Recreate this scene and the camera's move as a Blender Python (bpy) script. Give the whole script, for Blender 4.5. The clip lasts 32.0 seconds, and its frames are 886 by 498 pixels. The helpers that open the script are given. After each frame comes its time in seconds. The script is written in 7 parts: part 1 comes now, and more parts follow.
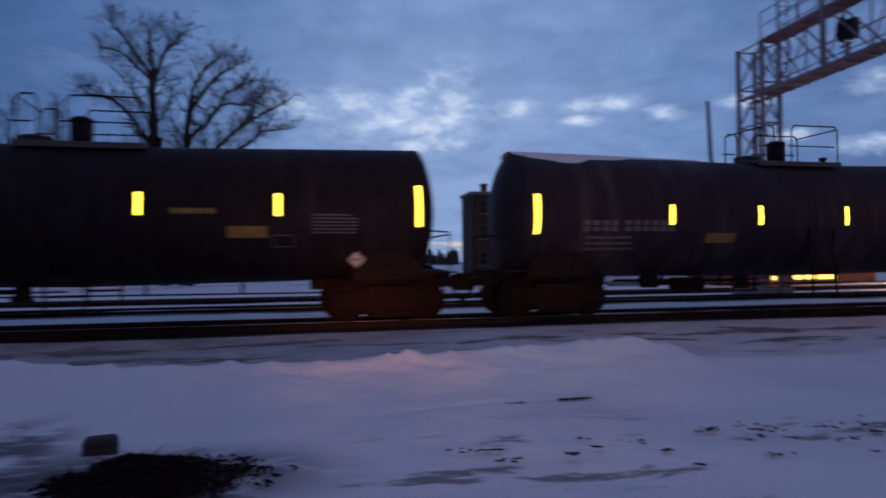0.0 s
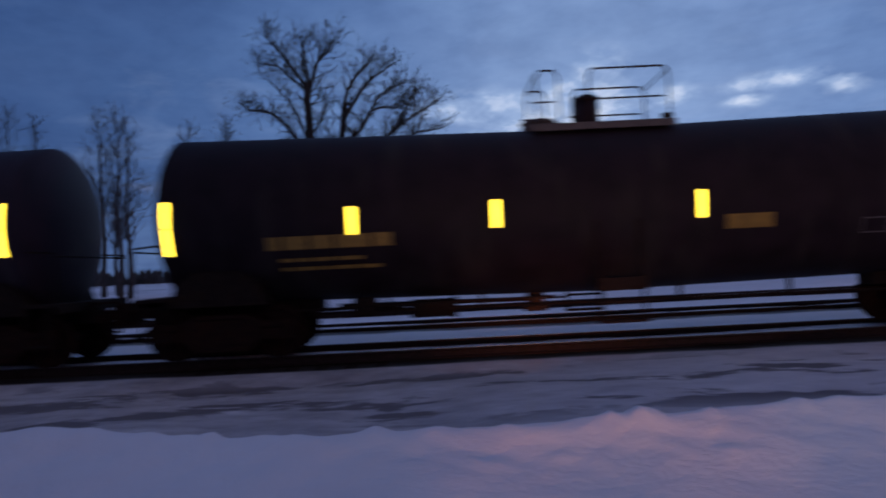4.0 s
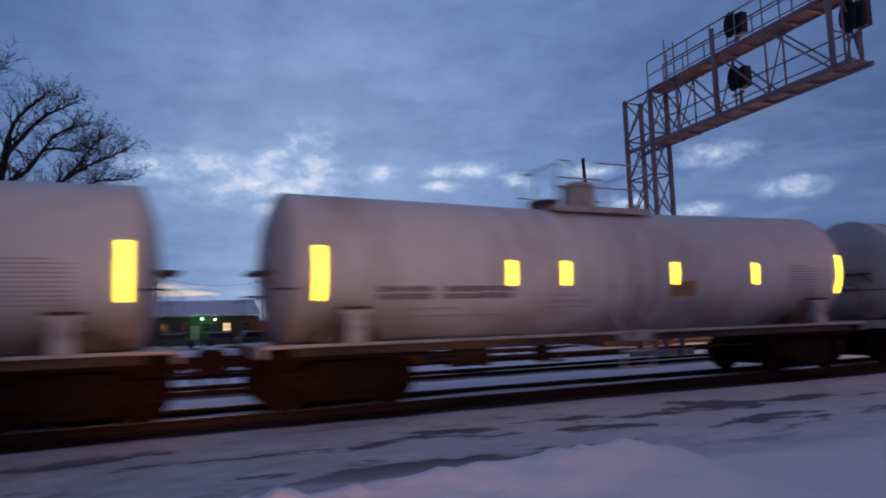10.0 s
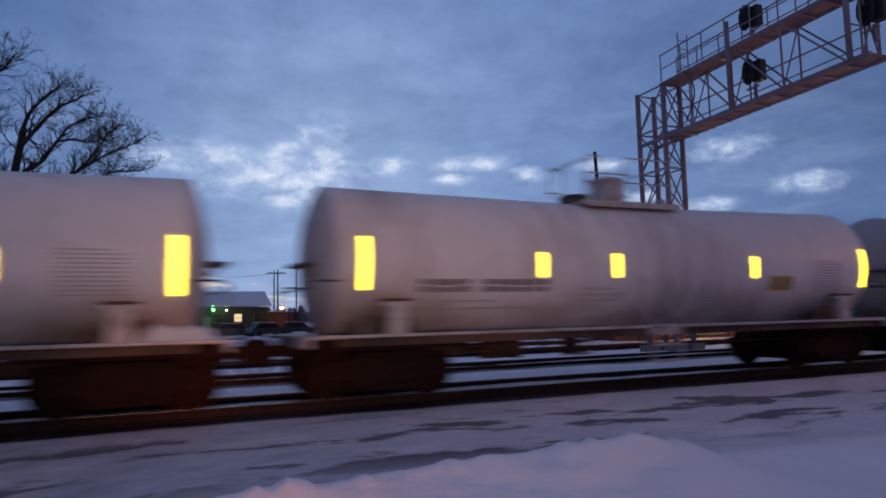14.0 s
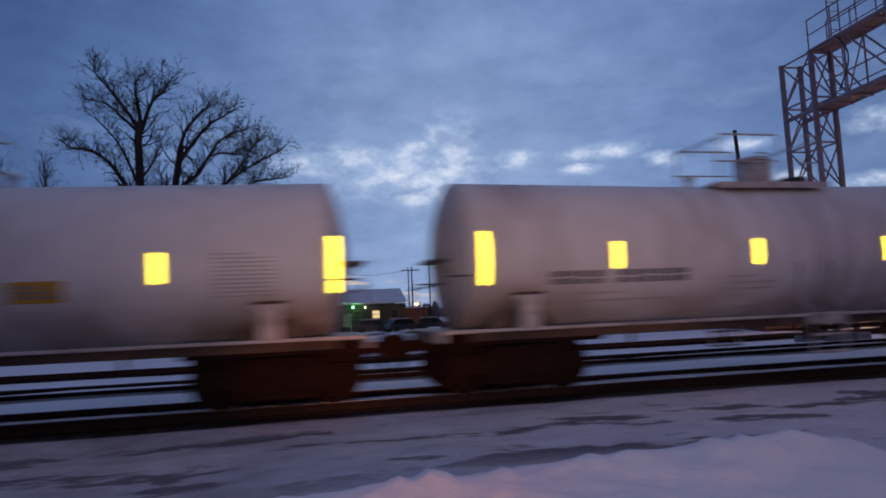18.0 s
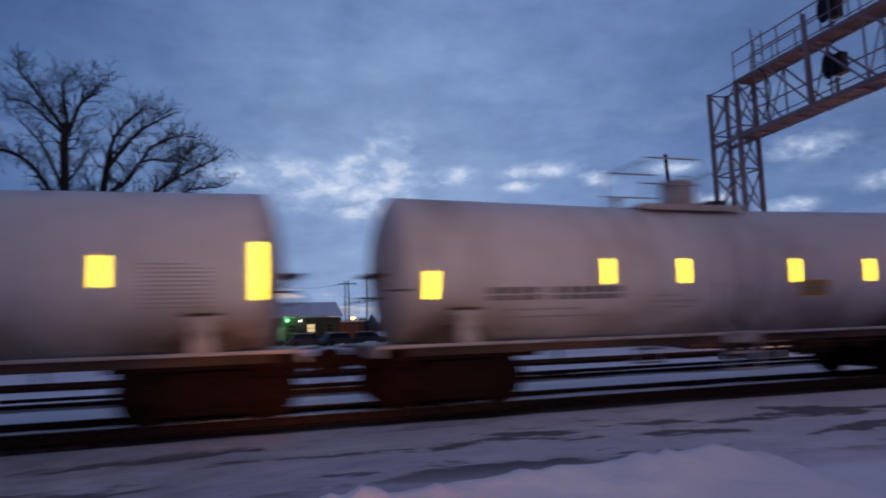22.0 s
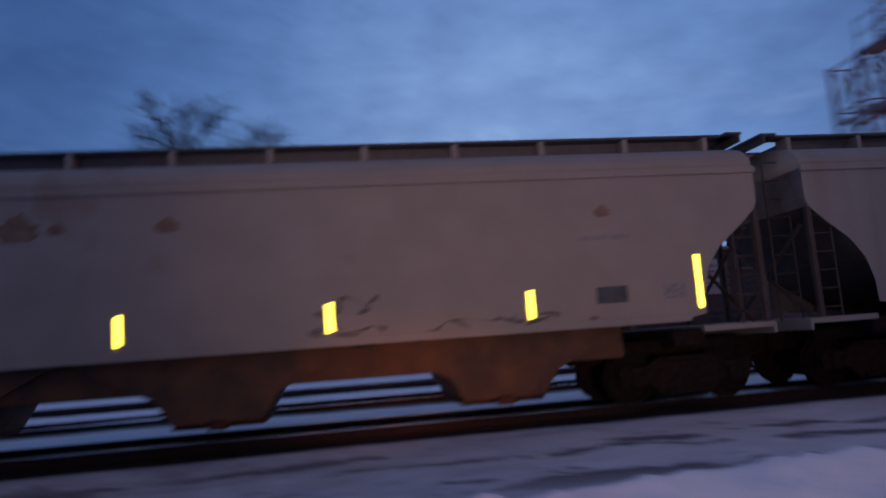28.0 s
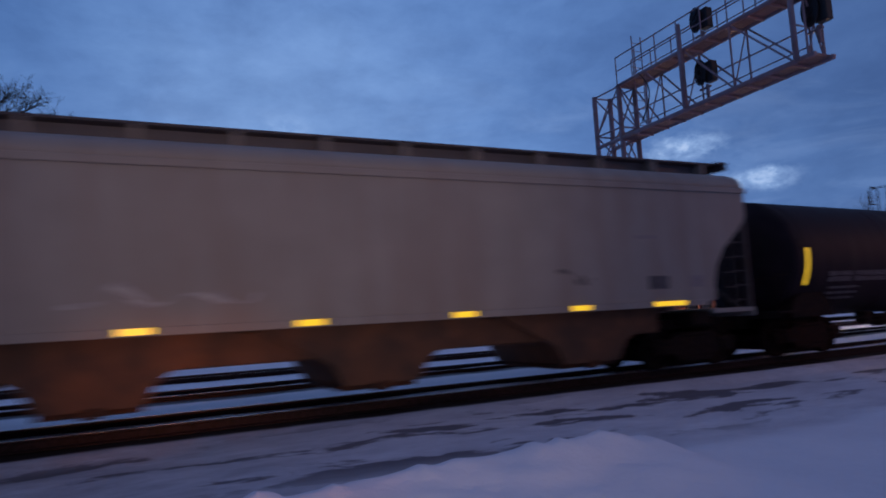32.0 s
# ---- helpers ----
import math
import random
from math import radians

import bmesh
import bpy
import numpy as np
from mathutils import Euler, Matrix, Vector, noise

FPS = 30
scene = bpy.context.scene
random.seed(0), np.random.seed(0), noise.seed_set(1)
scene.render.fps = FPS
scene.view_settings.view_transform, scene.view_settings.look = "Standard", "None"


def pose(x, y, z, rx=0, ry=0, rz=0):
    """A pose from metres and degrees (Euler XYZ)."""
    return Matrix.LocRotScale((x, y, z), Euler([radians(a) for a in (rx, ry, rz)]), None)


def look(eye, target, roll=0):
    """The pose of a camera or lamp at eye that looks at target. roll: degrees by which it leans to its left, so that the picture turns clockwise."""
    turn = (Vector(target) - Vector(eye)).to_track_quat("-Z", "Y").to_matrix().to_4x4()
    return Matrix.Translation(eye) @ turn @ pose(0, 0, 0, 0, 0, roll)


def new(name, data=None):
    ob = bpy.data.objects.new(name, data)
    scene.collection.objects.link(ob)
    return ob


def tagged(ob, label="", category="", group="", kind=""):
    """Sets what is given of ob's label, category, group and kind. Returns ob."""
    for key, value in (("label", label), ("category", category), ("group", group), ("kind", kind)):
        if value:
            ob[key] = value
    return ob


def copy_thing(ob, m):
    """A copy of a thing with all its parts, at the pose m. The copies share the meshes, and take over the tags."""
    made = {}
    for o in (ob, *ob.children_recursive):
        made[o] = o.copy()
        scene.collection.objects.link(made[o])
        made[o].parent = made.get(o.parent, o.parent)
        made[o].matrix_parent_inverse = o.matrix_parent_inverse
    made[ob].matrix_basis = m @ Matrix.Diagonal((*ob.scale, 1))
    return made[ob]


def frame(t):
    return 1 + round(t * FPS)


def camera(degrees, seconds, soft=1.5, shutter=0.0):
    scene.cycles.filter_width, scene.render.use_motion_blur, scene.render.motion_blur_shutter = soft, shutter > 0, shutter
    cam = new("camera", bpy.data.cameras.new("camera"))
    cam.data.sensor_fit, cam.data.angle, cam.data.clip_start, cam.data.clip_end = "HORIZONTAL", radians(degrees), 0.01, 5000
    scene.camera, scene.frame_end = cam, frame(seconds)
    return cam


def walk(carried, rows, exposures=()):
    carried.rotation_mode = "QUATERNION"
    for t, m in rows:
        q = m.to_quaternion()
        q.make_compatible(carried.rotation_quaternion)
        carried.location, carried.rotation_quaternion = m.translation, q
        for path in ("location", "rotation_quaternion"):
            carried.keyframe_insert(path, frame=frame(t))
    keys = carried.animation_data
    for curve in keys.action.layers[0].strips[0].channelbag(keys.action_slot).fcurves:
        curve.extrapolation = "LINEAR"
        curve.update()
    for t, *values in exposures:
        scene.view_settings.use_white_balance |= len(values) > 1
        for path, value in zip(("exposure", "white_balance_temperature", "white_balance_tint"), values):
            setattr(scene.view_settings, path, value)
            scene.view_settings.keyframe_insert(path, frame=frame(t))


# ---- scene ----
# World: x roughly along the railway (which bears off by TRACK_TURN degrees), z up from the top of the rails; metres.
TRACK_TURN = 2.16
cam = camera(66.0, 32.0, soft=1.8, shutter=1.2)

# seconds, x, y, z, heading, tilt, lean (degrees)
PATH = [
    (0.0, -0.429, -3.818, 1.326, -11.04, 1.10, 0.56),
    (0.1, -0.438, -3.819, 1.329, -9.90, 1.20, 0.40),
    (0.2, -0.447, -3.821, 1.332, -7.40, 1.40, 0.10),
    (0.3, -0.457, -3.823, 1.335, -4.10, 1.62, -0.22),
    (0.4, -0.466, -3.824, 1.338, -2.30, 1.76, -0.46),
    (0.5, -0.475, -3.825, 1.341, -1.17, 1.86, -0.63),
    (0.6, -0.472, -3.818, 1.349, -1.85, 1.88, -0.25),
    (0.8, -0.460, -3.795, 1.366, -2.85, 1.92, 0.75),
    (1.0, -0.443, -3.767, 1.383, -5.08, 1.94, 1.61),
    (1.5, -0.314, -3.139, 1.370, -5.09, 1.65, 2.79),
    (2.0, -0.279, -2.608, 1.337, -5.01, 2.28, 1.23),
    (2.5, -0.086, -1.835, 1.454, -9.14, 2.37, 4.08),
    (4.5, -0.686, -0.335, 1.453, 3.98, 1.27, 2.60),
    (5.0, -0.290, -0.260, 1.410, 1.42, 4.43, 4.80),
    (5.4, -0.083, -0.121, 1.404, -17.59, 5.15, 1.84),
    (5.5, 0.000, 0.000, 1.390, -22.11, 5.41, 0.37),
    (6.0, 0.000, 0.000, 1.390, -29.06, 6.75, 1.57),
    (6.5, 0.000, 0.000, 1.390, -29.17, 7.47, 2.46),
    (7.0, 0.000, 0.000, 1.390, -29.67, 7.84, 1.46),
    (7.5, 0.000, 0.000, 1.390, -29.93, 7.93, 1.12),
    (8.0, 0.000, 0.000, 1.390, -30.30, 7.72, 1.45),
    (8.5, 0.000, 0.000, 1.390, -28.74, 7.69, 1.99),
    (9.0, 0.000, 0.000, 1.390, -26.27, 7.40, 2.05),
    (9.5, 0.000, 0.000, 1.390, -23.89, 6.88, 1.57),
    (10.0, 0.000, 0.000, 1.390, -22.64, 6.17, 1.79),
    (10.5, 0.000, 0.000, 1.390, -21.76, 5.94, 2.00),
    (11.0, 0.000, 0.000, 1.390, -21.61, 5.69, 1.57),
    (11.5, 0.000, 0.000, 1.390, -21.13, 5.80, 2.02),
    (12.0, 0.000, 0.000, 1.390, -20.56, 5.75, 2.19),
    (12.5, 0.000, 0.000, 1.390, -19.47, 5.88, 2.48),
    (13.0, 0.000, 0.000, 1.390, -19.66, 5.98, 2.40),
    (13.5, 0.000, 0.000, 1.390, -20.90, 5.97, 2.27),
    (14.0, 0.000, 0.000, 1.390, -21.74, 5.61, 1.29),
    (14.5, 0.000, 0.000, 1.390, -21.84, 5.49, 1.61),
    (15.0, 0.000, 0.000, 1.390, -21.82, 5.18, 2.00),
    (15.5, 0.000, 0.000, 1.390, -18.90, 5.32, 3.06),
    (17.5, 0.000, 0.000, 1.390, -11.31, 5.30, 2.27),
    (18.0, 0.000, 0.000, 1.390, -10.78, 5.45, 2.46),
    (18.5, 0.000, 0.000, 1.390, -10.46, 5.56, 2.53),
    (19.0, 0.000, 0.000, 1.390, -10.94, 5.49, 2.54),
    (19.5, 0.000, 0.000, 1.390, -11.79, 5.36, 2.35),
    (20.0, 0.000, 0.000, 1.390, -12.22, 5.30, 2.75),
    (20.5, 0.000, 0.000, 1.390, -12.29, 5.63, 2.23),
    (21.0, 0.000, 0.000, 1.390, -12.49, 5.95, 2.15),
    (21.5, 0.000, 0.000, 1.390, -13.26, 6.51, 1.86),
    (22.0, 0.000, 0.000, 1.390, -16.05, 6.49, 1.81),
    (22.5, 0.000, 0.000, 1.390, -19.07, 6.72, 2.02),
    (23.0, 0.000, 0.000, 1.390, -24.11, 7.31, 0.50),
    (23.5, 0.000, 0.000, 1.390, -24.99, 7.17, 1.00),
    (24.0, 0.000, 0.000, 1.390, -24.40, 6.92, 0.87),
    (24.5, 0.000, 0.000, 1.390, -22.95, 6.66, 1.39),
    (25.0, 0.000, 0.000, 1.390, -19.73, 6.42, 2.03),
    (25.5, 0.000, 0.000, 1.390, -17.56, 6.12, 2.24),
    (27.5, 0.000, 0.000, 1.390, -15.24, 5.33, 2.40),
    (28.0, 0.000, 0.000, 1.390, -7.07, 7.47, 4.13),
    (28.4, 0.000, 0.000, 1.390, -0.26, 9.03, 5.02),
    (28.7, 0.000, 0.000, 1.390, -0.01, 7.53, 4.90),
    (29.0, 0.000, 0.000, 1.390, -5.31, 7.04, 4.52),
    (29.2, 0.000, 0.000, 1.390, -11.08, 6.78, 3.47),
    (29.4, 0.000, 0.000, 1.390, -13.64, 6.98, 0.92),
    (29.5, 0.000, 0.000, 1.390, -14.85, 7.04, 0.95),
    (29.6, 0.000, 0.000, 1.390, -16.17, 6.75, 0.93),
    (29.8, 0.000, 0.000, 1.390, -17.28, 6.48, 1.22),
    (30.0, 0.000, 0.000, 1.390, -19.43, 6.49, 1.49),
    (30.5, 0.000, 0.000, 1.390, -22.70, 6.03, 2.80),
    (31.0, 0.000, 0.000, 1.390, -24.72, 5.90, 2.75),
    (31.5, 0.000, 0.000, 1.390, -25.41, 5.96, 2.59),
    (32.0, 0.000, 0.000, 1.390, -24.81, 5.89, 3.23),
]


# seconds, stops, kelvin, tint: the automatic exposure and white balance of the clip
EXPOSURE = ((0.0, 0.22, 6150, 11), (2.5, 0.22, 6100, 11), (5.0, 0.16, 6150, 11), (7.0, 0.33, 6200, 11), (12.0, 0.30, 6500, 11), (14.0, 0.36, 6500, 11), (16.0, 0.30, 6500, 11), (20.0, 0.26, 6450, 11),
            (25.0, 0.20, 6200, 10), (28.0, 0.25, 5800, 9), (30.0, 0.22, 5650, 8), (31.0, 0.28, 5600, 8), (32.0, 0.19, 5500, 7))


def eye_pose(x, y, z, heading, tilt, lean):
    a, b = radians(heading), radians(tilt)
    way = Vector((-math.sin(a) * math.cos(b), math.cos(a) * math.cos(b), math.sin(b)))
    e = Vector((x, y, z))
    return look(e, e + way, -lean)


walk(cam, [(t, eye_pose(*p)) for t, *p in PATH], exposures=EXPOSURE)

# ---------------------------------------------------------------- world and lights
SKY = 1.0
SUN_AZ = 11.0        # degrees from +y towards +x, where the sun went down

TOWN_GLOW = (0.175, 0.140, 0.180)
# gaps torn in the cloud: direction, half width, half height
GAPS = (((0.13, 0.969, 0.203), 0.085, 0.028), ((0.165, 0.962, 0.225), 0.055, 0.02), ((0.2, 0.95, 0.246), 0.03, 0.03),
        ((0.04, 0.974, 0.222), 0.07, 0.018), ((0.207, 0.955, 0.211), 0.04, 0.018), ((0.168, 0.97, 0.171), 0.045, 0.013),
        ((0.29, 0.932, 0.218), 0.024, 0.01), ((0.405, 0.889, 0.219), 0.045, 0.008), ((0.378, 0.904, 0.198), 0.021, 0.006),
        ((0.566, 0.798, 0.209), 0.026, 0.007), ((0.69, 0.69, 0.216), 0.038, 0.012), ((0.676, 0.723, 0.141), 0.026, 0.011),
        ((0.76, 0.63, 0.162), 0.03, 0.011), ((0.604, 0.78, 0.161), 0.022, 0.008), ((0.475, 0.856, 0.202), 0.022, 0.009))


def make_world():
    w = bpy.data.worlds.new("dusk")
    scene.world = w
    w.use_nodes = True
    nt = w.node_tree
    nt.nodes.clear()
    N, L = nt.nodes.new, nt.links.new

    def math_node(op, a, b=None, clamp=False):
        n = N("ShaderNodeMath")
        n.operation, n.use_clamp = op, clamp
        for i, v in enumerate((a, b)):
            if v is None:
                continue
            if isinstance(v, (int, float)):
                n.inputs[i].default_value = v
            else:
                L(v, n.inputs[i])
        return n.outputs[0]

    def ramp(fac, stops):
        n = N("ShaderNodeValToRGB")
        e = n.color_ramp.elements
        while len(e) < len(stops):
            e.new(0.5)
        for el, (p, c) in zip(e, stops):
            el.position, el.color = p, (*c, 1) if len(c) == 3 else c
        L(fac, n.inputs[0])
        return n.outputs[0]

    def mix(fac, a, b, mode="MIX"):
        n = N("ShaderNodeMix")
        n.data_type, n.blend_type = "RGBA", mode
        for sock, v in ((n.inputs[0], fac), (n.inputs[6], a), (n.inputs[7], b)):
            if isinstance(v, (int, float)):
                sock.default_value = v
            elif isinstance(v, tuple):
                sock.default_value = (*v, 1)
            else:
                L(v, sock)
        return n.outputs[2]

    co = N("ShaderNodeTexCoord").outputs["Generated"]
    sep = N("ShaderNodeSeparateXYZ")
    L(co, sep.inputs[0])
    x, y, z = sep.outputs
    up = math_node("MAXIMUM", z, 0.0)
    # clouds lie on a flat layer overhead
    deep = math_node("ADD", up, 0.10)
    com = N("ShaderNodeCombineXYZ")
    L(math_node("DIVIDE", x, deep), com.inputs[0])
    L(math_node("DIVIDE", y, deep), com.inputs[1])

    def noise_node(scale, detail, rough, shift, distort=0.4):
        mp = N("ShaderNodeMapping")
        mp.inputs["Location"].default_value = shift
        L(com.outputs[0], mp.inputs[0])
        n = N("ShaderNodeTexNoise")
        n.inputs["Scale"].default_value = scale
        n.inputs["Detail"].default_value = detail
        n.inputs["Roughness"].default_value = rough
        n.inputs["Distortion"].default_value = distort
        L(mp.outputs[0], n.inputs["Vector"])
        return n.outputs["Fac"]

    sky = N("ShaderNodeTexSky")
    sky.sky_type, sky.sun_disc = "NISHITA", False
    sky.sun_elevation, sky.sun_rotation = radians(-1.5), radians(SUN_AZ)
    sky.altitude, sky.air_density, sky.dust_density, sky.ozone_density = 200, 1.0, 1.0, 3.0
    # the overcast veil, paler low down
    veil = ramp(up, [(0.0, (0.175, 0.265, 0.46)), (0.10, (0.14, 0.235, 0.455)), (0.24, (0.108, 0.200, 0.415)),
                     (0.45, (0.073, 0.145, 0.330)), (0.60, (0.085, 0.150, 0.330)), (1.0, (0.155, 0.195, 0.375))])
    big = ramp(noise_node(0.55, 8, 0.60, (3.1, 1.7, 0)), [(0.33, (0.66, 0.70, 0.76)), (0.55, (1, 1, 1)), (0.75, (1.32, 1.27, 1.18))])
    base = mix(1.0, veil, big, "MULTIPLY")
    base = mix(0.05, base, sky.outputs[0], "ADD")

    def towards(d):
        n = N("ShaderNodeVectorMath")
        n.operation = "DOT_PRODUCT"
        L(co, n.inputs[0])
        n.inputs[1].default_value = Vector(d).normalized()
        return math_node("MAXIMUM", n.outputs["Value"], 0.0)

    # the afterglow round the place where the sun went down
    near = towards((math.sin(radians(SUN_AZ)), math.cos(radians(SUN_AZ)), 0.18))
    glow = math_node("POWER", near, 22.0)
    base = mix(math_node("MULTIPLY", math_node("POWER", towards((0.36, 0.86, 0.42)), 3.5), 0.50), base, (0.155, 0.26, 0.51))
    base = mix(math_node("MULTIPLY", glow, 0.72), base, (0.31, 0.43, 0.66))
    # the sky is deeper away from the sunset, to the left
    base = mix(math_node("MULTIPLY", math_node("POWER", towards((-0.85, 0.5, 0.25)), 2.0), 0.95), base, (0.022, 0.050, 0.145))
    base = mix(math_node("MULTIPLY", math_node("POWER", towards((0.93, 0.25, 0.30)), 3.0), 0.80), base, (0.060, 0.092, 0.195))
    # behind the walker the cloud overhead takes the colour of the town's lamps; low down houses and trees hide it
    high = ramp(up, [(0.04, (0.10, 0.10, 0.10)), (0.18, (0.50, 0.50, 0.50)), (0.42, (1, 1, 1)), (0.9, (0.35, 0.35, 0.35))])
    behind = math_node("MULTIPLY", math_node("POWER", towards((0.1, -1, 0.25)), 0.7), 0.95)
    base = mix(behind, base, mix(1.0, high, TOWN_GLOW, "MULTIPLY"))
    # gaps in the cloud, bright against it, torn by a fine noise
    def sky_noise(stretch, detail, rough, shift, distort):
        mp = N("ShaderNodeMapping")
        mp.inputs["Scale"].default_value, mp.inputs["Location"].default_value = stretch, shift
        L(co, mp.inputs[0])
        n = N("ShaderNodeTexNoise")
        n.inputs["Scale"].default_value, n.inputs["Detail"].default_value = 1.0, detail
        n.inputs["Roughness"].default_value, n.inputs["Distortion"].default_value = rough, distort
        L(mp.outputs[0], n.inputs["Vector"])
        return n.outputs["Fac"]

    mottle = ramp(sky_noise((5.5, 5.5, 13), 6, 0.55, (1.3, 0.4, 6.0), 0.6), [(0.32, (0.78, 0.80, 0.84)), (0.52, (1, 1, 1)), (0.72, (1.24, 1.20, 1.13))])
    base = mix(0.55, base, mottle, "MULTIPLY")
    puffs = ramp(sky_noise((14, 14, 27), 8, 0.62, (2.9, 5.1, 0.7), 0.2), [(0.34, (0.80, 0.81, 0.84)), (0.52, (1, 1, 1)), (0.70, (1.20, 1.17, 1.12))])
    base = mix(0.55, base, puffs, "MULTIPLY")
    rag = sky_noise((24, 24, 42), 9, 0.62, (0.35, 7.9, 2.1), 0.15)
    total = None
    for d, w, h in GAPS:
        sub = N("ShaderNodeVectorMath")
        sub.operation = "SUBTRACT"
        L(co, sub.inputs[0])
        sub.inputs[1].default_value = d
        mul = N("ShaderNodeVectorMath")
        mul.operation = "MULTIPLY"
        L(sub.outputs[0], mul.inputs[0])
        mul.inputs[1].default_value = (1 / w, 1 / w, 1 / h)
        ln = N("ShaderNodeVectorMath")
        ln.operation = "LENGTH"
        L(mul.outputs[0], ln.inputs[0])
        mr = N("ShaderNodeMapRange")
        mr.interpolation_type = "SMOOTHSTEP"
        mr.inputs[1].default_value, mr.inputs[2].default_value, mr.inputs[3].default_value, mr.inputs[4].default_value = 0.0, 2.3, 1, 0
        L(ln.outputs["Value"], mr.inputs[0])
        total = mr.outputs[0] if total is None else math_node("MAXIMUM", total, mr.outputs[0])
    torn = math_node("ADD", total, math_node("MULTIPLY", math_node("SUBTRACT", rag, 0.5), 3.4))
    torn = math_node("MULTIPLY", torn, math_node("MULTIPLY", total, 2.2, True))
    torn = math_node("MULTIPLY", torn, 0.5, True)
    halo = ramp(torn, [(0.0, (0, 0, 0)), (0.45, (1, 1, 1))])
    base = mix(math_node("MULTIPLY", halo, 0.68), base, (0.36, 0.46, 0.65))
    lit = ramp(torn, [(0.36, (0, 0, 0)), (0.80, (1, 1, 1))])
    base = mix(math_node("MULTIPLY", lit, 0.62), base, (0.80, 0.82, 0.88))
    # thin streaks of lighter and darker cloud low over the sunset
    streak = noise_node(1.5, 7, 0.62, (5.2, 0.4, 0), 0.6)
    band = ramp(up, [(0.03, (0.6, 0.6, 0.6)), (0.10, (1, 1, 1)), (0.26, (1, 1, 1)), (0.42, (0.0, 0.0, 0.0))])
    sk = math_node("MULTIPLY", ramp(streak, [(0.50, (0, 0, 0)), (0.72, (1, 1, 1))]), math_node("MULTIPLY", band, towards((0.35, 0.9, 0.2))))
    base = mix(math_node("MULTIPLY", sk, 0.22), base, (0.33, 0.42, 0.62))
    dk = math_node("MULTIPLY", ramp(streak, [(0.34, (1, 1, 1)), (0.50, (0, 0, 0))]), band)
    base = mix(math_node("MULTIPLY", dk, 0.18), base, (0.075, 0.125, 0.27))
    # a warm slit low on the horizon
    tilted = math_node("ADD", up, math_node("MULTIPLY", x, 0.17))
    slit = ramp(tilted, [(0.042, (0, 0, 0)), (0.054, (1, 1, 1)), (0.060, (1, 1, 1)), (0.072, (0, 0, 0))])
    broken = ramp(noise_node(1.6, 4, 0.6, (9.0, 2.0, 0)), [(0.48, (0, 0, 0)), (0.62, (0.8, 0.8, 0.8))])
    base = mix(math_node("MULTIPLY", math_node("MULTIPLY", slit, broken), math_node("POWER", near, 12.0)), base, (0.85, 0.66, 0.45))
    bg = N("ShaderNodeBackground")
    bg.inputs["Strength"].default_value = SKY
    L(base, bg.inputs["Color"])
    out = N("ShaderNodeOutputWorld")
    L(bg.outputs[0], out.inputs["Surface"])


make_world()


def lamp(name, kind, m, energy, colour, size=0.1, **more):
    d = bpy.data.lights.new(name, kind)
    d.energy, d.color = energy, colour
    if kind == "SPOT":
        d.spot_size, d.spot_blend, d.shadow_soft_size = radians(more["cone"]), more["blend"], size
    elif kind == "SUN":
        d.angle = radians(size)
    else:
        d.shadow_soft_size = size
    ob = new(name, d)
    ob.matrix_world = m
    return ob


# the last light of the day, through the cloud
lamp("sun", "SUN", look((8, 42, 9), (0, 0, 0)), 0.05, (0.75, 0.85, 1.0), 40)
# dipped headlights of the vehicle that waits behind the walker: they redden the running gear; the reflector
# strips glow by their own emission
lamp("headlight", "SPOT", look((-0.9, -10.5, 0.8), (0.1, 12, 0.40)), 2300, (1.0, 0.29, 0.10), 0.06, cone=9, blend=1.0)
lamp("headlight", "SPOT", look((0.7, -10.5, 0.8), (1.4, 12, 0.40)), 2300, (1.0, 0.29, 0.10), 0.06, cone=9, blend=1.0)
# two wide spots added as warm fill for the car sides, no lamp known
lamp("wide_side_fill", "SPOT", look((-0.7, -10.4, 0.7), (2.2, 12, 4.0)), 1350, (1.0, 0.60, 0.42), 0.06, cone=38, blend=1.0)
lamp("wide_side_fill", "SPOT", look((0.5, -10.4, 0.7), (3.6, 12, 4.0)), 1350, (1.0, 0.60, 0.42), 0.06, cone=38, blend=1.0)
# street lamp over the road crossing, and the lights of the places across the tracks
lamp("crossing_street_light", "POINT", pose(36, 2.0, 8.0), 1400, (1.0, 0.38, 0.24), 0.3)
lamp("street_light", "POINT", pose(50.3, 30, 8.0), 500, (1.0, 0.50, 0.16), 0.2)
lamp("shop_light", "POINT", pose(31.0, 24.6, 3.2), 800, (1.0, 0.52, 0.24), 0.3)
lamp("yard_light", "POINT", pose(4.4, 78.6, 2.7), 40, (0.25, 1.0, 0.35), 0.1)
lamp("yard_light", "POINT", pose(11.6, 78.5, 2.7), 60, (1.0, 0.55, 0.12), 0.1)
lamp("lot_light", "POINT", pose(-20.2, 66.5, 3.4), 200, (1.0, 0.42, 0.30), 0.1)

# ---------------------------------------------------------------- materials


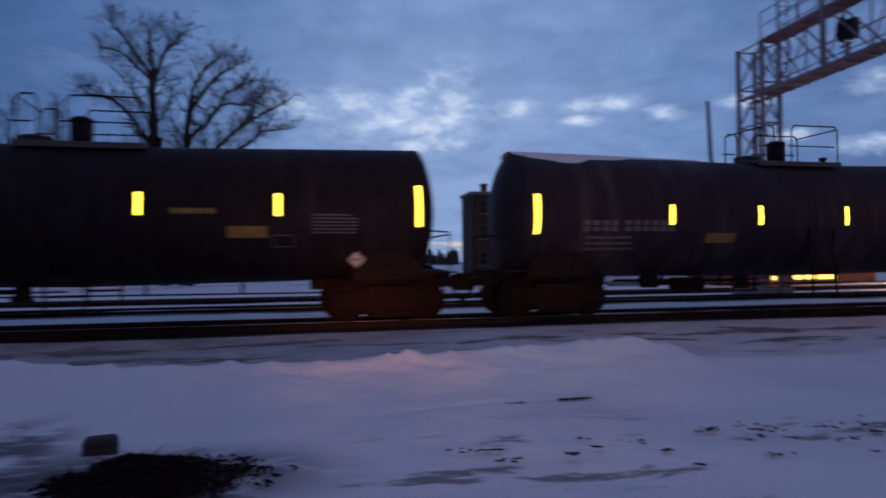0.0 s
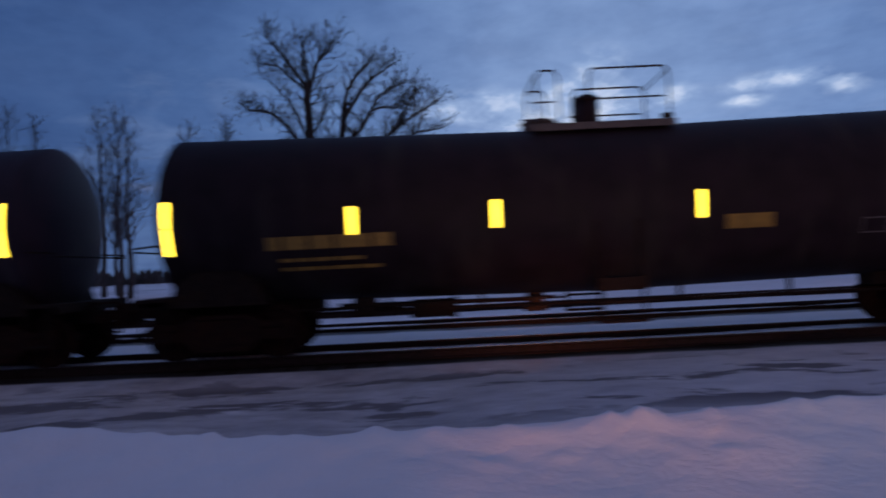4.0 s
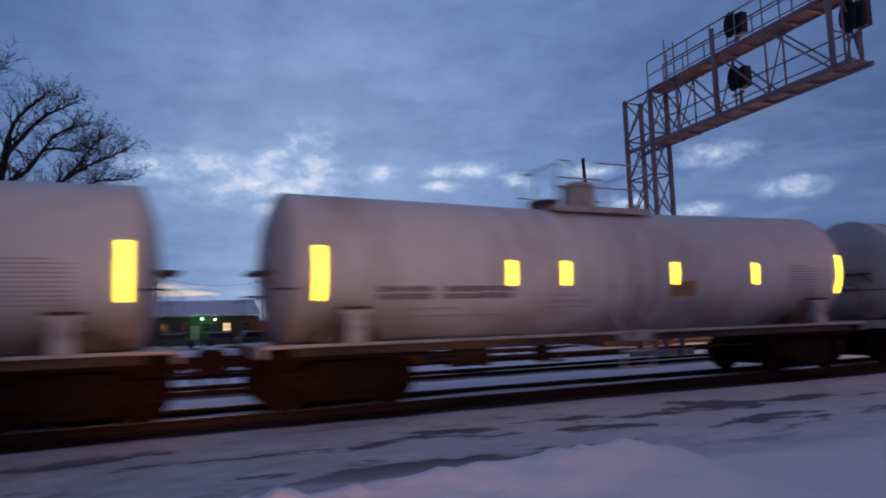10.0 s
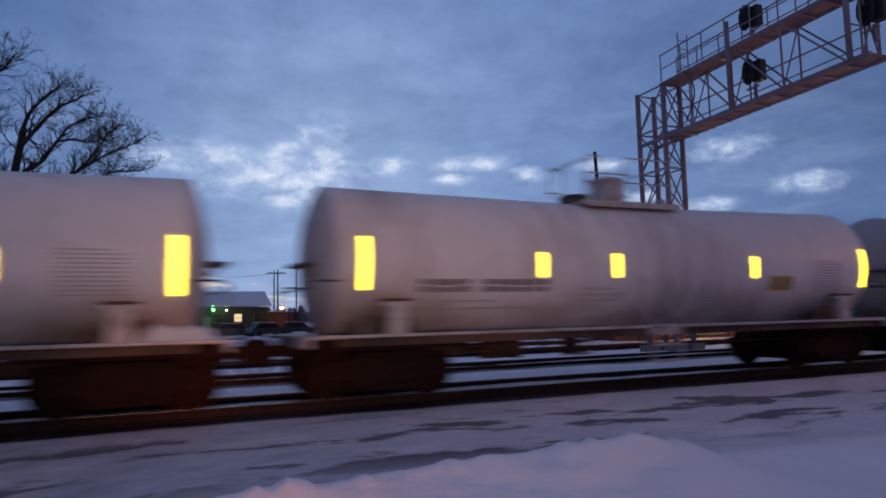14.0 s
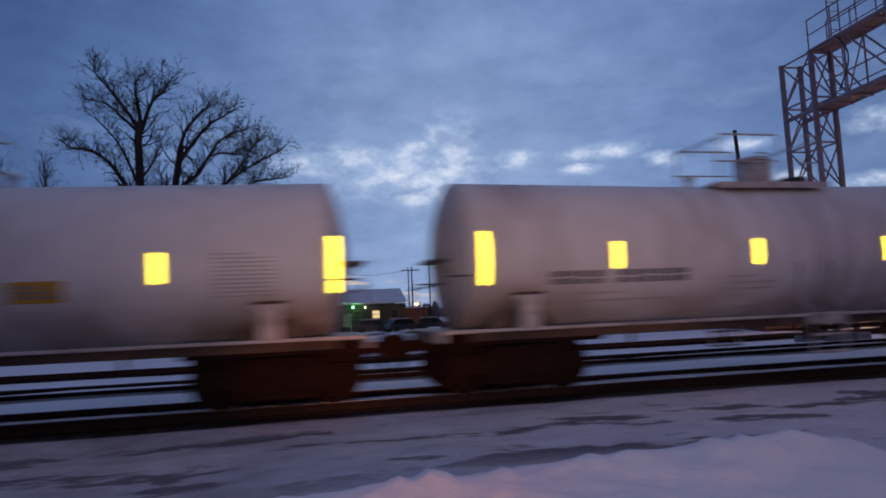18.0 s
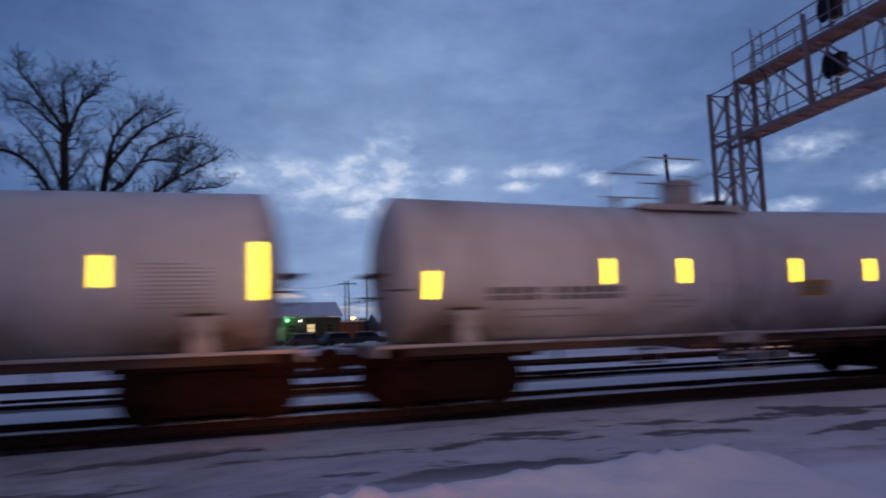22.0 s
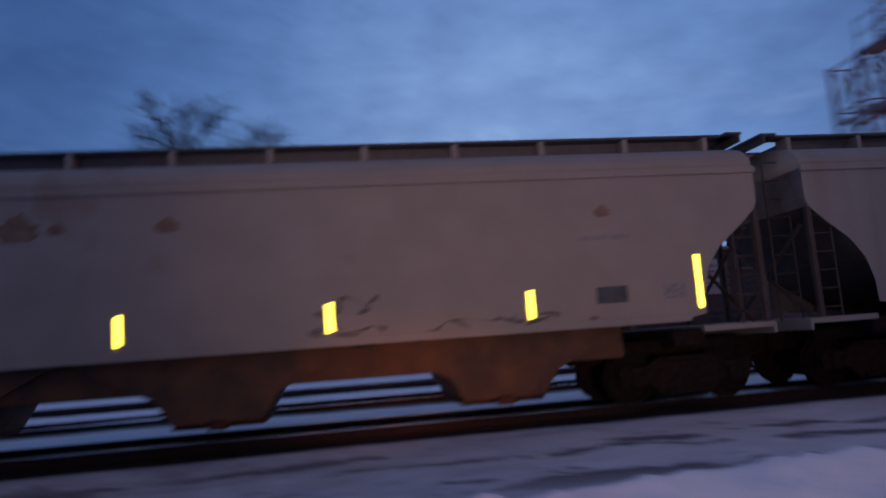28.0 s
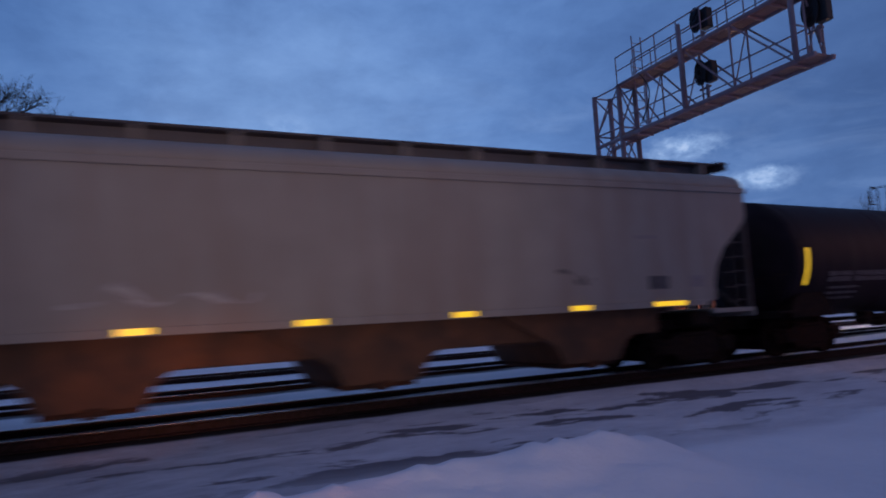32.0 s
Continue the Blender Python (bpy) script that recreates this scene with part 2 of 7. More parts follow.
def material(name, colour, rough=0.6, metal=0.0, vary=0.25, scale=6.0, grime=None, grime_at=0.55, grime_scale=1.5,
             bump=0.0, bump_scale=40.0, glow=0.0, stretch=(1, 1, 1), stretch_grime=(1, 1, 1), soft=0.12, per_piece=0.0, spec=0.5, spill=None):
    m = bpy.data.materials.new(name)
    m.use_nodes = True
    nt = m.node_tree
    N, L = nt.nodes.new, nt.links.new
    b = nt.nodes["Principled BSDF"]
    b.inputs["Roughness"].default_value, b.inputs["Metallic"].default_value = rough, metal
    b.inputs["Specular IOR Level"].default_value = spec
    co = N("ShaderNodeTexCoord").outputs["Object"]

    def noise_of(sc, st, detail=5):
        mp = N("ShaderNodeMapping")
        mp.inputs["Scale"].default_value = st
        L(co, mp.inputs[0])
        n = N("ShaderNodeTexNoise")
        n.inputs["Scale"].default_value, n.inputs["Detail"].default_value = sc, detail
        L(mp.outputs[0], n.inputs["Vector"])
        return n.outputs["Fac"]

    def ramp(fac, stops):
        n = N("ShaderNodeValToRGB")
        for el, (p, c) in zip(n.color_ramp.elements, stops):
            el.position, el.color = p, (*c, 1)
        L(fac, n.inputs[0])
        return n.outputs[0]

    lo = tuple(c * (1 - vary) for c in colour)
    hi = tuple(min(1, c * (1 + vary)) for c in colour)
    fine = noise_of(scale, stretch)
    col = ramp(fine, [(0.3, lo), (0.7, hi)])
    if grime:
        k = ramp(noise_of(grime_scale, stretch_grime, 7), [(grime_at - soft, (0, 0, 0)), (grime_at + soft, (1, 1, 1))])
        mx = N("ShaderNodeMix")
        mx.data_type = "RGBA"
        L(k, mx.inputs[0]), L(col, mx.inputs[6])
        mx.inputs[7].default_value = (*grime, 1)
        col = mx.outputs[2]
    if spill:
        # drips that ran down from the filling hatch at the middle of the car, and soot along the bottom
        sep = N("ShaderNodeSeparateXYZ")
        L(co, sep.inputs[0])

        def ease(sock, a, b):
            r = N("ShaderNodeMapRange")
            r.interpolation_type = "SMOOTHSTEP"
            r.inputs[1].default_value, r.inputs[2].default_value = a, b
            L(sock, r.inputs[0])
            return r.outputs[0]

        def both(p, q):
            r = N("ShaderNodeMath")
            r.operation = "MULTIPLY"
            L(p, r.inputs[0]), L(q, r.inputs[1])
            return r.outputs[0]

        drips = ramp(noise_of(1.0, (3.2, 1.0, 0.25), 5), [(0.40, (0, 0, 0)), (0.74, (0.75, 0.75, 0.75))])
        k = both(drips, both(ease(sep.outputs[0], -0.9, 0.1), ease(sep.outputs[0], 2.1, 1.0)))
        low = both(ease(sep.outputs[2], 2.35, 1.05), ramp(noise_of(1.4, (0.5, 1, 1), 5), [(0.32, (0.05, 0.05, 0.05)), (0.66, (0.7, 0.7, 0.7))]))
        # soot low on the barrel towards its ends; the dished heads' shade and dirt are put into the colour
        far = N("ShaderNodeMath")
        far.operation = "ABSOLUTE"
        L(sep.outputs[0], far.inputs[0])
        soot = both(both(ease(far.outputs[0], 3.9, 6.0), ease(sep.outputs[2], 2.0, 1.1)), ramp(noise_of(1.1, (0.7, 1, 1.2), 6), [(0.34, (0.1, 0.1, 0.1)), (0.60, (0.9, 0.9, 0.9))]))
        head_shade = both(ease(far.outputs[0], 6.55, 6.75), ramp(noise_of(0.9, (1, 1, 0.5), 5), [(0.25, (0.35, 0.35, 0.35)), (0.75, (0.75, 0.75, 0.75))]))
        for mask, tint in ((k, spill), (low, (0.30, 0.205, 0.155)), (head_shade, (0.34, 0.315, 0.315)), (soot, (0.10, 0.075, 0.065))):
            mx = N("ShaderNodeMix")
            mx.data_type = "RGBA"
            L(mask, mx.inputs[0]), L(col, mx.inputs[6])
            mx.inputs[7].default_value = (*tint, 1)
            col = mx.outputs[2]
    if per_piece:
        info = N("ShaderNodeObjectInfo").outputs["Random"]
        hsv = N("ShaderNodeHueSaturation")
        mr = N("ShaderNodeMapRange")
        mr.inputs[3].default_value, mr.inputs[4].default_value = 1 - per_piece, 1 + per_piece
        L(info, mr.inputs[0]), L(mr.outputs[0], hsv.inputs["Value"]), L(col, hsv.inputs["Color"])
        col = hsv.outputs[0]
    L(col, b.inputs["Base Color"])
    rr = N("ShaderNodeMapRange")
    rr.inputs[3].default_value, rr.inputs[4].default_value = max(0.03, rough - 0.12), min(1, rough + 0.12)
    L(fine, rr.inputs[0]), L(rr.outputs[0], b.inputs["Roughness"])
    if bump:
        bp = N("ShaderNodeBump")
        bp.inputs["Strength"].default_value, bp.inputs["Distance"].default_value = bump, 0.02
        L(noise_of(bump_scale, stretch, 4), bp.inputs["Height"]), L(bp.outputs[0], b.inputs["Normal"])
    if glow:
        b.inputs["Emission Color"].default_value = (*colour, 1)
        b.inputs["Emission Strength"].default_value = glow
    return m


WHITE_PAINT = material("white_tank_paint", (0.78, 0.735, 0.71), 0.5, vary=0.05, scale=2.2, grime=(0.36, 0.27, 0.22), grime_at=0.66,
                       grime_scale=0.9, stretch_grime=(1.1, 0.6, 0.45), soft=0.18, bump=0.06, bump_scale=14, spill=(0.42, 0.37, 0.36))
BLACK_PAINT = material("black_tank_paint", (0.018, 0.011, 0.015), 0.62, spec=0.13, vary=0.3, scale=2.0, grime=(0.040, 0.033, 0.030), grime_at=0.66,
                       grime_scale=1.1, stretch_grime=(1.8, 0.6, 0.35), soft=0.14, bump=0.05, bump_scale=16)
BLUE_BLACK = material("blue_black_tank_paint", (0.027, 0.018, 0.028), 0.60, spec=0.16, vary=0.25, scale=2.0, grime=(0.08, 0.07, 0.07), grime_at=0.66,
                      grime_scale=1.0, stretch_grime=(1.8, 0.6, 0.35), soft=0.14, bump=0.05, bump_scale=16)
GREY_HOPPER = material("grey_hopper_paint", (0.305, 0.278, 0.248), 0.65, vary=0.07, scale=1.6, grime=(0.25, 0.20, 0.17), grime_at=0.62,
                       grime_scale=0.8, stretch_grime=(2.2, 0.6, 0.30), soft=0.18, bump=0.08, bump_scale=9)
TAN_HOPPER = material("tan_hopper_paint", (0.31, 0.262, 0.232), 0.66, vary=0.08, scale=1.6, grime=(0.22, 0.135, 0.085), grime_at=0.70,
                      grime_scale=0.75, stretch_grime=(1.1, 0.6, 0.9), soft=0.08, bump=0.08, bump_scale=9)
RUST_STEEL = material("rusty_steel", (0.085, 0.037, 0.019), 0.85, spec=0.2, vary=0.4, scale=9, grime=(0.035, 0.025, 0.022), grime_at=0.52, grime_scale=4, bump=0.3, bump_scale=50)
DARK_STEEL = material("dark_running_gear", (0.021, 0.010, 0.0085), 0.9, spec=0.10, vary=0.4, scale=10, grime=(0.034, 0.013, 0.008), grime_at=0.58, grime_scale=5, bump=0.3, bump_scale=60)
BRACKET = material("off_white_steel", (0.50, 0.46, 0.44), 0.55, vary=0.1, scale=5, grime=(0.20, 0.13, 0.10), grime_at=0.62, grime_scale=4, bump=0.1)
GRATING = material("dark_grating", (0.085, 0.072, 0.075), 0.7, vary=0.3, scale=12, bump=0.5, bump_scale=120)
# emission stands in for the headlight beam that the strips throw back
STRIP = material("self_lit_reflector_sheet", (1.0, 0.69, 0.045), 0.3, vary=0.04, scale=30, glow=4.4)
STRIP_LEVEL = material("level_self_lit_reflector_sheet", (1.0, 0.78, 0.16), 0.3, vary=0.04, scale=30, glow=2.6)
# weaker stand-in glow, for the two cars whose strips return less
STRIP_FAINT = material("dim_self_lit_reflector_sheet", (1.0, 0.56, 0.012), 0.3, vary=0.04, scale=30, glow=0.85)
# DARK_STEEL less the headlights' red: trucks outside the beam, and black fittings
BLACK_GEAR = material("unlit_black_running_gear", (0.021, 0.014, 0.013), 0.9, spec=0.08, vary=0.4, scale=10, grime=(0.030, 0.016, 0.010), grime_at=0.62, grime_scale=5, bump=0.3, bump_scale=60)
SADDLE = material("dirty_saddle_paint", (0.17, 0.135, 0.12), 0.75, vary=0.25, scale=4, grime=(0.07, 0.05, 0.04), grime_at=0.5, grime_scale=3)
SILL_RUST = material("rusty_sill_paint", (0.15, 0.085, 0.055), 0.8, vary=0.3, scale=4, grime=(0.05, 0.03, 0.022), grime_at=0.5, grime_scale=0.7)
INK = material("dark_lettering", (0.24, 0.215, 0.22), 0.6, vary=0.3, scale=18)
INK_DARK = material("black_lettering", (0.22, 0.195, 0.195), 0.6, vary=0.3, scale=18)
INK_PALE = material("pale_lettering", (0.115, 0.10, 0.105), 0.6, vary=0.3, scale=18)
INK_GREY = material("worn_grey_lettering", (0.47, 0.43, 0.43), 0.6, vary=0.2, scale=18)
INK_YELLOW = material("yellow_lettering", (0.30, 0.18, 0.035), 0.6, vary=0.25, scale=14)
PLACARD_YELLOW = material("yellow_panel", (0.53, 0.275, 0.016), 0.55, vary=0.18, scale=7)
DULL_YELLOW = material("dull_yellow_panel", (0.25, 0.15, 0.025), 0.65, vary=0.25, scale=7)
PLACARD_WHITE = material("white_placard", (0.42, 0.39, 0.39), 0.5, vary=0.12, scale=20)
SPRAY_RED = material("red_spray_paint", (0.42, 0.10, 0.10), 0.6, vary=0.4, scale=8)
SPRAY_BLACK = material("black_spray_paint", (0.07, 0.07, 0.08), 0.6, vary=0.4, scale=8)
SPRAY_BLUE = material("blue_spray_paint", (0.060, 0.080, 0.20), 0.6, vary=0.35, scale=5)
SPRAY_PALE = material("pale_spray_paint", (0.37, 0.34, 0.33), 0.6, vary=0.3, scale=6)
RAIL_STEEL = material("rail_steel", (0.030, 0.017, 0.017), 0.75, spec=0.12, vary=0.3, scale=14, grime=(0.022, 0.014, 0.010), grime_at=0.6, grime_scale=8, bump=0.2)
RAIL_HEAD = material("worn_rail_head", (0.18, 0.17, 0.18), 0.42, metal=1.0, vary=0.2, scale=20)
TIE_WOOD = material("creosoted_tie", (0.026, 0.019, 0.015), 0.9, spec=0.12, vary=0.35, scale=6, stretch=(1, 0.2, 1), bump=0.5, bump_scale=30)
GALV = material("galvanised_steel", (0.285, 0.215, 0.235), 0.6, metal=0.08, vary=0.14, scale=6, grime=(0.22, 0.14, 0.12), grime_at=0.63, grime_scale=3, bump=0.1)
DECK_STEEL = material("walkway_grating", (0.19, 0.125, 0.13), 0.7, vary=0.2, scale=9, bump=0.5, bump_scale=90)
SIGNAL_BLACK = material("signal_black", (0.016, 0.015, 0.016), 0.6, vary=0.3, scale=8)
LENS = material("dark_signal_lens", (0.02, 0.02, 0.022), 0.15, vary=0.2, scale=20)
BARK = material("bark", (0.040, 0.031, 0.027), 0.95, vary=0.4, scale=5, stretch=(1, 1, 0.25), bump=0.7, bump_scale=14)
FAR_BARK = material("far_bark", (0.055, 0.046, 0.045), 0.95, vary=0.3, scale=3)
POLE_WOOD = material("pole_wood", (0.040, 0.030, 0.025), 0.9, vary=0.3, scale=6, stretch=(1, 1, 0.1), bump=0.4)
BRICK_RED = material("red_brick", (0.16, 0.065, 0.050), 0.9, vary=0.25, scale=5, grime=(0.09, 0.05, 0.045), grime_at=0.55, grime_scale=0.6, bump=0.4, bump_scale=25)
DARK_BRICK = material("sooty_brick", (0.070, 0.037, 0.032), 0.9, vary=0.25, scale=4, grime=(0.05, 0.035, 0.035), grime_at=0.55, grime_scale=0.5, bump=0.4, bump_scale=25)
SIDING = material("dark_siding", (0.045, 0.045, 0.045), 0.85, vary=0.25, scale=3, bump=0.2)
GLASS_DARK = material("dark_window", (0.02, 0.022, 0.028), 0.12, vary=0.2, scale=6)
WINDOW_FRAME = material("window_frame", (0.085, 0.075, 0.072), 0.6, vary=0.1, scale=6)
LIT_YELLOW = material("lit_yellow_window", (1.0, 0.62, 0.14), 0.5, vary=0.15, scale=3, glow=1.8)
LIT_WARM = material("lit_warm_window", (1.0, 0.70, 0.35), 0.5, vary=0.2, scale=3, glow=0.7)
LAMP_ORANGE = material("orange_lamp_glass", (1.0, 0.52, 0.16), 0.3, vary=0.05, scale=6, glow=7)
LAMP_GREEN = material("green_lamp_glass", (0.22, 1.0, 0.32), 0.3, vary=0.05, scale=6, glow=8)
LAMP_WHITE = material("white_lamp_glass", (1.0, 0.86, 0.70), 0.3, vary=0.05, scale=6, glow=8)
CAR_PAINT = material("parked_car_paint", (0.06, 0.06, 0.07), 0.3, vary=0.1, scale=3, per_piece=0.5)
# tone lowered so that the block looks unlit in the headlights
DARK_CONCRETE = material("dark_concrete", (0.05, 0.046, 0.05), 0.8, spec=0.2, vary=0.2, scale=9, bump=0.4, bump_scale=50)
CONCRETE = material("concrete", (0.20, 0.19, 0.19), 0.9, vary=0.15, scale=9, bump=0.4, bump_scale=50)
DEBRIS = material("wet_dead_leaves", (0.014, 0.008, 0.009), 0.9, spec=0.1, vary=0.5, scale=14, grime=(0.022, 0.011, 0.011), grime_at=0.55, grime_scale=6, bump=0.9, bump_scale=40)
SNOW_CAP = material("frozen_snow", (0.72, 0.72, 0.76), 0.7, vary=0.06, scale=8, bump=0.4, bump_scale=18)


def snow_material():
    m = bpy.data.materials.new("trodden_snow")
    m.use_nodes = True
    nt = m.node_tree
    N, L = nt.nodes.new, nt.links.new
    b = nt.nodes["Principled BSDF"]
    b.inputs["Roughness"].default_value = 0.75
    b.inputs["Specular IOR Level"].default_value = 0.25
    co = N("ShaderNodeTexCoord").outputs["Object"]

    def noise_of(sc, st, detail, rough=0.55, shift=(0, 0, 0)):
        mp = N("ShaderNodeMapping")
        mp.inputs["Scale"].default_value, mp.inputs["Location"].default_value = st, shift
        L(co, mp.inputs[0])
        n = N("ShaderNodeTexNoise")
        n.inputs["Scale"].default_value, n.inputs["Detail"].default_value, n.inputs["Roughness"].default_value = sc, detail, rough
        L(mp.outputs[0], n.inputs["Vector"])
        return n.outputs["Fac"]

    def ramp(fac, stops):
        n = N("ShaderNodeValToRGB")
        e = n.color_ramp.elements
        while len(e) < len(stops):
            e.new(0.5)
        for el, (p, c) in zip(e, stops):
            el.position, el.color = p, (*c, 1)
        L(fac, n.inputs[0])
        return n.outputs[0]

    def mix(f, a, c, mode="MIX"):
        n = N("ShaderNodeMix")
        n.data_type, n.blend_type = "RGBA", mode
        L(f, n.inputs[0]) if not isinstance(f, float) else setattr(n.inputs[0], "default_value", f)
        L(a, n.inputs[6]) if not isinstance(a, tuple) else setattr(n.inputs[6], "default_value", (*a, 1))
        L(c, n.inputs[7]) if not isinstance(c, tuple) else setattr(n.inputs[7], "default_value", (*c, 1))
        return n.outputs[2]

    base = ramp(noise_of(0.45, (1, 1, 1), 6), [(0.3, (0.76, 0.745, 0.80)), (0.7, (0.88, 0.865, 0.91))])
    # bare, wet patches of the gravel road, drawn out along the tracks
    sep = N("ShaderNodeSeparateXYZ")
    L(co, sep.inputs[0])

    def band(lo, hi, edge):
        a = N("ShaderNodeMapRange")
        a.interpolation_type = "SMOOTHSTEP"
        a.inputs[1].default_value, a.inputs[2].default_value = lo - edge, lo + edge
        L(sep.outputs[1], a.inputs[0])
        c = N("ShaderNodeMapRange")
        c.interpolation_type = "SMOOTHSTEP"
        c.inputs[1].default_value, c.inputs[2].default_value, c.inputs[3].default_value, c.inputs[4].default_value = hi - edge, hi + edge, 1, 0
        L(sep.outputs[1], c.inputs[0])
        mm = N("ShaderNodeMath")
        mm.operation = "MULTIPLY"
        L(a.outputs[0], mm.inputs[0]), L(c.outputs[0], mm.inputs[1])
        return mm.outputs[0]

    def times(p, q):
        mm = N("ShaderNodeMath")
        mm.operation = "MULTIPLY"
        L(p, mm.inputs[0])
        L(q, mm.inputs[1]) if not isinstance(q, float) else setattr(mm.inputs[1], "default_value", q)
        return mm.outputs[0]

    road = ramp(noise_of(0.62, (0.62, 1.55, 1), 7, 0.58, (4.2, 0.6, 0)), [(0.525, (0, 0, 0)), (0.565, (1, 1, 1))])
    dirty = ramp(noise_of(2.2, (0.5, 1, 1), 7, 0.65, (1.0, 5.0, 0)), [(0.25, (0.25, 0.25, 0.25)), (0.70, (1, 1, 1))])
    col = mix(times(times(dirty, band(6.3, 11.3, 0.35)), 0.62), base, (0.36, 0.335, 0.39))
    col = mix(times(times(road, band(7.2, 10.6, 0.6)), 0.90), col, (0.115, 0.10, 0.12))
    # the road is darkened towards the left, for the dimmer light on that side
    bare = N("ShaderNodeMapRange")
    bare.interpolation_type = "SMOOTHSTEP"
    bare.inputs[1].default_value, bare.inputs[2].default_value, bare.inputs[3].default_value, bare.inputs[4].default_value = -3.0, 6.0, 1, 0
    L(sep.outputs[0], bare.inputs[0])
    col = mix(times(times(times(bare.outputs[0], dirty), band(6.4, 11.2, 0.5)), 0.60), col, (0.19, 0.175, 0.185))
    # dark ballast that shows along the near rail and the second track
    stones = ramp(noise_of(7.0, (0.6, 1, 1), 6, 0.7, (0, 2.0, 0)), [(0.22, (0, 0, 0)), (0.34, (1, 1, 1))])
    col = mix(times(stones, band(11.05, 11.85, 0.12)), col, (0.026, 0.020, 0.018))
    col = mix(times(times(stones, band(15.2, 15.85, 0.12)), 0.9), col, (0.05, 0.038, 0.034))
    # ruts and specks on the walker's side
    rut = ramp(noise_of(1.1, (0.55, 1.5, 1), 8, 0.68, (7.7, 3.3, 0)), [(0.57, (0, 0, 0)), (0.62, (1, 1, 1))])
    col = mix(times(times(rut, band(-40.0, 2.6, 0.8)), 0.8), col, (0.13, 0.11, 0.12))
    # dirty slush spread round the heap of leaves and down the wheel rut beside it
    for at, wide_by, reach, dirt, n0, n1 in (((-1.7, 1.7, -0.28), (0.55, 0.85, 0), 1.12, (0.085, 0.070, 0.085), 0.30, 0.50), ((-2.95, 2.55, -0.28), (1.35, 0.62, 0), 1.0, (0.12, 0.10, 0.125), 0.40, 0.55)):
        com = N("ShaderNodeVectorMath")
        com.operation = "SUBTRACT"
        L(co, com.inputs[0])
        com.inputs[1].default_value = at
        wide = N("ShaderNodeVectorMath")
        wide.operation = "MULTIPLY"
        L(com.outputs[0], wide.inputs[0])
        wide.inputs[1].default_value = wide_by
        far = N("ShaderNodeVectorMath")
        far.operation = "LENGTH"
        L(wide.outputs[0], far.inputs[0])
        fade = N("ShaderNodeMapRange")
        fade.interpolation_type = "SMOOTHSTEP"
        fade.inputs[1].default_value, fade.inputs[2].default_value, fade.inputs[3].default_value, fade.inputs[4].default_value = 0.35, reach, 1, 0
        L(far.outputs["Value"], fade.inputs[0])
        slush = ramp(noise_of(2.0, (0.8, 1.5, 1), 7, 0.62, (3.3, 1.1, 0)), [(n0, (0, 0, 0)), (n1, (1, 1, 1))])
        col = mix(times(times(fade.outputs[0], slush), 0.9), col, dirt)
    # far off, ploughed lots and yards break the snow
    lots = ramp(noise_of(0.05, (0.6, 1.6, 1), 5, 0.6, (2, 2, 0)), [(0.52, (0, 0, 0)), (0.60, (1, 1, 1))])
    col = mix(times(times(lots, band(40.0, 900.0, 6.0)), 0.6), col, (0.20, 0.19, 0.20))
    L(col, b.inputs["Base Color"])
    bp = N("ShaderNodeBump")
    bp.inputs["Strength"].default_value, bp.inputs["Distance"].default_value = 0.5, 0.05
    L(noise_of(7.0, (1, 1, 1), 6, 0.6), bp.inputs["Height"]), L(bp.outputs[0], b.inputs["Normal"])
    return m


SNOW = snow_material()

# ---------------------------------------------------------------- mesh kit


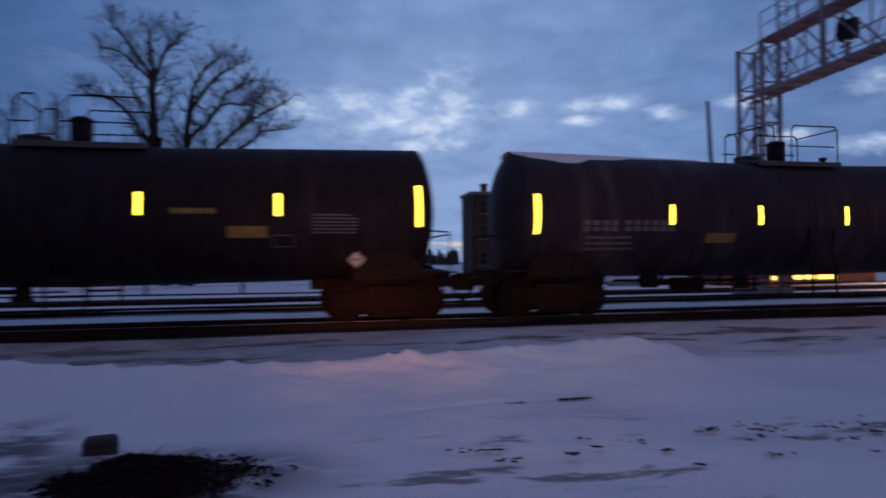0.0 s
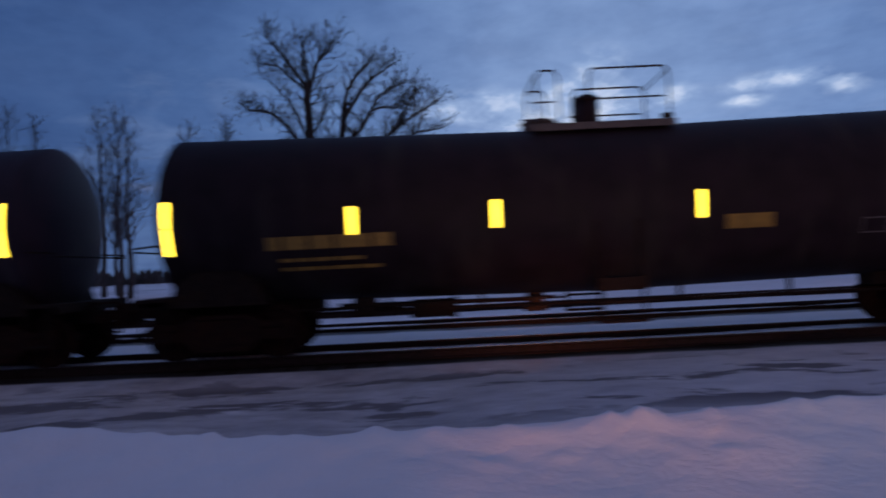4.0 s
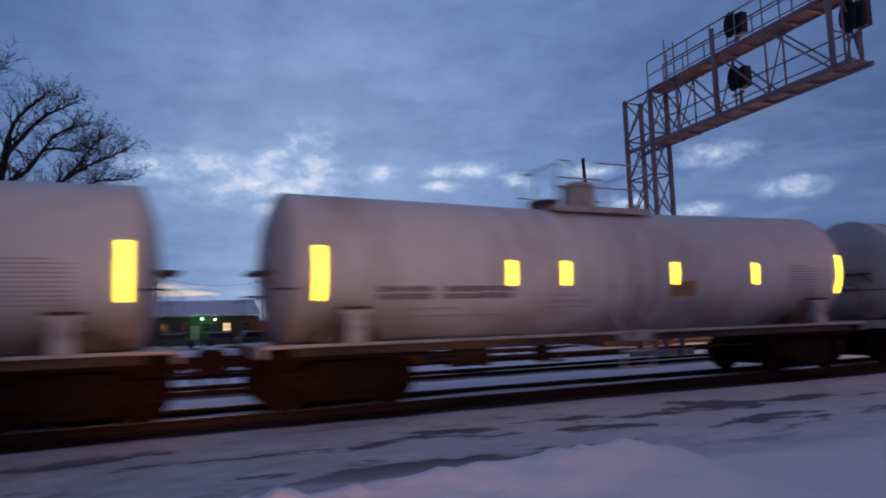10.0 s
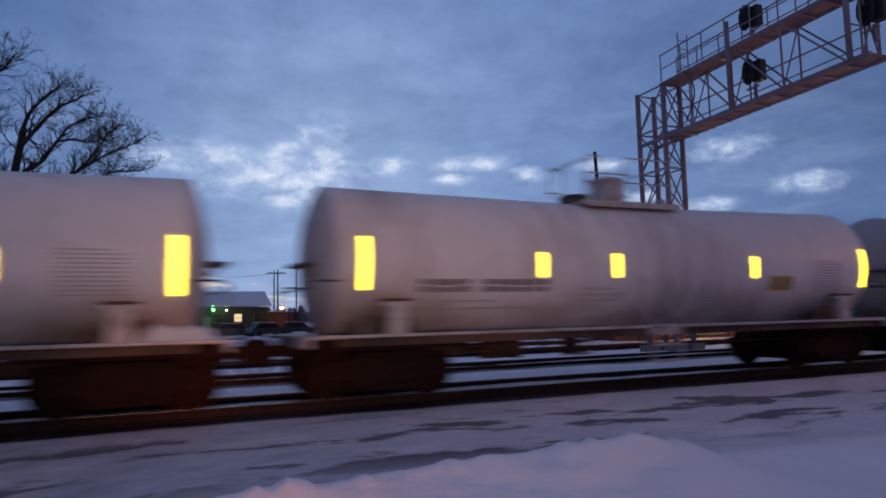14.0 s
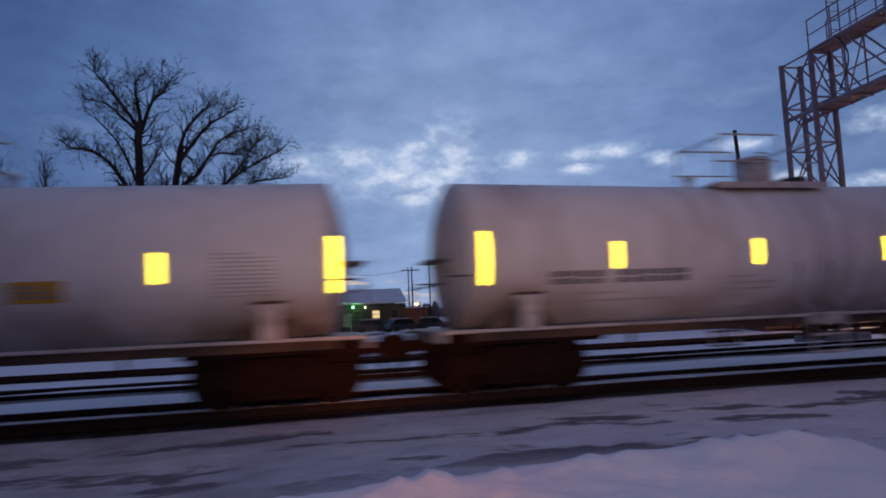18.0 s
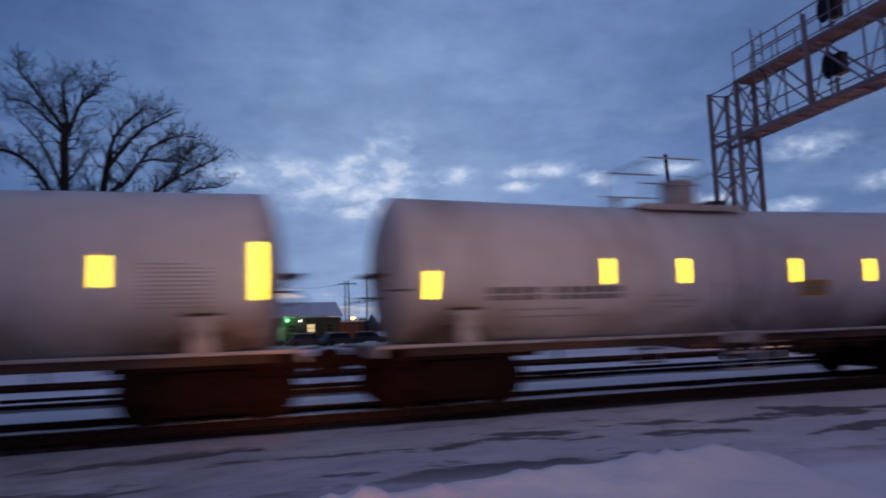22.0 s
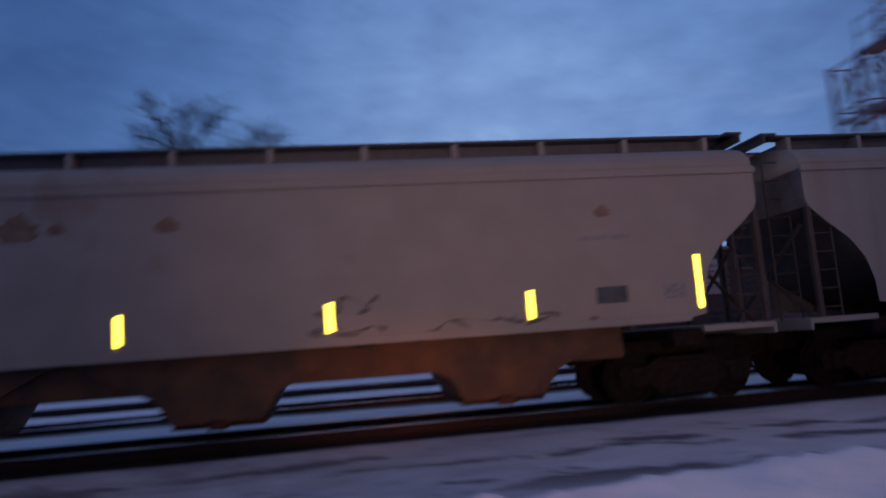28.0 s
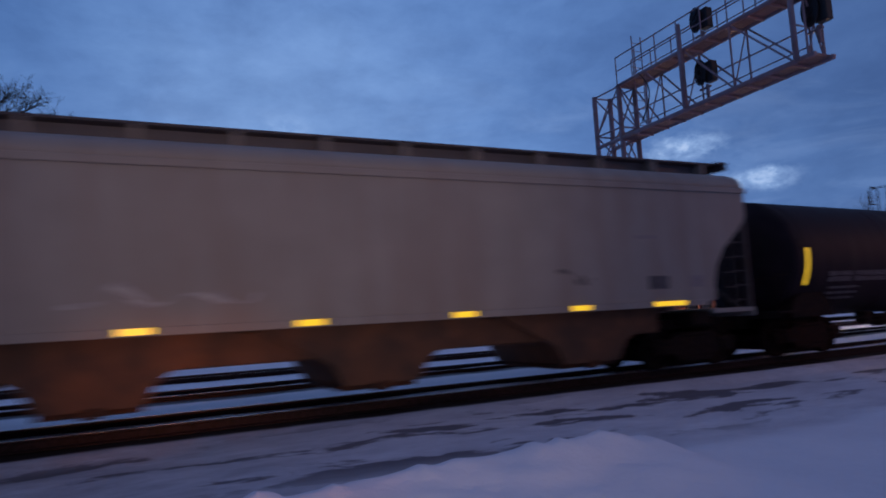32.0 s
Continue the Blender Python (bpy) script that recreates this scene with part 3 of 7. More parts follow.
class Kit:
    """Gathers faces for one mesh."""

    def __init__(self):
        self.v, self.f, self.s = [], [], []

    def add(self, verts, faces, smooth=False):
        n = len(self.v)
        self.v += [tuple(p) for p in verts]
        self.f += [tuple(i + n for i in q) for q in faces]
        self.s += [smooth] * len(faces)
        return self

    def box(self, c, size, bevel=0.0, turn=None):
        hx, hy, hz = (max(0.0005, s / 2) for s in size)
        b = min(bevel, hx * 0.45, hy * 0.45, hz * 0.45)
        vs, idx = [], {}
        for sx in (-1, 1):
            for sy in (-1, 1):
                for sz in (-1, 1):
                    for a in range(3):
                        p = [sx * hx, sy * hy, sz * hz]
                        for k in range(3):
                            if k != a and b:
                                p[k] -= (sx, sy, sz)[k] * b
                        idx[(sx, sy, sz, a)] = len(vs)
                        vs.append(p)
        fs = []
        for a in range(3):
            u, w = (a + 1) % 3, (a + 2) % 3
            for s in (-1, 1):
                q = []
                for p, r in ((-1, -1), (1, -1), (1, 1), (-1, 1)):
                    k = [0, 0, 0]
                    k[a], k[u], k[w] = s, p, r
                    q.append(idx[(*k, a)])
                fs.append(q if s > 0 else q[::-1])
        if b:
            for a in range(3):
                u, w = (a + 1) % 3, (a + 2) % 3
                for p in (-1, 1):
                    for r in (-1, 1):
                        k0, k1 = [0, 0, 0], [0, 0, 0]
                        k0[a], k0[u], k0[w] = -1, p, r
                        k1[a], k1[u], k1[w] = 1, p, r
                        q = [idx[(*k0, u)], idx[(*k1, u)], idx[(*k1, w)], idx[(*k0, w)]]
                        fs.append(q if p * r < 0 else q[::-1])
            for k in [(sx, sy, sz) for sx in (-1, 1) for sy in (-1, 1) for sz in (-1, 1)]:
                q = [idx[(*k, 0)], idx[(*k, 1)], idx[(*k, 2)]]
                fs.append(q if k[0] * k[1] * k[2] > 0 else q[::-1])
        else:
            fs = fs[:6]
        if turn is not None:
            vs = [turn @ Vector(p) for p in vs]
        return self.add([(p[0] + c[0], p[1] + c[1], p[2] + c[2]) for p in vs], fs)

    def rod(self, a, b, r0, r1=None, n=8, caps=True):
        a, b = Vector(a), Vector(b)
        r1 = r0 if r1 is None else r1
        d = (b - a).normalized()
        u = d.orthogonal().normalized()
        w = d.cross(u)
        vs = []
        for c, r in ((a, r0), (b, r1)):
            vs += [c + (u * math.cos(2 * math.pi * i / n) + w * math.sin(2 * math.pi * i / n)) * r for i in range(n)]
        fs = [(i, (i + 1) % n, n + (i + 1) % n, n + i) for i in range(n)]
        self.add(vs, fs, n > 6)
        if caps:
            k = len(self.v) - 2 * n
            self.f += [tuple(k + i for i in reversed(range(n))), tuple(k + n + i for i in range(n))]
            self.s += [False, False]
        return self

    def pipe(self, pts, r, n=6):
        for a, b in zip(pts, pts[1:]):
            self.rod(a, b, r, n=n)
        return self

    def prism(self, poly, y0, y1):
        """A plate with its outline in the x-z plane."""
        n = len(poly)
        vs = [(x, y0, z) for x, z in poly] + [(x, y1, z) for x, z in poly]
        area = sum(poly[i][0] * poly[(i + 1) % n][1] - poly[(i + 1) % n][0] * poly[i][1] for i in range(n))
        fs = [tuple(range(n)), tuple(reversed(range(n, 2 * n)))] + [(i, n + i, n + (i + 1) % n, (i + 1) % n) for i in range(n)]
        if (area > 0) != (y1 > y0):
            fs = [tuple(reversed(q)) for q in fs]
        return self.add(vs, fs)

    def rings(self, rings, closed=True, caps=True, smooth=True):
        n = len(rings[0])
        vs = [p for r in rings for p in r]
        fs = []
        for j in range(len(rings) - 1):
            for i in range(n if closed else n - 1):
                k = (i + 1) % n
                fs.append((j * n + i, j * n + k, (j + 1) * n + k, (j + 1) * n + i))
        self.add(vs, fs, smooth)
        if caps and closed:
            k = len(self.v) - len(vs)
            self.f += [tuple(k + i for i in reversed(range(n))), tuple(k + len(vs) - n + i for i in range(n))]
            self.s += [smooth, smooth]
        return self

    def mesh(self, name, mat):
        me = bpy.data.meshes.new(name)
        me.from_pydata(self.v, [], self.f)
        me.polygons.foreach_set("use_smooth", self.s)
        me.materials.append(mat)
        me.update()
        return me


def part(name, kit, mat, parent, label="", m=None):
    ob = new(name, kit.mesh(name, mat) if isinstance(kit, Kit) else kit)
    ob.parent = parent
    if m is not None:
        ob.matrix_basis = m
    return tagged(ob, label)


def thing(name, label, category, group="", kind="", m=None):
    ob = new(name)
    ob.empty_display_size = 0.3
    if m is not None:
        ob.matrix_basis = m
    return tagged(ob, label, category, group, kind)


def solid(name, kit, mat, label, category, group="", kind="", m=None):
    ob = new(name, kit.mesh(name, mat))
    if m is not None:
        ob.matrix_basis = m
    return tagged(ob, label, category, group, kind)


# ---------------------------------------------------------------- ground
ALONG = Matrix.Rotation(radians(TRACK_TURN), 4, "Z")
TRACK_Y = (12.5, 16.5, 25.0)
TRACK_Z = (0.0, 0.10, -0.06)


def smooth_step(a, b, x):
    t = np.clip((x - a) / (b - a), 0, 1)
    return t * t * (3 - 2 * t)


def ground_height(X, Y):
    z = np.full_like(X, -0.28)
    rng = np.random.RandomState(4)
    # ploughed bank of snow along the road, with its lumps
    wob = 0.10 * np.sin(X * 0.75 + 0.4) + 0.07 * np.sin(X * 1.93 + 2.0)
    B = X - 0.32
    top = np.interp(B, (-60, -8, -5, -3.2, -1.6, -0.3, 0.8, 2.0, 3.0, 4.3, 4.8, 5.4, 6.5, 40), (0.30, 0.38, 0.42, 0.30, 0.28, 0.22, 0.25, 0.29, 0.32, 0.41, 0.33, 0.10, 0.04, 0.02))
    for at, high, wide in ((0.82, 0.075, 0.10), (0.55, 0.05, 0.07), (0.95, 0.045, 0.05), (-3.05, 0.05, 0.07), (3.5, 0.05, 0.12), (3.75, 0.04, 0.07), (4.2, 0.04, 0.09), (-1.6, 0.05, 0.12), (2.3, 0.04, 0.10), (1.45, 0.04, 0.08), (-0.4, 0.04, 0.09)):
        top = top + high * np.exp(-((B - at) / wide) ** 2) * np.exp(-((Y - 5.75) / 0.35) ** 2)
    top = top * (1 + 0.07 * smooth_step(-1.0, 1.0, X))
    crest = 5.75 + wob
    z += top * np.where(Y < crest, 0.75 * np.exp(-((Y - crest) / 1.25) ** 2) + 0.25 * np.exp(-((Y - crest) / 0.4) ** 2), np.exp(-((Y - crest) / 0.42) ** 2))
    # the plough's score along the foot of the bank
    z -= 0.012 * np.exp(-((Y - 3.45 - 0.10 * X) / 0.055) ** 2) * smooth_step(-0.6, 0.2, X) * (1 - smooth_step(2.6, 3.0, X))
    # crumbled snow on the bank
    on_bank = np.exp(-((Y - 5.5) / 0.9) ** 2) * (1 - 0.8 * smooth_step(5.0, 6.0, X))
    for k in range(30):
        a, f = rng.rand() * 6.28, 5.0 * 1.06 ** k
        z += on_bank * 0.004 * (7.0 / f) ** 0.6 * np.sin((X * math.cos(a) + Y * math.sin(a)) * f + rng.rand() * 6.28)
    # snow filled in round the tracks
    z = np.where(Y > 10.2, z + (smooth_step(10.2, 11.0, Y) * 0.10), z)
    z = np.where(Y > 11.75, -0.115, z)
    z = np.where(Y > 13.3, -0.13 + 0.13 * smooth_step(13.4, 15.6, Y), z)
    z = np.where(Y > 17.4, 0.0 - 0.22 * smooth_step(17.6, 23.0, Y), z)
    # fine lumps
    for k in range(26):
        a, f = rng.rand() * 6.28, 0.5 * 1.16 ** k
        z += 0.055 / (1 + f * 1.1) * np.sin((X * math.cos(a) + Y * math.sin(a)) * f + rng.rand() * 6.28) * (1 - 0.85 * ((Y > 10.6) & (Y < 26))) * (1 - 0.6 * (Y < 11))
    return z


def make_ground():
    xs = np.concatenate([[-2500, -1200, -600, -300, -160, -90, -60, -42], np.arange(-32, -8, 0.8), np.arange(-8, -4.4, 0.12), np.arange(-4.4, 5.6, 0.06), np.arange(5.6, 11, 0.12), np.arange(11, 36, 0.5),
                         [38, 44, 55, 75, 110, 180, 320, 600, 1200, 2500]])
    ys = np.concatenate([[-600, -200, -80, -40, -24, -16], np.arange(-12, 0, 0.5), np.arange(0, 2.8, 0.10), np.arange(2.8, 7.0, 0.055), np.arange(7.0, 9, 0.10), np.arange(9, 18, 0.15), np.arange(18, 30, 0.6),
                         [33, 38, 45, 55, 70, 90, 120, 170, 260, 450, 900, 1800, 3500]])
    X, Y = np.meshgrid(xs, ys)
    Z = ground_height(X, Y)
    v = np.stack([X.ravel(), Y.ravel(), Z.ravel()], 1)
    n, m = len(xs), len(ys)
    i = (np.arange(m - 1)[:, None] * n + np.arange(n - 1)[None]).ravel()
    f = np.stack([i, i + 1, i + 1 + n, i + n], 1)
    me = bpy.data.meshes.new("ground")
    me.from_pydata(v.tolist(), [], f.tolist())
    me.polygons.foreach_set("use_smooth", [True] * len(f))
    me.materials.append(SNOW)
    ground = new("ground", me)
    ground.matrix_basis = ALONG
    tagged(ground, "trodden dusky snow with bare wet patches beside the railway", "ground", kind="structure")


make_ground()
X_FROM, X_TO = -300.0, 320.0


def make_track(k):
    y, z = TRACK_Y[k], TRACK_Z[k]
    t = thing("railway_track", ("near running track", "second running track", "snowed-in siding")[k] + " with rusty rails on wooden ties in snow", "railway track", "tracks", "structure", ALONG)
    for side in (-0.7525, 0.7525):
        prof = [(-0.07, -0.172), (0.07, -0.172), (0.07, -0.158), (0.012, -0.135), (0.012, -0.045), (0.034, -0.035), (0.034, -0.003), (-0.034, -0.003), (-0.034, -0.035), (-0.012, -0.045), (-0.012, -0.135), (-0.07, -0.158)]
        kit = Kit().rings([[(x, y + side + p, z + q) for p, q in prof] for x in (X_FROM, X_TO)][::-1], smooth=False)
        rail = part("rail", kit, RAIL_STEEL, t)
        part("rail_head", Kit().box((0.5 * (X_FROM + X_TO), y + side, z - 0.001), (X_TO - X_FROM, 0.052, 0.006)), RAIL_HEAD, rail, "polished running surface")
    me = Kit().box((0, 0, 0), (0.22, 2.6, 0.17), 0.012).mesh("tie", TIE_WOOD)
    for i in range(90):
        part("tie", me, TIE_WOOD, t, m=pose(-22 + i * 0.52, y, z - 0.275 + 0.004 * math.sin(i * 2.3)))
    rest = Kit()
    for i in range(300):
        for s in (-1, 1):
            x = (-22.52 - i * 0.52) if s < 0 else (24.8 + i * 0.52)
            rest.box((x, y, z - 0.262), (0.22, 2.6, 0.17))
    tagged(part("far_ties", rest, TIE_WOOD, t), kind="stuff")


for k in range(3):
    make_track(k)

# ---------------------------------------------------------------- the train
# speed of the train (m/s) at some seconds
SPEED_T, SPEED_V = (0.0, 1.0, 2.5, 5.0, 10.0, 15.0, 20.0, 26.0, 32.0), (6.35, 7.15, 7.20, 7.23, 7.67, 7.77, 7.89, 8.10, 7.88)
# its run is uneven: metres ahead (+) or behind at some seconds
SURGE = {6.5: -0.11, 7.0: 0.13, 8.0: 0.11, 9.0: -0.18, 11.0: 0.11, 13.0: -0.06, 18.0: 0.11, 19.0: -0.10, 23.0: 0.05}
WHEEL_R = 0.457


def travelled(t):
    """Metres that the train has gone since the start."""
    s = 0.0
    for t0, t1, v0, v1 in zip(SPEED_T, SPEED_T[1:], SPEED_V, SPEED_V[1:]):
        u = min(max(t - t0, 0.0), t1 - t0)
        s += v0 * u + 0.5 * (v1 - v0) / (t1 - t0) * u * u
    a = math.floor(2 * t) / 2
    q = 2 * (t - a)
    return s + (1 - q) * SURGE.get(a, 0.0) + q * SURGE.get(a + 0.5, 0.0)


def wheelset_mesh(steel):
    k = Kit()
    k.rod((0, -1.05, 0), (0, 1.05, 0), 0.08, n=10)
    for s in (-1, 1):
        prof = [(0.085, 0.66), (0.16, 0.665), (0.36, 0.705), (0.395, 0.70), (0.485, 0.695), (0.485, 0.725), (0.457, 0.735), (0.452, 0.825), (0.40, 0.825), (0.36, 0.77), (0.16, 0.80), (0.12, 0.84), (0.085, 0.84)]
        k.rings([[(r * math.cos(2 * math.pi * i / 24), s * y, r * math.sin(2 * math.pi * i / 24)) for i in range(24)] for r, y in (prof if s < 0 else prof[::-1])], caps=False, smooth=False)
        k.rod((0, s * 0.98, 0), (0, s * 1.13, 0), 0.125, n=12)
        for i in range(3):
            a = i * 2.094
            k.rod((0.07 * math.cos(a), s * 1.12, 0.07 * math.sin(a)), (0.07 * math.cos(a), s * 1.15, 0.07 * math.sin(a)), 0.02, n=6)
    return k.mesh("wheelset", steel)


def sideframe_mesh(steel):
    k = Kit()
    out = [(-1.24, 0.58), (-1.20, 0.67), (-0.72, 0.66), (-0.45, 0.80), (0.45, 0.80), (0.72, 0.66), (1.20, 0.67), (1.24, 0.58), (1.20, 0.34), (1.03, 0.34), (1.01, 0.50),
           (0.82, 0.50), (0.80, 0.36), (0.66, 0.34), (0.46, 0.13), (-0.46, 0.13), (-0.66, 0.34), (-0.80, 0.36), (-0.82, 0.50), (-1.01, 0.50), (-1.03, 0.34), (-1.20, 0.34)]
    k.prism(out, -0.09, 0.09)
    k.box((0, -0.11, 0.20), (0.80, 0.10, 0.09), 0.015)
    k.box((0, -0.10, 0.755), (0.78, 0.08, 0.07), 0.015)
    for x in (-0.86, 0.86):
        k.box((x * 1.035, -0.06, 0.60), (0.34, 0.20, 0.10), 0.02)
    return k.mesh("sideframe", steel)


def spring_mesh():
    k = Kit()
    for x in (0.0,):
        pts = [(x + 0.062 * math.cos(a * 0.9), 0.062 * math.sin(a * 0.9), 0.28 + 0.26 * a / 34) for a in range(0, 35)]
        k.pipe(pts, 0.014, 4)
    return k.mesh("coil_spring", RUST_STEEL)


def bolster_mesh(steel):
    k = Kit().box((0, 0, 0.62), (0.40, 2.10, 0.22), 0.03).box((0, 0, 0.78), (0.42, 0.5, 0.16), 0.03)
    k.box((0, 0, 0.26), (1.35, 1.30, 0.24), 0.03)
    for x in (-0.45, 0.45):
        k.box((x, 0, 0.42), (0.10, 1.5, 0.14), 0.02)
        for s in (-1, 1):
            k.box((x, s * 0.74, 0.45), (0.09, 0.09, 0.30), 0.01)
    return k.mesh("truck", steel)


PARTS = {}


def shared(key, build):
    if key not in PARTS:
        PARTS[key] = build()
    return PARTS[key]


WHEELS = []        # (wheelset, car index, x, z)


def add_truck(car, index, x, steel=DARK_STEEL):
    tr = part("truck", shared("bolster " + steel.name, lambda: bolster_mesh(steel)), steel, car, "", pose(x, 0, 0))
    for s in (-1, 1):
        part("sideframe", shared("sideframe " + steel.name, lambda: sideframe_mesh(steel)), steel, tr, "", pose(0, 0.99 * s, 0, 0, 0, 0 if s < 0 else 180))
        for sx in (-0.18, 0.0, 0.18):
            part("coil_spring", shared("spring", spring_mesh), RUST_STEEL, tr, "", pose(sx, 0.99 * s, 0))
    for dx in (-0.92, 0.92):
        w = part("wheelset", shared("wheelset " + steel.name, lambda: wheelset_mesh(steel)), steel, tr, "", pose(dx, 0, WHEEL_R))
        WHEELS.append((w, index, dx))


def coupler_mesh():
    k = Kit().box((0.42, 0, 0.84), (0.95, 0.18, 0.20), 0.03)
    k.prism([(0.84, 0.66), (1.02, 0.62), (1.16, 0.68), (1.16, 1.02), (1.02, 1.06), (0.84, 1.0)], -0.17, 0.12)
    k.box((1.06, 0.16, 0.84), (0.20, 0.12, 0.26), 0.03)
    k.rod((0.92, -0.02, 0.66), (0.92, -0.02, 1.10), 0.035, n=8)
    k.pipe([(0.72, -0.3, 0.74), (0.86, -0.34, 0.52), (1.02, -0.32, 0.36), (1.16, -0.24, 0.33)], 0.032, 6)
    k.box((0.70, -0.30, 0.80), (0.14, 0.12, 0.16), 0.02)
    k.pipe([(0.35, -0.9, 1.0), (0.35, -0.35, 1.04), (0.7, -0.25, 1.08), (0.92, -0.05, 1.08)], 0.016, 5)
    return k.mesh("coupler", DARK_STEEL)


def add_couplers(car, half):
    for s in (-1, 1):
        part("coupler", shared("coupler", coupler_mesh), DARK_STEEL, car, "dark coupler with a brake hose", pose(s * (half - 1.10), 0, 0, 0, 0, 0 if s > 0 else 180))


class Shell:
    """A tank with dished heads whose barrel dips towards its middle."""

    def __init__(self, half, r, zc, dip=0.07, depth=0.62):
        self.half, self.r, self.zc, self.dip, self.depth = half, r, zc, dip, depth

    def z(self, x):
        return self.zc - self.dip * (1 - min(1, abs(x) / self.half))

    def dish(self, q):
        """How far the head stands out at a part q of its radius."""
        return self.depth * (0.80 * (1 - q * q) + 0.20 * math.sqrt(max(0.0, 1 - q ** 4)))

    def mesh(self, name, mat, n=44):
        rings = []
        st = [(-self.half - self.dish(q), q) for q in (0.02, 0.25, 0.45, 0.62, 0.76, 0.87, 0.94, 0.975, 0.993)]
        st += [(-self.half + 2 * self.half * i / 24, 1.0) for i in range(25)]
        st += [(-x, q) for x, q in st[:9][::-1]]
        for x, q in st:
            rr = self.r * q
            zz = self.z(x)
            rings.append([(x, rr * math.cos(2 * math.pi * i / n), zz + rr * math.sin(2 * math.pi * i / n)) for i in range(n)])
        k = Kit().rings(rings[::-1])
        return k.mesh(name, mat)

    def bands(self, car, mat, n=44):
        for x in (-self.half * 0.98, -self.half * 0.52, -0.02, self.half * 0.52, self.half * 0.98):
            zz, r1 = self.z(x), self.r + 0.004
            k = Kit().rings([[(x + dx, (r1 + e) * math.cos(2 * math.pi * i / n), zz + (r1 + e) * math.sin(2 * math.pi * i / n)) for i in range(n)] for dx, e in ((0.05, -0.02), (0.04, 0), (-0.04, 0), (-0.05, -0.02))], caps=False)
            part("weld_band", k, mat, car)

    def at(self, x, z, lift, side):
        q = (z - self.z(x)) / self.r
        c = math.sqrt(max(0.0, 1 - q * q))
        return (x, side * (self.r + lift) * c, self.z(x) + (self.r + lift) * q)

    def head_patch(self, y0, y1, z0, z1, kit):
        """A small sheet on the left head."""
        vs = []
        for y, z in ((y0, z0), (y1, z0), (y1, z1), (y0, z1)):
            q = min(1.0, math.sqrt(y * y + (z - self.z(-self.half)) ** 2) / self.r)
            vs.append((-self.half - self.dish(q) - 0.008, y, z))
        return kit.add(vs, [(3, 2, 1, 0)])

    def patch(self, x0, x1, z0, z1, lift=0.005, side=-1, n=6, kit=None):
        """A sheet that lies on the barrel."""
        kit = kit or Kit()
        rows = []
        for i in range(n + 1):
            zz = z0 + (z1 - z0) * i / n
            row = []
            for x in (x0, x1):
                q = (zz - self.z(x)) / self.r
                c = math.sqrt(max(0.0, 1 - q * q))
                row.append((x, side * (self.r + lift) * c, self.z(x) + (self.r + lift) * q))
            rows.append(row)
        vs = [p for r in rows for p in r]
        fs = [(2 * i, 2 * i + 1, 2 * i + 3, 2 * i + 2) if side < 0 else (2 * i + 2, 2 * i + 3, 2 * i + 1, 2 * i) for i in range(n)]
        return kit.add(vs, fs, True)


def letters(kit, mat, car, label="rows of small lettering"):
    return tagged(part("lettering", kit, mat, car), label, kind="stuff")


def bars(shell, x0, x1, z0, z1, rows, seed, kit=None, cell=0.09, gap=0.35, side=-1):
    """Rows of illegible lettering as plain bars."""
    kit, rng = kit or Kit(), random.Random(seed)
    h = (z1 - z0) / rows
    for j in range(rows):
        x = x0
        end = x1 if j < rows - 1 else x0 + (x1 - x0) * rng.uniform(0.5, 1)
        while x < end - cell * 0.5:
            w = cell * rng.uniform(1.2, 4.5)
            shell.patch(x, min(end, x + w), z0 + h * (j + 0.5 * gap), z0 + h * (j + 1 - 0.5 * gap), 0.006, side, 2, kit)
            x += w + cell * 0.5
    return kit


def marks(shell, x0, n, z0, z1, seed, side=-1, kit=None, wide=0.155, gap=0.055):
    """A row of n illegible characters, each a pair of plain bars."""
    kit, rng = kit or Kit(), random.Random(seed)
    for i in range(n):
        x, w = x0 + i * (wide + gap), wide * rng.uniform(0.82, 1.0)
        mid = z0 + (z1 - z0) * rng.uniform(0.42, 0.58)
        shell.patch(x, x + w, z0, mid - 0.014, 0.006, side, 2, kit)
        shell.patch(x, x + w, mid + 0.014, z1, 0.006, side, 2, kit)
    return kit


def blot(shell, x0, x1, z0, z1, seed, side=-1, n=14):
    """Spray-painted scrawl: one winding band."""
    kit, rng = Kit(), random.Random(seed)
    w = min(0.055, 0.10 * (z1 - z0) + 0.012)
    pts = []
    for i in range(n):
        q = i / (n - 1)
        pts.append((x0 + (x1 - x0) * min(1, max(0, q + rng.gauss(0, 0.13))), rng.uniform(z0, z1) if i % 2 else rng.choice((z0, z1)) + rng.uniform(-0.15, 0.15) * (z1 - z0)))
    fine = []
    for i in range(n - 1):
        a, b, c, e = (Vector(pts[min(n - 1, max(0, i + k))]) for k in (-1, 0, 1, 2))
        for j in range(4):
            t = j / 4
            fine.append(0.5 * ((2 * b) + (c - a) * t + (2 * a - 5 * b + 4 * c - e) * t * t + (3 * b - a - 3 * c + e) * t ** 3))
    vs = []
    for i, p in enumerate(fine):
        d = fine[min(len(fine) - 1, i + 1)] - fine[max(0, i - 1)]
        d = Vector((-d.y, d.x)).normalized() if d.length > 1e-6 else Vector((0, 1))
        for sgn in (1, -1):
            v = p + d * sgn * w * (0.6 + 0.5 * math.sin(i * 0.9))
            vs.append(shell.at(v.x, v.y, 0.005 + 0.00008 * i, side))
    m = len(fine)
    return kit.add(vs, [(2 * i, 2 * i + 1, 2 * i + 3, 2 * i + 2) for i in range(m - 1)])


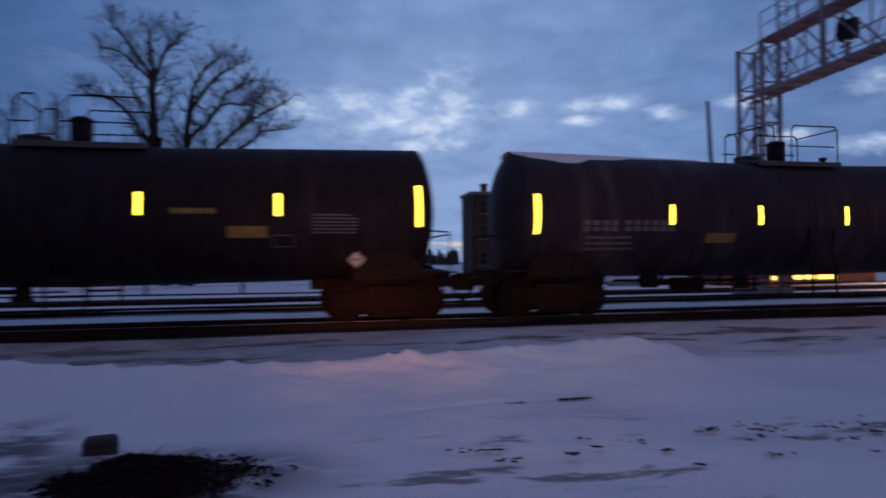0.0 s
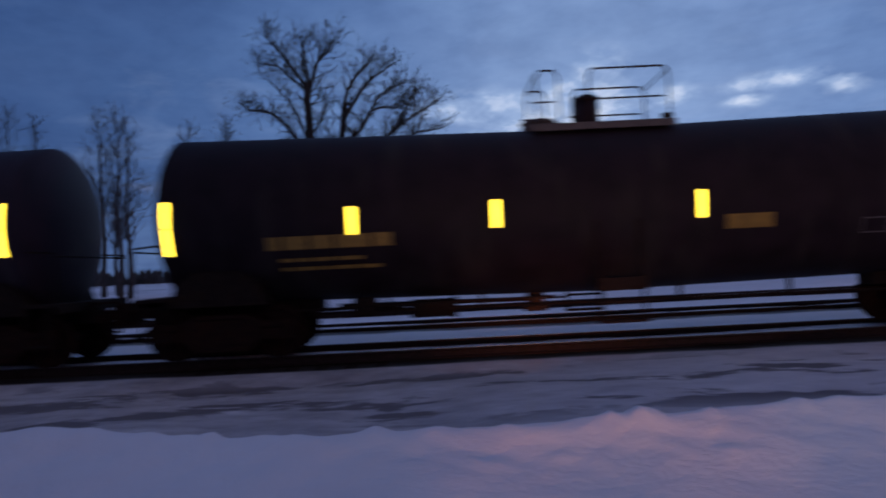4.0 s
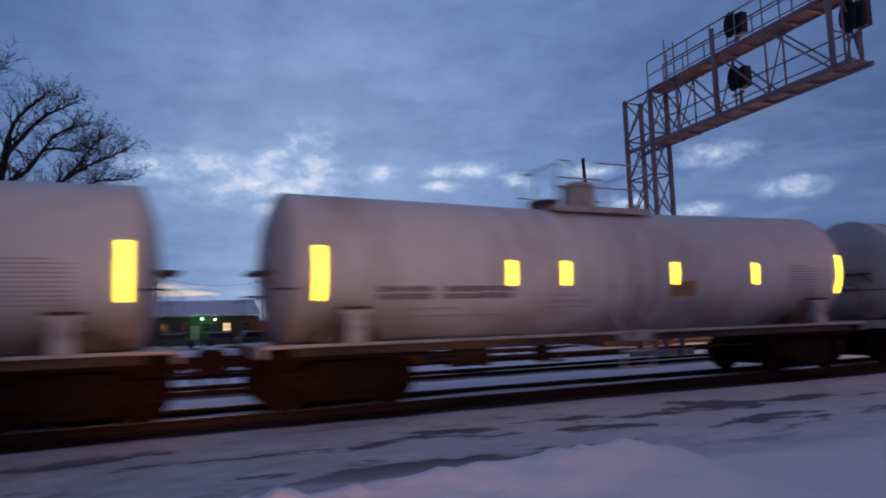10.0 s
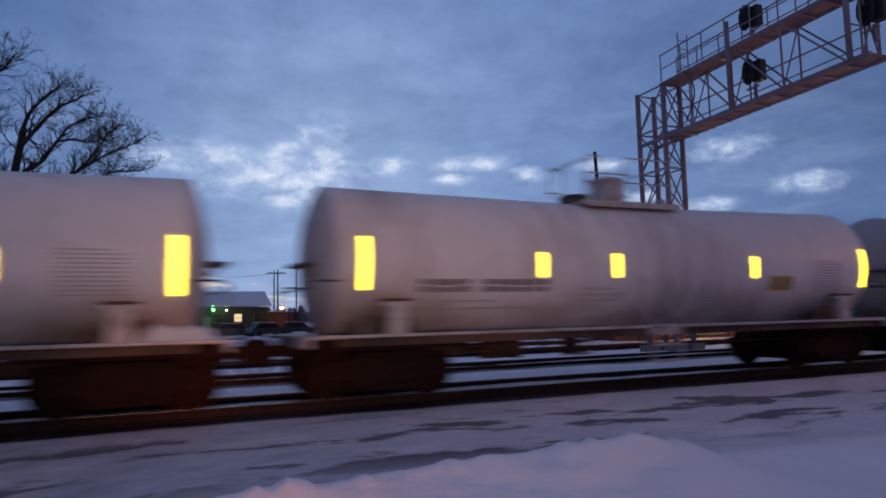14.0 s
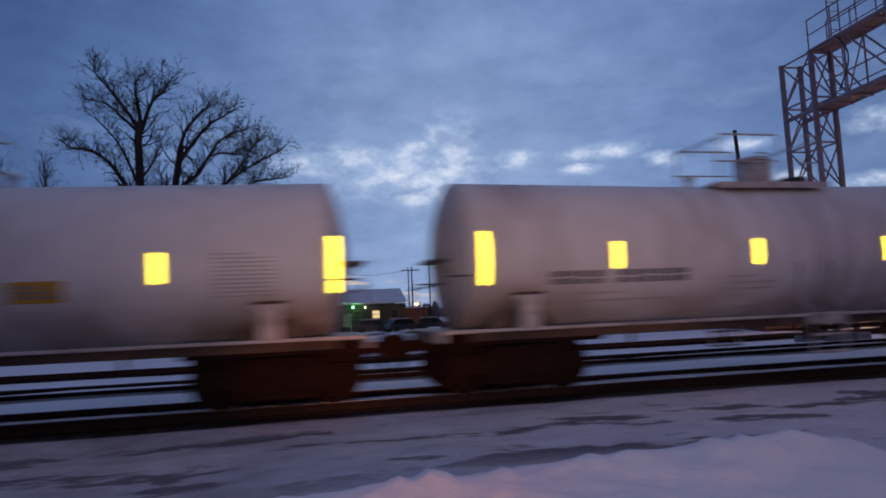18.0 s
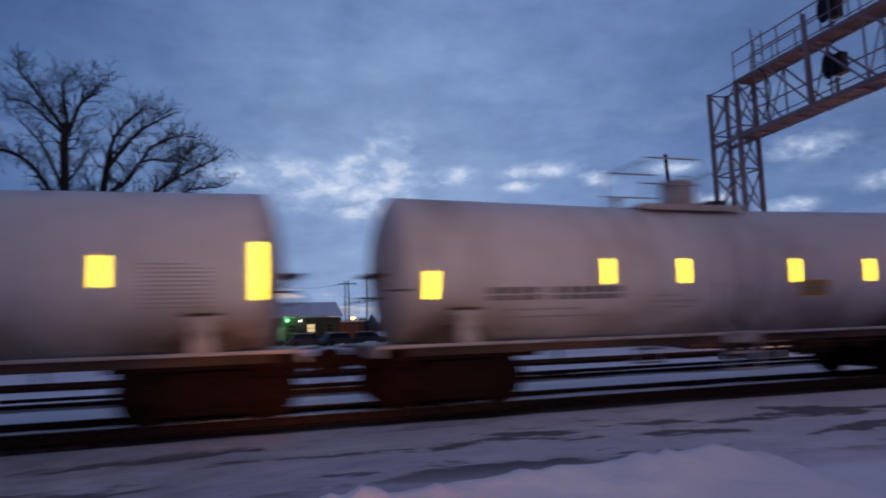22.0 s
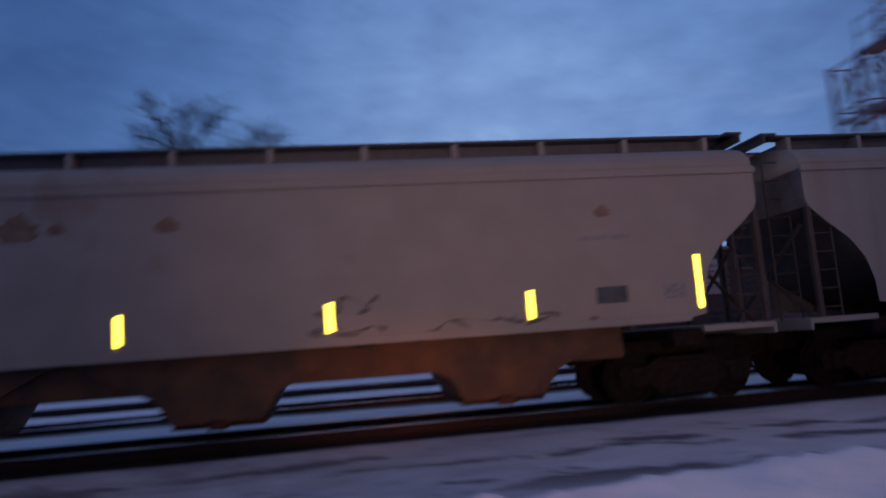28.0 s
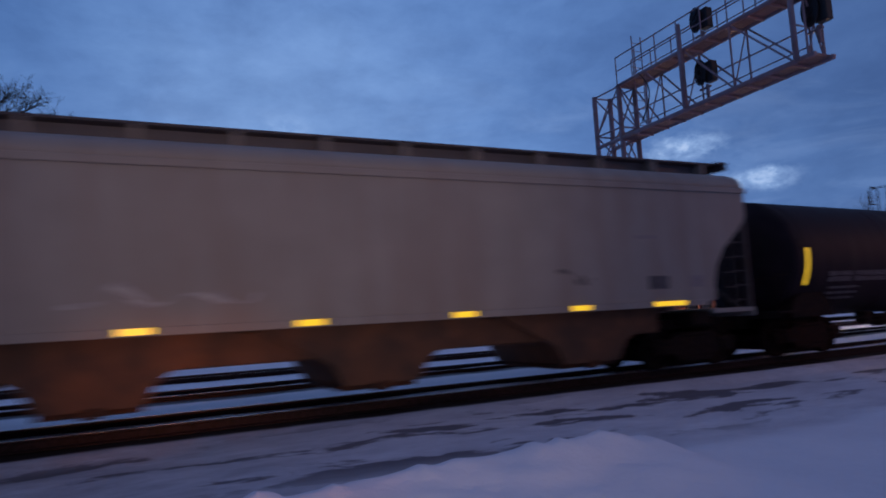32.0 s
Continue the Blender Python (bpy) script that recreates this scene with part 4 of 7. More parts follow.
def swirl(shell, x0, x1, z0, z1, seed, side=-1, turns=3, w=0.035):
    """Spray-painted scrawl of ragged loops round one another."""
    kit, rng = Kit(), random.Random(seed)
    cx, cz, rx, rz = 0.5 * (x0 + x1), 0.5 * (z0 + z1), 0.5 * (x1 - x0), 0.5 * (z1 - z0)
    p, n, vs = [rng.uniform(0, 6.28) for q in range(3)], 22 * turns, []
    for i in range(n + 1):
        a = 2 * math.pi * i / 22
        r = (0.35 + 0.62 * i / n) * (1 + 0.20 * math.sin(5 * a + p[0]) + 0.12 * math.sin(8.3 * a + p[1]))
        wide = w * (0.5 + 0.9 * abs(math.sin(1.7 * a + p[2])))
        for sgn in (-1, 1):
            vs.append(shell.at(cx + (rx * r + sgn * wide) * math.cos(a), cz + (rz * r + sgn * wide) * math.sin(a), 0.005 + 0.00006 * i, side))
    return kit.add(vs, [(2 * i, 2 * i + 1, 2 * i + 3, 2 * i + 2) for i in range(n)])


def filled(shell, x0, x1, z0, z1, seed, side=-1):
    """A filled-in scrawl with a ragged outline."""
    kit, rng = Kit(), random.Random(seed)
    n = 16
    top = [(x0 + (x1 - x0) * i / n, z1 - (z1 - z0) * rng.uniform(0, 0.34)) for i in range(n + 1)]
    low = [(x0 + (x1 - x0) * i / n, z0 + (z1 - z0) * rng.uniform(0, 0.22)) for i in range(n + 1)]
    vs = [shell.at(x, z, 0.005, side) for x, z in top] + [shell.at(x, 0.5 * (z + zt), 0.005, side) for (x, z), (xx, zt) in zip(low, top)] + [shell.at(x, z, 0.005, side) for x, z in low]
    m = n + 1
    fs = [(r * m + i, (r + 1) * m + i, (r + 1) * m + i + 1, r * m + i + 1) for r in range(2) for i in range(n)]
    return kit.add(vs, fs)


def spot(shell, x0, x1, z0, z1, seed, side=-1):
    """A ragged round stain."""
    kit, rng = Kit(), random.Random(seed)
    cx, cz, n = 0.5 * (x0 + x1), 0.5 * (z0 + z1), 22
    vs = [shell.at(cx, cz, 0.005, side)]
    for i in range(n):
        a, r = 2 * math.pi * i / n, rng.uniform(0.55, 1.0)
        vs.append(shell.at(cx + 0.5 * (x1 - x0) * r * math.cos(a), cz + 0.5 * (z1 - z0) * r * math.sin(a), 0.005, side))
    return kit.add(vs, [(0, 1 + i, 1 + (i + 1) % n) for i in range(n)])


def add_strips(car, shell, strips, half_len, zc, mat=STRIP, short_first=False, drop=0.0):
    """strips: places along the car from its left coupler face; the first and last are the long ones at the ends."""
    for i, sx in enumerate(strips):
        x = max(sx - half_len, 0.08 - shell.half)
        ends = i in (0, len(strips) - 1) and not (short_first and i == 0)
        mid = zc - ((0.22 if short_first else drop) if i == 0 else -0.3 * drop)
        for side in (-1, 1):
            for z0, z1 in (((mid - 0.45, mid - 0.005), (mid + 0.005, mid + 0.45)) if ends else ((mid - 0.23, mid + 0.23),)):
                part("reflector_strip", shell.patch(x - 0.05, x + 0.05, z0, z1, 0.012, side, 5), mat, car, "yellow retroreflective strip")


def platform_parts(car, z, white, shell, turn=1):
    rail_mat = BRACKET if white else DARK_STEEL
    part("top_platform", Kit().box((0.15 * turn, 0, z - 0.03), (2.6, 1.5, 0.05), 0.01).box((0.15 * turn, -0.76, z - 0.06), (2.6, 0.03, 0.13), 0.01).box((0.15 * turn, 0.76, z - 0.06), (2.6, 0.03, 0.13), 0.01), GRATING if not white else BRACKET, car)
    r = 0.36 if white else 0.235
    d = Kit().rod((0.0, 0, z - 0.1), (0.0, 0, z + 0.56), r, n=22).rod((0, 0, z + 0.56), (0, 0, z + 0.62), r + 0.025, r - 0.005, n=22).rod((0, 0, z + 0.02), (0, 0, z + 0.08), r + 0.07, n=22)
    dome = part("valve_dome", d, BRACKET if white else BLACK_PAINT, car, "upright valve housing" if white else "black upright valve housing")
    part("dome_lid", Kit().rod((0, 0, z + 0.618), (0, 0, z + 0.655), r - 0.04, r - 0.08, n=18), rail_mat, dome)
    part("manway", Kit().rod((-0.92 * turn, 0, z - 0.05), (-0.92 * turn, 0, z + 0.16), 0.33, n=20).rod((-0.92 * turn, 0, z + 0.16), (-0.92 * turn, 0, z + 0.21), 0.36, 0.30, n=20).box((-0.92 * turn, -0.38, z + 0.15), (0.1, 0.12, 0.06), 0.01), GRATING, car, "dark hinged manway cover")
    part("vent_pipe", Kit().rod((1.55 * turn, 0, z - 0.15), (1.55 * turn, 0, z + 0.18), 0.075, n=10).rod((1.55 * turn, 0, z + 0.18), (1.55 * turn, 0, z + 0.25), 0.11, n=10), rail_mat, car)
    # two railing loops
    for x0, x1, low in ((-1.05, -0.65, 0.40), (-0.1, 1.35, 0.42)):
        x0, x1 = sorted((x0 * turn, x1 * turn))
        for y in (-0.74, 0.74):
            k = Kit().pipe([(x0, y, z), (x0, y, z + 0.85), (x0 + 0.08, y, z + 0.97), (x1 - 0.08, y, z + 0.97), (x1, y, z + 0.85), (x1, y, z)], 0.019, 6)
            k.rod((x0 - 0.1, y, z + low), (x1 - 0.1, y, z + low), 0.017, n=6)
            part("handrail", k, rail_mat, car)
    for x in (-1.05 * turn, 1.35 * turn):
        part("handrail", Kit().pipe([(x, -0.74, z + 0.9), (x, 0.74, z + 0.9)], 0.018, 6), rail_mat, car)


def ladder(car, x, y, z0, z1, mat, lean=0.0, wide=0.42):
    k = Kit()
    for dx in (-wide / 2, wide / 2):
        k.rod((x + dx, y, z0), (x + dx, y + lean, z1), 0.02, n=6)
    n = max(2, int((z1 - z0) / 0.33))
    for i in range(n):
        q = (i + 0.5) / n
        k.rod((x - wide / 2, y + lean * q, z0 + (z1 - z0) * q), (x + wide / 2, y + lean * q, z0 + (z1 - z0) * q), 0.013, n=5)
    part("ladder", k, mat, car)


def side_ladder(car, shell, mat):
    """The dropped step at the middle and its two hangers."""
    for side in (-1, 1):
        for dx in (-0.36, 0.36):
            part("step_hanger", Kit().pipe([(dx + 0.1, side * 1.58, 0.40), (dx + 0.1, side * 1.58, 1.16), (dx + 0.1, side * (shell.r + 0.03) * 0.90, 1.50), (dx + 0.1, side * (shell.r + 0.02) * 0.985, 2.10)], 0.028, 6), mat, car)
        part("step_tread", Kit().box((0.1, side * 1.58, 0.40), (0.80, 0.20, 0.05), 0.008), mat, car)
        part("step_tread", Kit().box((0.1, side * 1.58, 0.72), (0.80, 0.06, 0.05), 0.008), mat, car)
        part("step_plate", Kit().box((0.1, side * 1.56, 1.02), (0.86, 0.06, 0.22), 0.01), mat, car)


def underside(car, half, mat, turn=1):
    """Brake rods, cylinder and valve on the side away from the platform's dome, and the bottom outlet."""
    k = Kit()
    lines = ((-0.6, -0.55, 0.70, 0.62, 0.66, 0.020), (-0.55, 0.0, 0.80, -0.12, 0.76, 0.045), (-0.6, 0.5, 0.70, -0.05, 0.74, 0.020), (-0.62, -0.85, 0.80, -0.1, 0.84, 0.018))
    for x0, y, z0, x1, z1, r in lines:
        k.rod((half * x0 * turn, y, z0), (half * x1 * turn, y, z1), r, n=6)
    for x in (-3.9, -2.2, 1.4, 3.4):
        k.box((x * turn, -0.55, 0.82), (0.06, 0.08, 0.28), 0.01)
    part("brake_rigging", k, mat, car)
    part("brake_cylinder", Kit().rod((-2.75 * turn, -0.35, 0.70), (-3.5 * turn, -0.35, 0.70), 0.17, n=14).rod((-3.5 * turn, -0.35, 0.70), (-4.1 * turn, -0.35, 0.72), 0.035, n=8).rod((-2.65 * turn, -0.35, 0.70), (-2.75 * turn, -0.35, 0.70), 0.19, n=14), mat, car)
    part("brake_valve", Kit().box((-4.3 * turn, -0.6, 0.80), (0.42, 0.32, 0.34), 0.04), mat, car)
    part("outlet_valve", Kit().rod((-1.15 * turn, 0, 0.95), (-1.15 * turn, 0, 0.62), 0.17, n=14).rod((-1.15 * turn, 0, 0.62), (-1.15 * turn, 0, 0.54), 0.23, n=14).rod((-1.15 * turn, 0, 0.66), (-1.15 * turn, -0.75, 0.66), 0.03, n=6), RUST_STEEL, car, "rusty bottom outlet valve")


# where the yellow panel sits on each car
PANEL_AT = {4: 1.4, 5: 1.24, 6: 1.9, 7: 3.35, 9: 2.0, 10: 1.9, 11: 1.85}


def snow_drift(x0, x1, y0, y1, z, top, seed):
    """A rounded, lumpy bank of snow."""
    rng, n, m, k = random.Random(seed), 12, 7, Kit()
    p = rng.uniform(0, 6)
    rows = []
    for i in range(n + 1):
        u = i / n
        row = []
        for j in range(m + 1):
            v = j / m
            h = top * max(0.0, math.sin(math.pi * u)) ** 0.6 * max(0.0, math.sin(math.pi * v)) ** 0.5
            h *= 1 + 0.22 * math.sin(u * 7 + p) + 0.10 * math.sin(u * 17 + v * 5 + p)
            row.append((x0 + (x1 - x0) * u, y0 + (y1 - y0) * v, z + h))
        rows.append(row)
    vs = [q for r in rows for q in r]
    fs = [(i * (m + 1) + j, (i + 1) * (m + 1) + j, (i + 1) * (m + 1) + j + 1, i * (m + 1) + j + 1) for i in range(n) for j in range(m)]
    fs.append(tuple([i * (m + 1) for i in range(n + 1)][::-1]))
    return k.add(vs, fs, True)


def white_tank_car(i, strip_z, length, strips, seed, art):
    half = length / 2
    car = thing("tank_car", "dirty white tank car with yellow strips" + art[0], "tank car", "cars of the train")
    sh = Shell(half - 1.16, 1.42, 2.42, 0.09, 0.34)
    part("tank", sh.mesh("tank", WHITE_PAINT), WHITE_PAINT, car)
    sh.bands(car, WHITE_PAINT)
    for s in (-1, 1):
        sill = part("side_sill", Kit().box((0, s * 1.52, 1.085), (length - 1.5, 0.16, 0.055), 0.012), BRACKET, car, "long off-white side sill")
        part("sill_web", Kit().box((0, s * 1.47, 0.985), (length - 2.2, 0.05, 0.145), 0.01), SILL_RUST, sill, "rusty web below the sill")
        part("end_platform", Kit().box((s * (half - 0.95), 0, 1.075), (0.72, 3.0, 0.06), 0.01).box((s * (half - 0.62), 0, 0.98), (0.06, 3.0, 0.16), 0.01), BRACKET, car)
        part("draft_sill", Kit().box((s * (half - 2.0), 0, 0.88), (3.0, 0.50, 0.36), 0.02), DARK_STEEL, car)
        k = Kit()
        for y in (-1.48, 1.48):
            k.pipe([(s * (half - 0.68), y, 1.05), (s * (half - 0.68), y, 1.95), (s * (half - 0.75), y * 0.92, 2.02), (s * (half - 1.2), y * 0.92, 2.02)], 0.018, 6)
        k.pipe([(s * (half - 0.62), -1.48, 1.9), (s * (half - 0.62), 1.48, 1.9)], 0.018, 6)
        part("end_handrail", k, GRATING, car)
        part("brake_step", Kit().box((s * (half - 0.86), -0.35, 2.34), (0.62, 0.9, 0.05), 0.01).pipe([(s * (half - 1.1), -0.75, 2.0), (s * (half - 0.6), -0.75, 2.31)], 0.02, 6), GRATING, car, "dark grated brake step at the car end")
        for y in (-1, 1):
            x = s * (half - 2.15)
            part("bolster_end", Kit().box((x, y * 1.36, 0.94), (2.7, 0.10, 0.20), 0.02), DARK_STEEL, car)
            part("saddle_bracket", Kit().prism([(x - 0.17, 1.10), (x + 0.17, 1.10), (x + 0.15, 1.56), (x + 0.24, 1.60), (x + 0.24, 1.66), (x - 0.24, 1.66), (x - 0.24, 1.60), (x - 0.15, 1.56)], y * 1.30, y * 1.50), BRACKET, car)
            part("bracket_cap", Kit().box((x, y * 1.40, 1.685), (0.52, 0.24, 0.045), 0.01), SILL_RUST, car, "rusty cap of the bracket")
            part("saddle", Kit().prism([(x - 0.62, 0.98), (x + 0.62, 0.98), (x + 0.52, 1.28), (x + 0.30, 1.46), (x - 0.30, 1.46), (x - 0.52, 1.28)], y * 0.70, y * 1.02), SADDLE, car, "dirty bolster saddle")
    if i in (6, 9, 11):
        part("snow_drift", snow_drift(half - 1.95, half - 0.72, -1.50, -0.55, 1.105, 0.28, seed), SNOW_CAP, car, "frozen snow left on the end platform")
    platform_parts(car, sh.z(0) + 1.43, True, sh, -1 if i in (6, 9, 11) else 1)
    side_ladder(car, sh, BRACKET)
    underside(car, half, RUST_STEEL, -1 if i in (6, 9, 11) else 1)
    add_strips(car, sh, strips, half, strip_z, short_first=i == 11)
    # lettering, panels
    for side in (-1, 1):
        row = marks(sh, -half + 2.60, 4, 1.82, 2.05, seed, side, None, 0.235, 0.03)
        marks(sh, -half + 3.86, 6, 1.82, 2.05, seed + 6, side, row, 0.215, 0.03)
        letters(row, INK_DARK, car, "row of dark lettering")
        letters(bars(sh, -half + 2.7, -half + 5.0, 1.46, 1.72, 2, seed + 1, None, 0.07, 0.72, side), INK_GREY, car)
        letters(bars(sh, -1.75, -0.75, 1.58, 1.92, 3, seed + 2, None, 0.05, 0.7, side), INK_GREY, car)
        letters(bars(sh, half - 3.0, half - 2.05, 1.78, 2.50, 11, seed + 3, None, 0.04, 0.6, side), INK_GREY, car, "block of small lettering")
        tx = 1.3 if i == 7 else PANEL_AT.get(i, 2.0)
        letters(bars(sh, tx, tx + 1.2, 1.34, 1.70, 5, seed + 4, None, 0.04, 0.6, side), INK_GREY, car)
        px = PANEL_AT.get(i, 2.0)
        part("yellow_panel", sh.patch(px, px + 0.74, 1.80, 2.12, 0.005, side), PLACARD_YELLOW, car, "yellow lettered panel")
        part("panel_lettering", bars(sh, px + 0.06, px + 0.68, 1.85, 2.07, 3, seed + 5, None, 0.05, 0.4, side), INK, car)
    k = Kit()
    rng = random.Random(seed + 9)
    for j, (y0, y1, z) in enumerate(((-0.75, 0.05, 3.06), (-0.70, -0.25, 2.93), (-0.72, -0.1, 2.84), (-1.0, 0.1, 2.42), (-0.8, -0.2, 2.24), (-0.85, -0.1, 2.12), (-0.5, 0.1, 1.62))):
        y = y0
        while y < y1:
            w = rng.uniform(0.07, 0.22)
            sh.head_patch(y, min(y1, y + w), z, z + (0.09 if j in (0, 3) else 0.05), k)
            y += w + 0.04
    letters(k, INK_GREY, car, "worn lettering on the tank head")
    for mat, x0, x1, z0, z1, n in art[1]:
        part("graffiti", blot(sh, x0, x1, z0, z1, seed + n, -1, n) if n > 9 else swirl(sh, x0, x1, z0, z1, seed + n, -1, n), mat, car, "spray-painted scrawl")
    add_truck(car, i, -half + 2.05), add_truck(car, i, half - 2.05)
    add_couplers(car, half)
    return car


BLACK_PANEL = {0: (3.15, 2.0), 1: (-3.2, 1.86), 2: (1.95, 1.98), 3: (2.82, 1.94), 16: (1.7, 1.92)}


def black_tank_car(i, strip_z, length, strips, seed, paint, look_of):
    half = length / 2
    yellow, snow, words = look_of
    car = thing("tank_car", words, "tank car", "cars of the train")
    sh = Shell(half - 1.22, 1.53, 2.50, 0.12, 0.40)
    part("tank", sh.mesh("tank", paint), paint, car)
    sh.bands(car, paint)
    for s in (-1, 1):
        part("draft_sill", Kit().box((s * (half - 2.1), 0, 0.92), (3.2, 0.52, 0.40), 0.02), BLACK_GEAR, car)
        part("end_platform", Kit().box((s * (half - 0.95), 0, 1.10), (0.62, 2.7, 0.06), 0.01).box((s * (half - 0.65), 0, 1.02), (0.05, 2.7, 0.12), 0.01), BLACK_GEAR, car)
        k = Kit()
        for y in (-1.32, 1.32):
            k.pipe([(s * (half - 0.66), y, 1.1), (s * (half - 0.66), y, 2.0), (s * (half - 1.25), y, 2.05)], 0.018, 6)
        k.pipe([(s * (half - 0.66), -1.32, 1.95), (s * (half - 0.66), 1.32, 1.95)], 0.018, 6)
        part("end_handrail", k, BLACK_GEAR, car)
        for y in (-1, 1):
            x = s * (half - 2.05)
            part("saddle", Kit().prism([(x - 0.85, 0.95), (x + 0.85, 0.95), (x + 0.70, 1.35), (x + 0.4, 1.55), (x - 0.4, 1.55), (x - 0.70, 1.35)], y * 0.7, y * 1.22), BLACK_GEAR, car)
            part("step", Kit().pipe([(s * (half - 0.8), y * 1.34, 1.1), (s * (half - 0.8), y * 1.34, 0.42), (s * (half - 1.2), y * 1.34, 0.42), (s * (half - 1.2), y * 1.34, 1.1)], 0.02, 6), BLACK_GEAR, car)
    platform_parts(car, sh.z(0) + 1.54, False, sh)
    side_ladder(car, sh, BLACK_GEAR)
    underside(car, half, BLACK_GEAR)
    add_strips(car, sh, strips, half, strip_z, STRIP_FAINT if i == 16 else STRIP, drop=0.13 if i == 12 else 0.0)
    ink = INK_YELLOW if yellow else INK_PALE
    for side in (-1, 1):
        if yellow:
            letters(bars(sh, -half + 3.0, -half + 5.2, 1.86, 2.08, 1, seed, None, 0.13, 0.0, side), ink, car, "row of worn lettering")
            letters(bars(sh, -half + 3.2, -half + 4.9, 1.46, 1.76, 2, seed + 1, None, 0.10, 0.6, side), ink, car)
        else:
            lz = strip_z - (0.0 if i == 12 else 0.28)
            row = marks(sh, -half + 2.55, 4, lz - 0.12, lz + 0.14, seed, side, None, 0.19, 0.05)
            marks(sh, -half + 3.62, 6, lz - 0.12, lz + 0.14, seed + 4, side, row, 0.18, 0.05)
            letters(row, ink, car, "row of worn lettering")
            letters(bars(sh, -half + 2.65, -half + 3.9, lz - 0.60, lz - 0.20, 3, seed + 1, None, 0.09, 0.55, side), ink, car)
        if i == 0:
            letters(bars(sh, 2.05, 3.15, 2.36, 2.50, 1, seed + 8, None, 0.08, 0.2, side), INK_YELLOW, car, "faded yellow lettering")
        if i in BLACK_PANEL:
            px, pz = BLACK_PANEL[i]
            part("yellow_panel", sh.patch(px, px + 0.80, pz - 0.12, pz + 0.12, 0.005, side), DULL_YELLOW, car, "dull yellow panel")
        letters(bars(sh, half - 3.7, half - 2.75, 1.95, 2.40, 6, seed + 2, None, 0.05, 0.5, side), INK_PALE, car, "block of small pale lettering")
        k = Kit()
        for x0, x1, z0, z1 in ((half - 4.55, half - 4.1, 1.68, 1.70), (half - 4.55, half - 4.1, 1.92, 1.94), (half - 4.55, half - 4.53, 1.68, 1.94), (half - 4.12, half - 4.1, 1.68, 1.94)):
            sh.patch(x0, x1, z0, z1, 0.006, side, 2, k)
        part("lettering_frame", k, INK_PALE, car)
        if i != 12:
            turn = Matrix.Rotation(radians(45), 4, "Y")
            y = side * (math.sqrt(max(0.1, 1.53 ** 2 - (2.42 - 1.40) ** 2)) + 0.10)
            pl = part("placard", Kit().box((half - 2.75, y, 1.40), (0.27, 0.02, 0.27), 0.004, turn), PLACARD_WHITE, car, "white diamond placard")
            part("placard_bar", Kit().box((half - 2.75, y + side * 0.013, 1.40), (0.30, 0.006, 0.07)), INK, pl)
            part("placard_holder", Kit().box((half - 2.75, y - side * 0.05, 1.40), (0.06, 0.10, 0.3), 0.01), BLACK_GEAR, car)
    if snow:
        k = Kit()
        n, rows = 10, []
        x0, x1 = -half + 1.14, -half + 6.6
        for a in range(15):
            x = x0 + (x1 - x0) * a / 14
            w = radians(46) * min(1, 0.30 + a / 3.5) * (1 - (a / 14) ** 0.9) * (1 + 0.12 * math.sin(a * 2.1)) + 0.05
            rows.append([(x, (sh.r + 0.02 * math.cos((j / n - 0.5) * 3.0)) * math.sin(-w + 2 * w * j / n), sh.z(x) + (sh.r + 0.004 + 0.05 * math.cos((j / n - 0.5) * 3.0)) * math.cos(-w + 2 * w * j / n)) for j in range(n + 1)])
        k.rings(rows[::-1], closed=False)
        part("snow_crust", k, SNOW_CAP, car, "thin crust of frozen snow on the tank top")
    # truck tone set by whether the headlights' red fell on this car
    gear = BLACK_GEAR if i == 12 else DARK_STEEL
    add_truck(car, i, -half + 2.05, gear), add_truck(car, i, half - 2.05, gear)
    add_couplers(car, half)
    return car


class Wall:
    """The flat side of a hopper, for lettering."""

    def __init__(self, y):
        self.y = y

    def at(self, x, z, lift, side):
        return (x, side * (self.y + lift), z)

    def patch(self, x0, x1, z0, z1, lift=0.005, side=-1, n=1, kit=None):
        kit = kit or Kit()
        y = side * (self.y + lift)
        return kit.add([(x0, y, z0), (x1, y, z0), (x1, y, z1), (x0, y, z1)], [(0, 1, 2, 3) if side < 0 else (3, 2, 1, 0)])


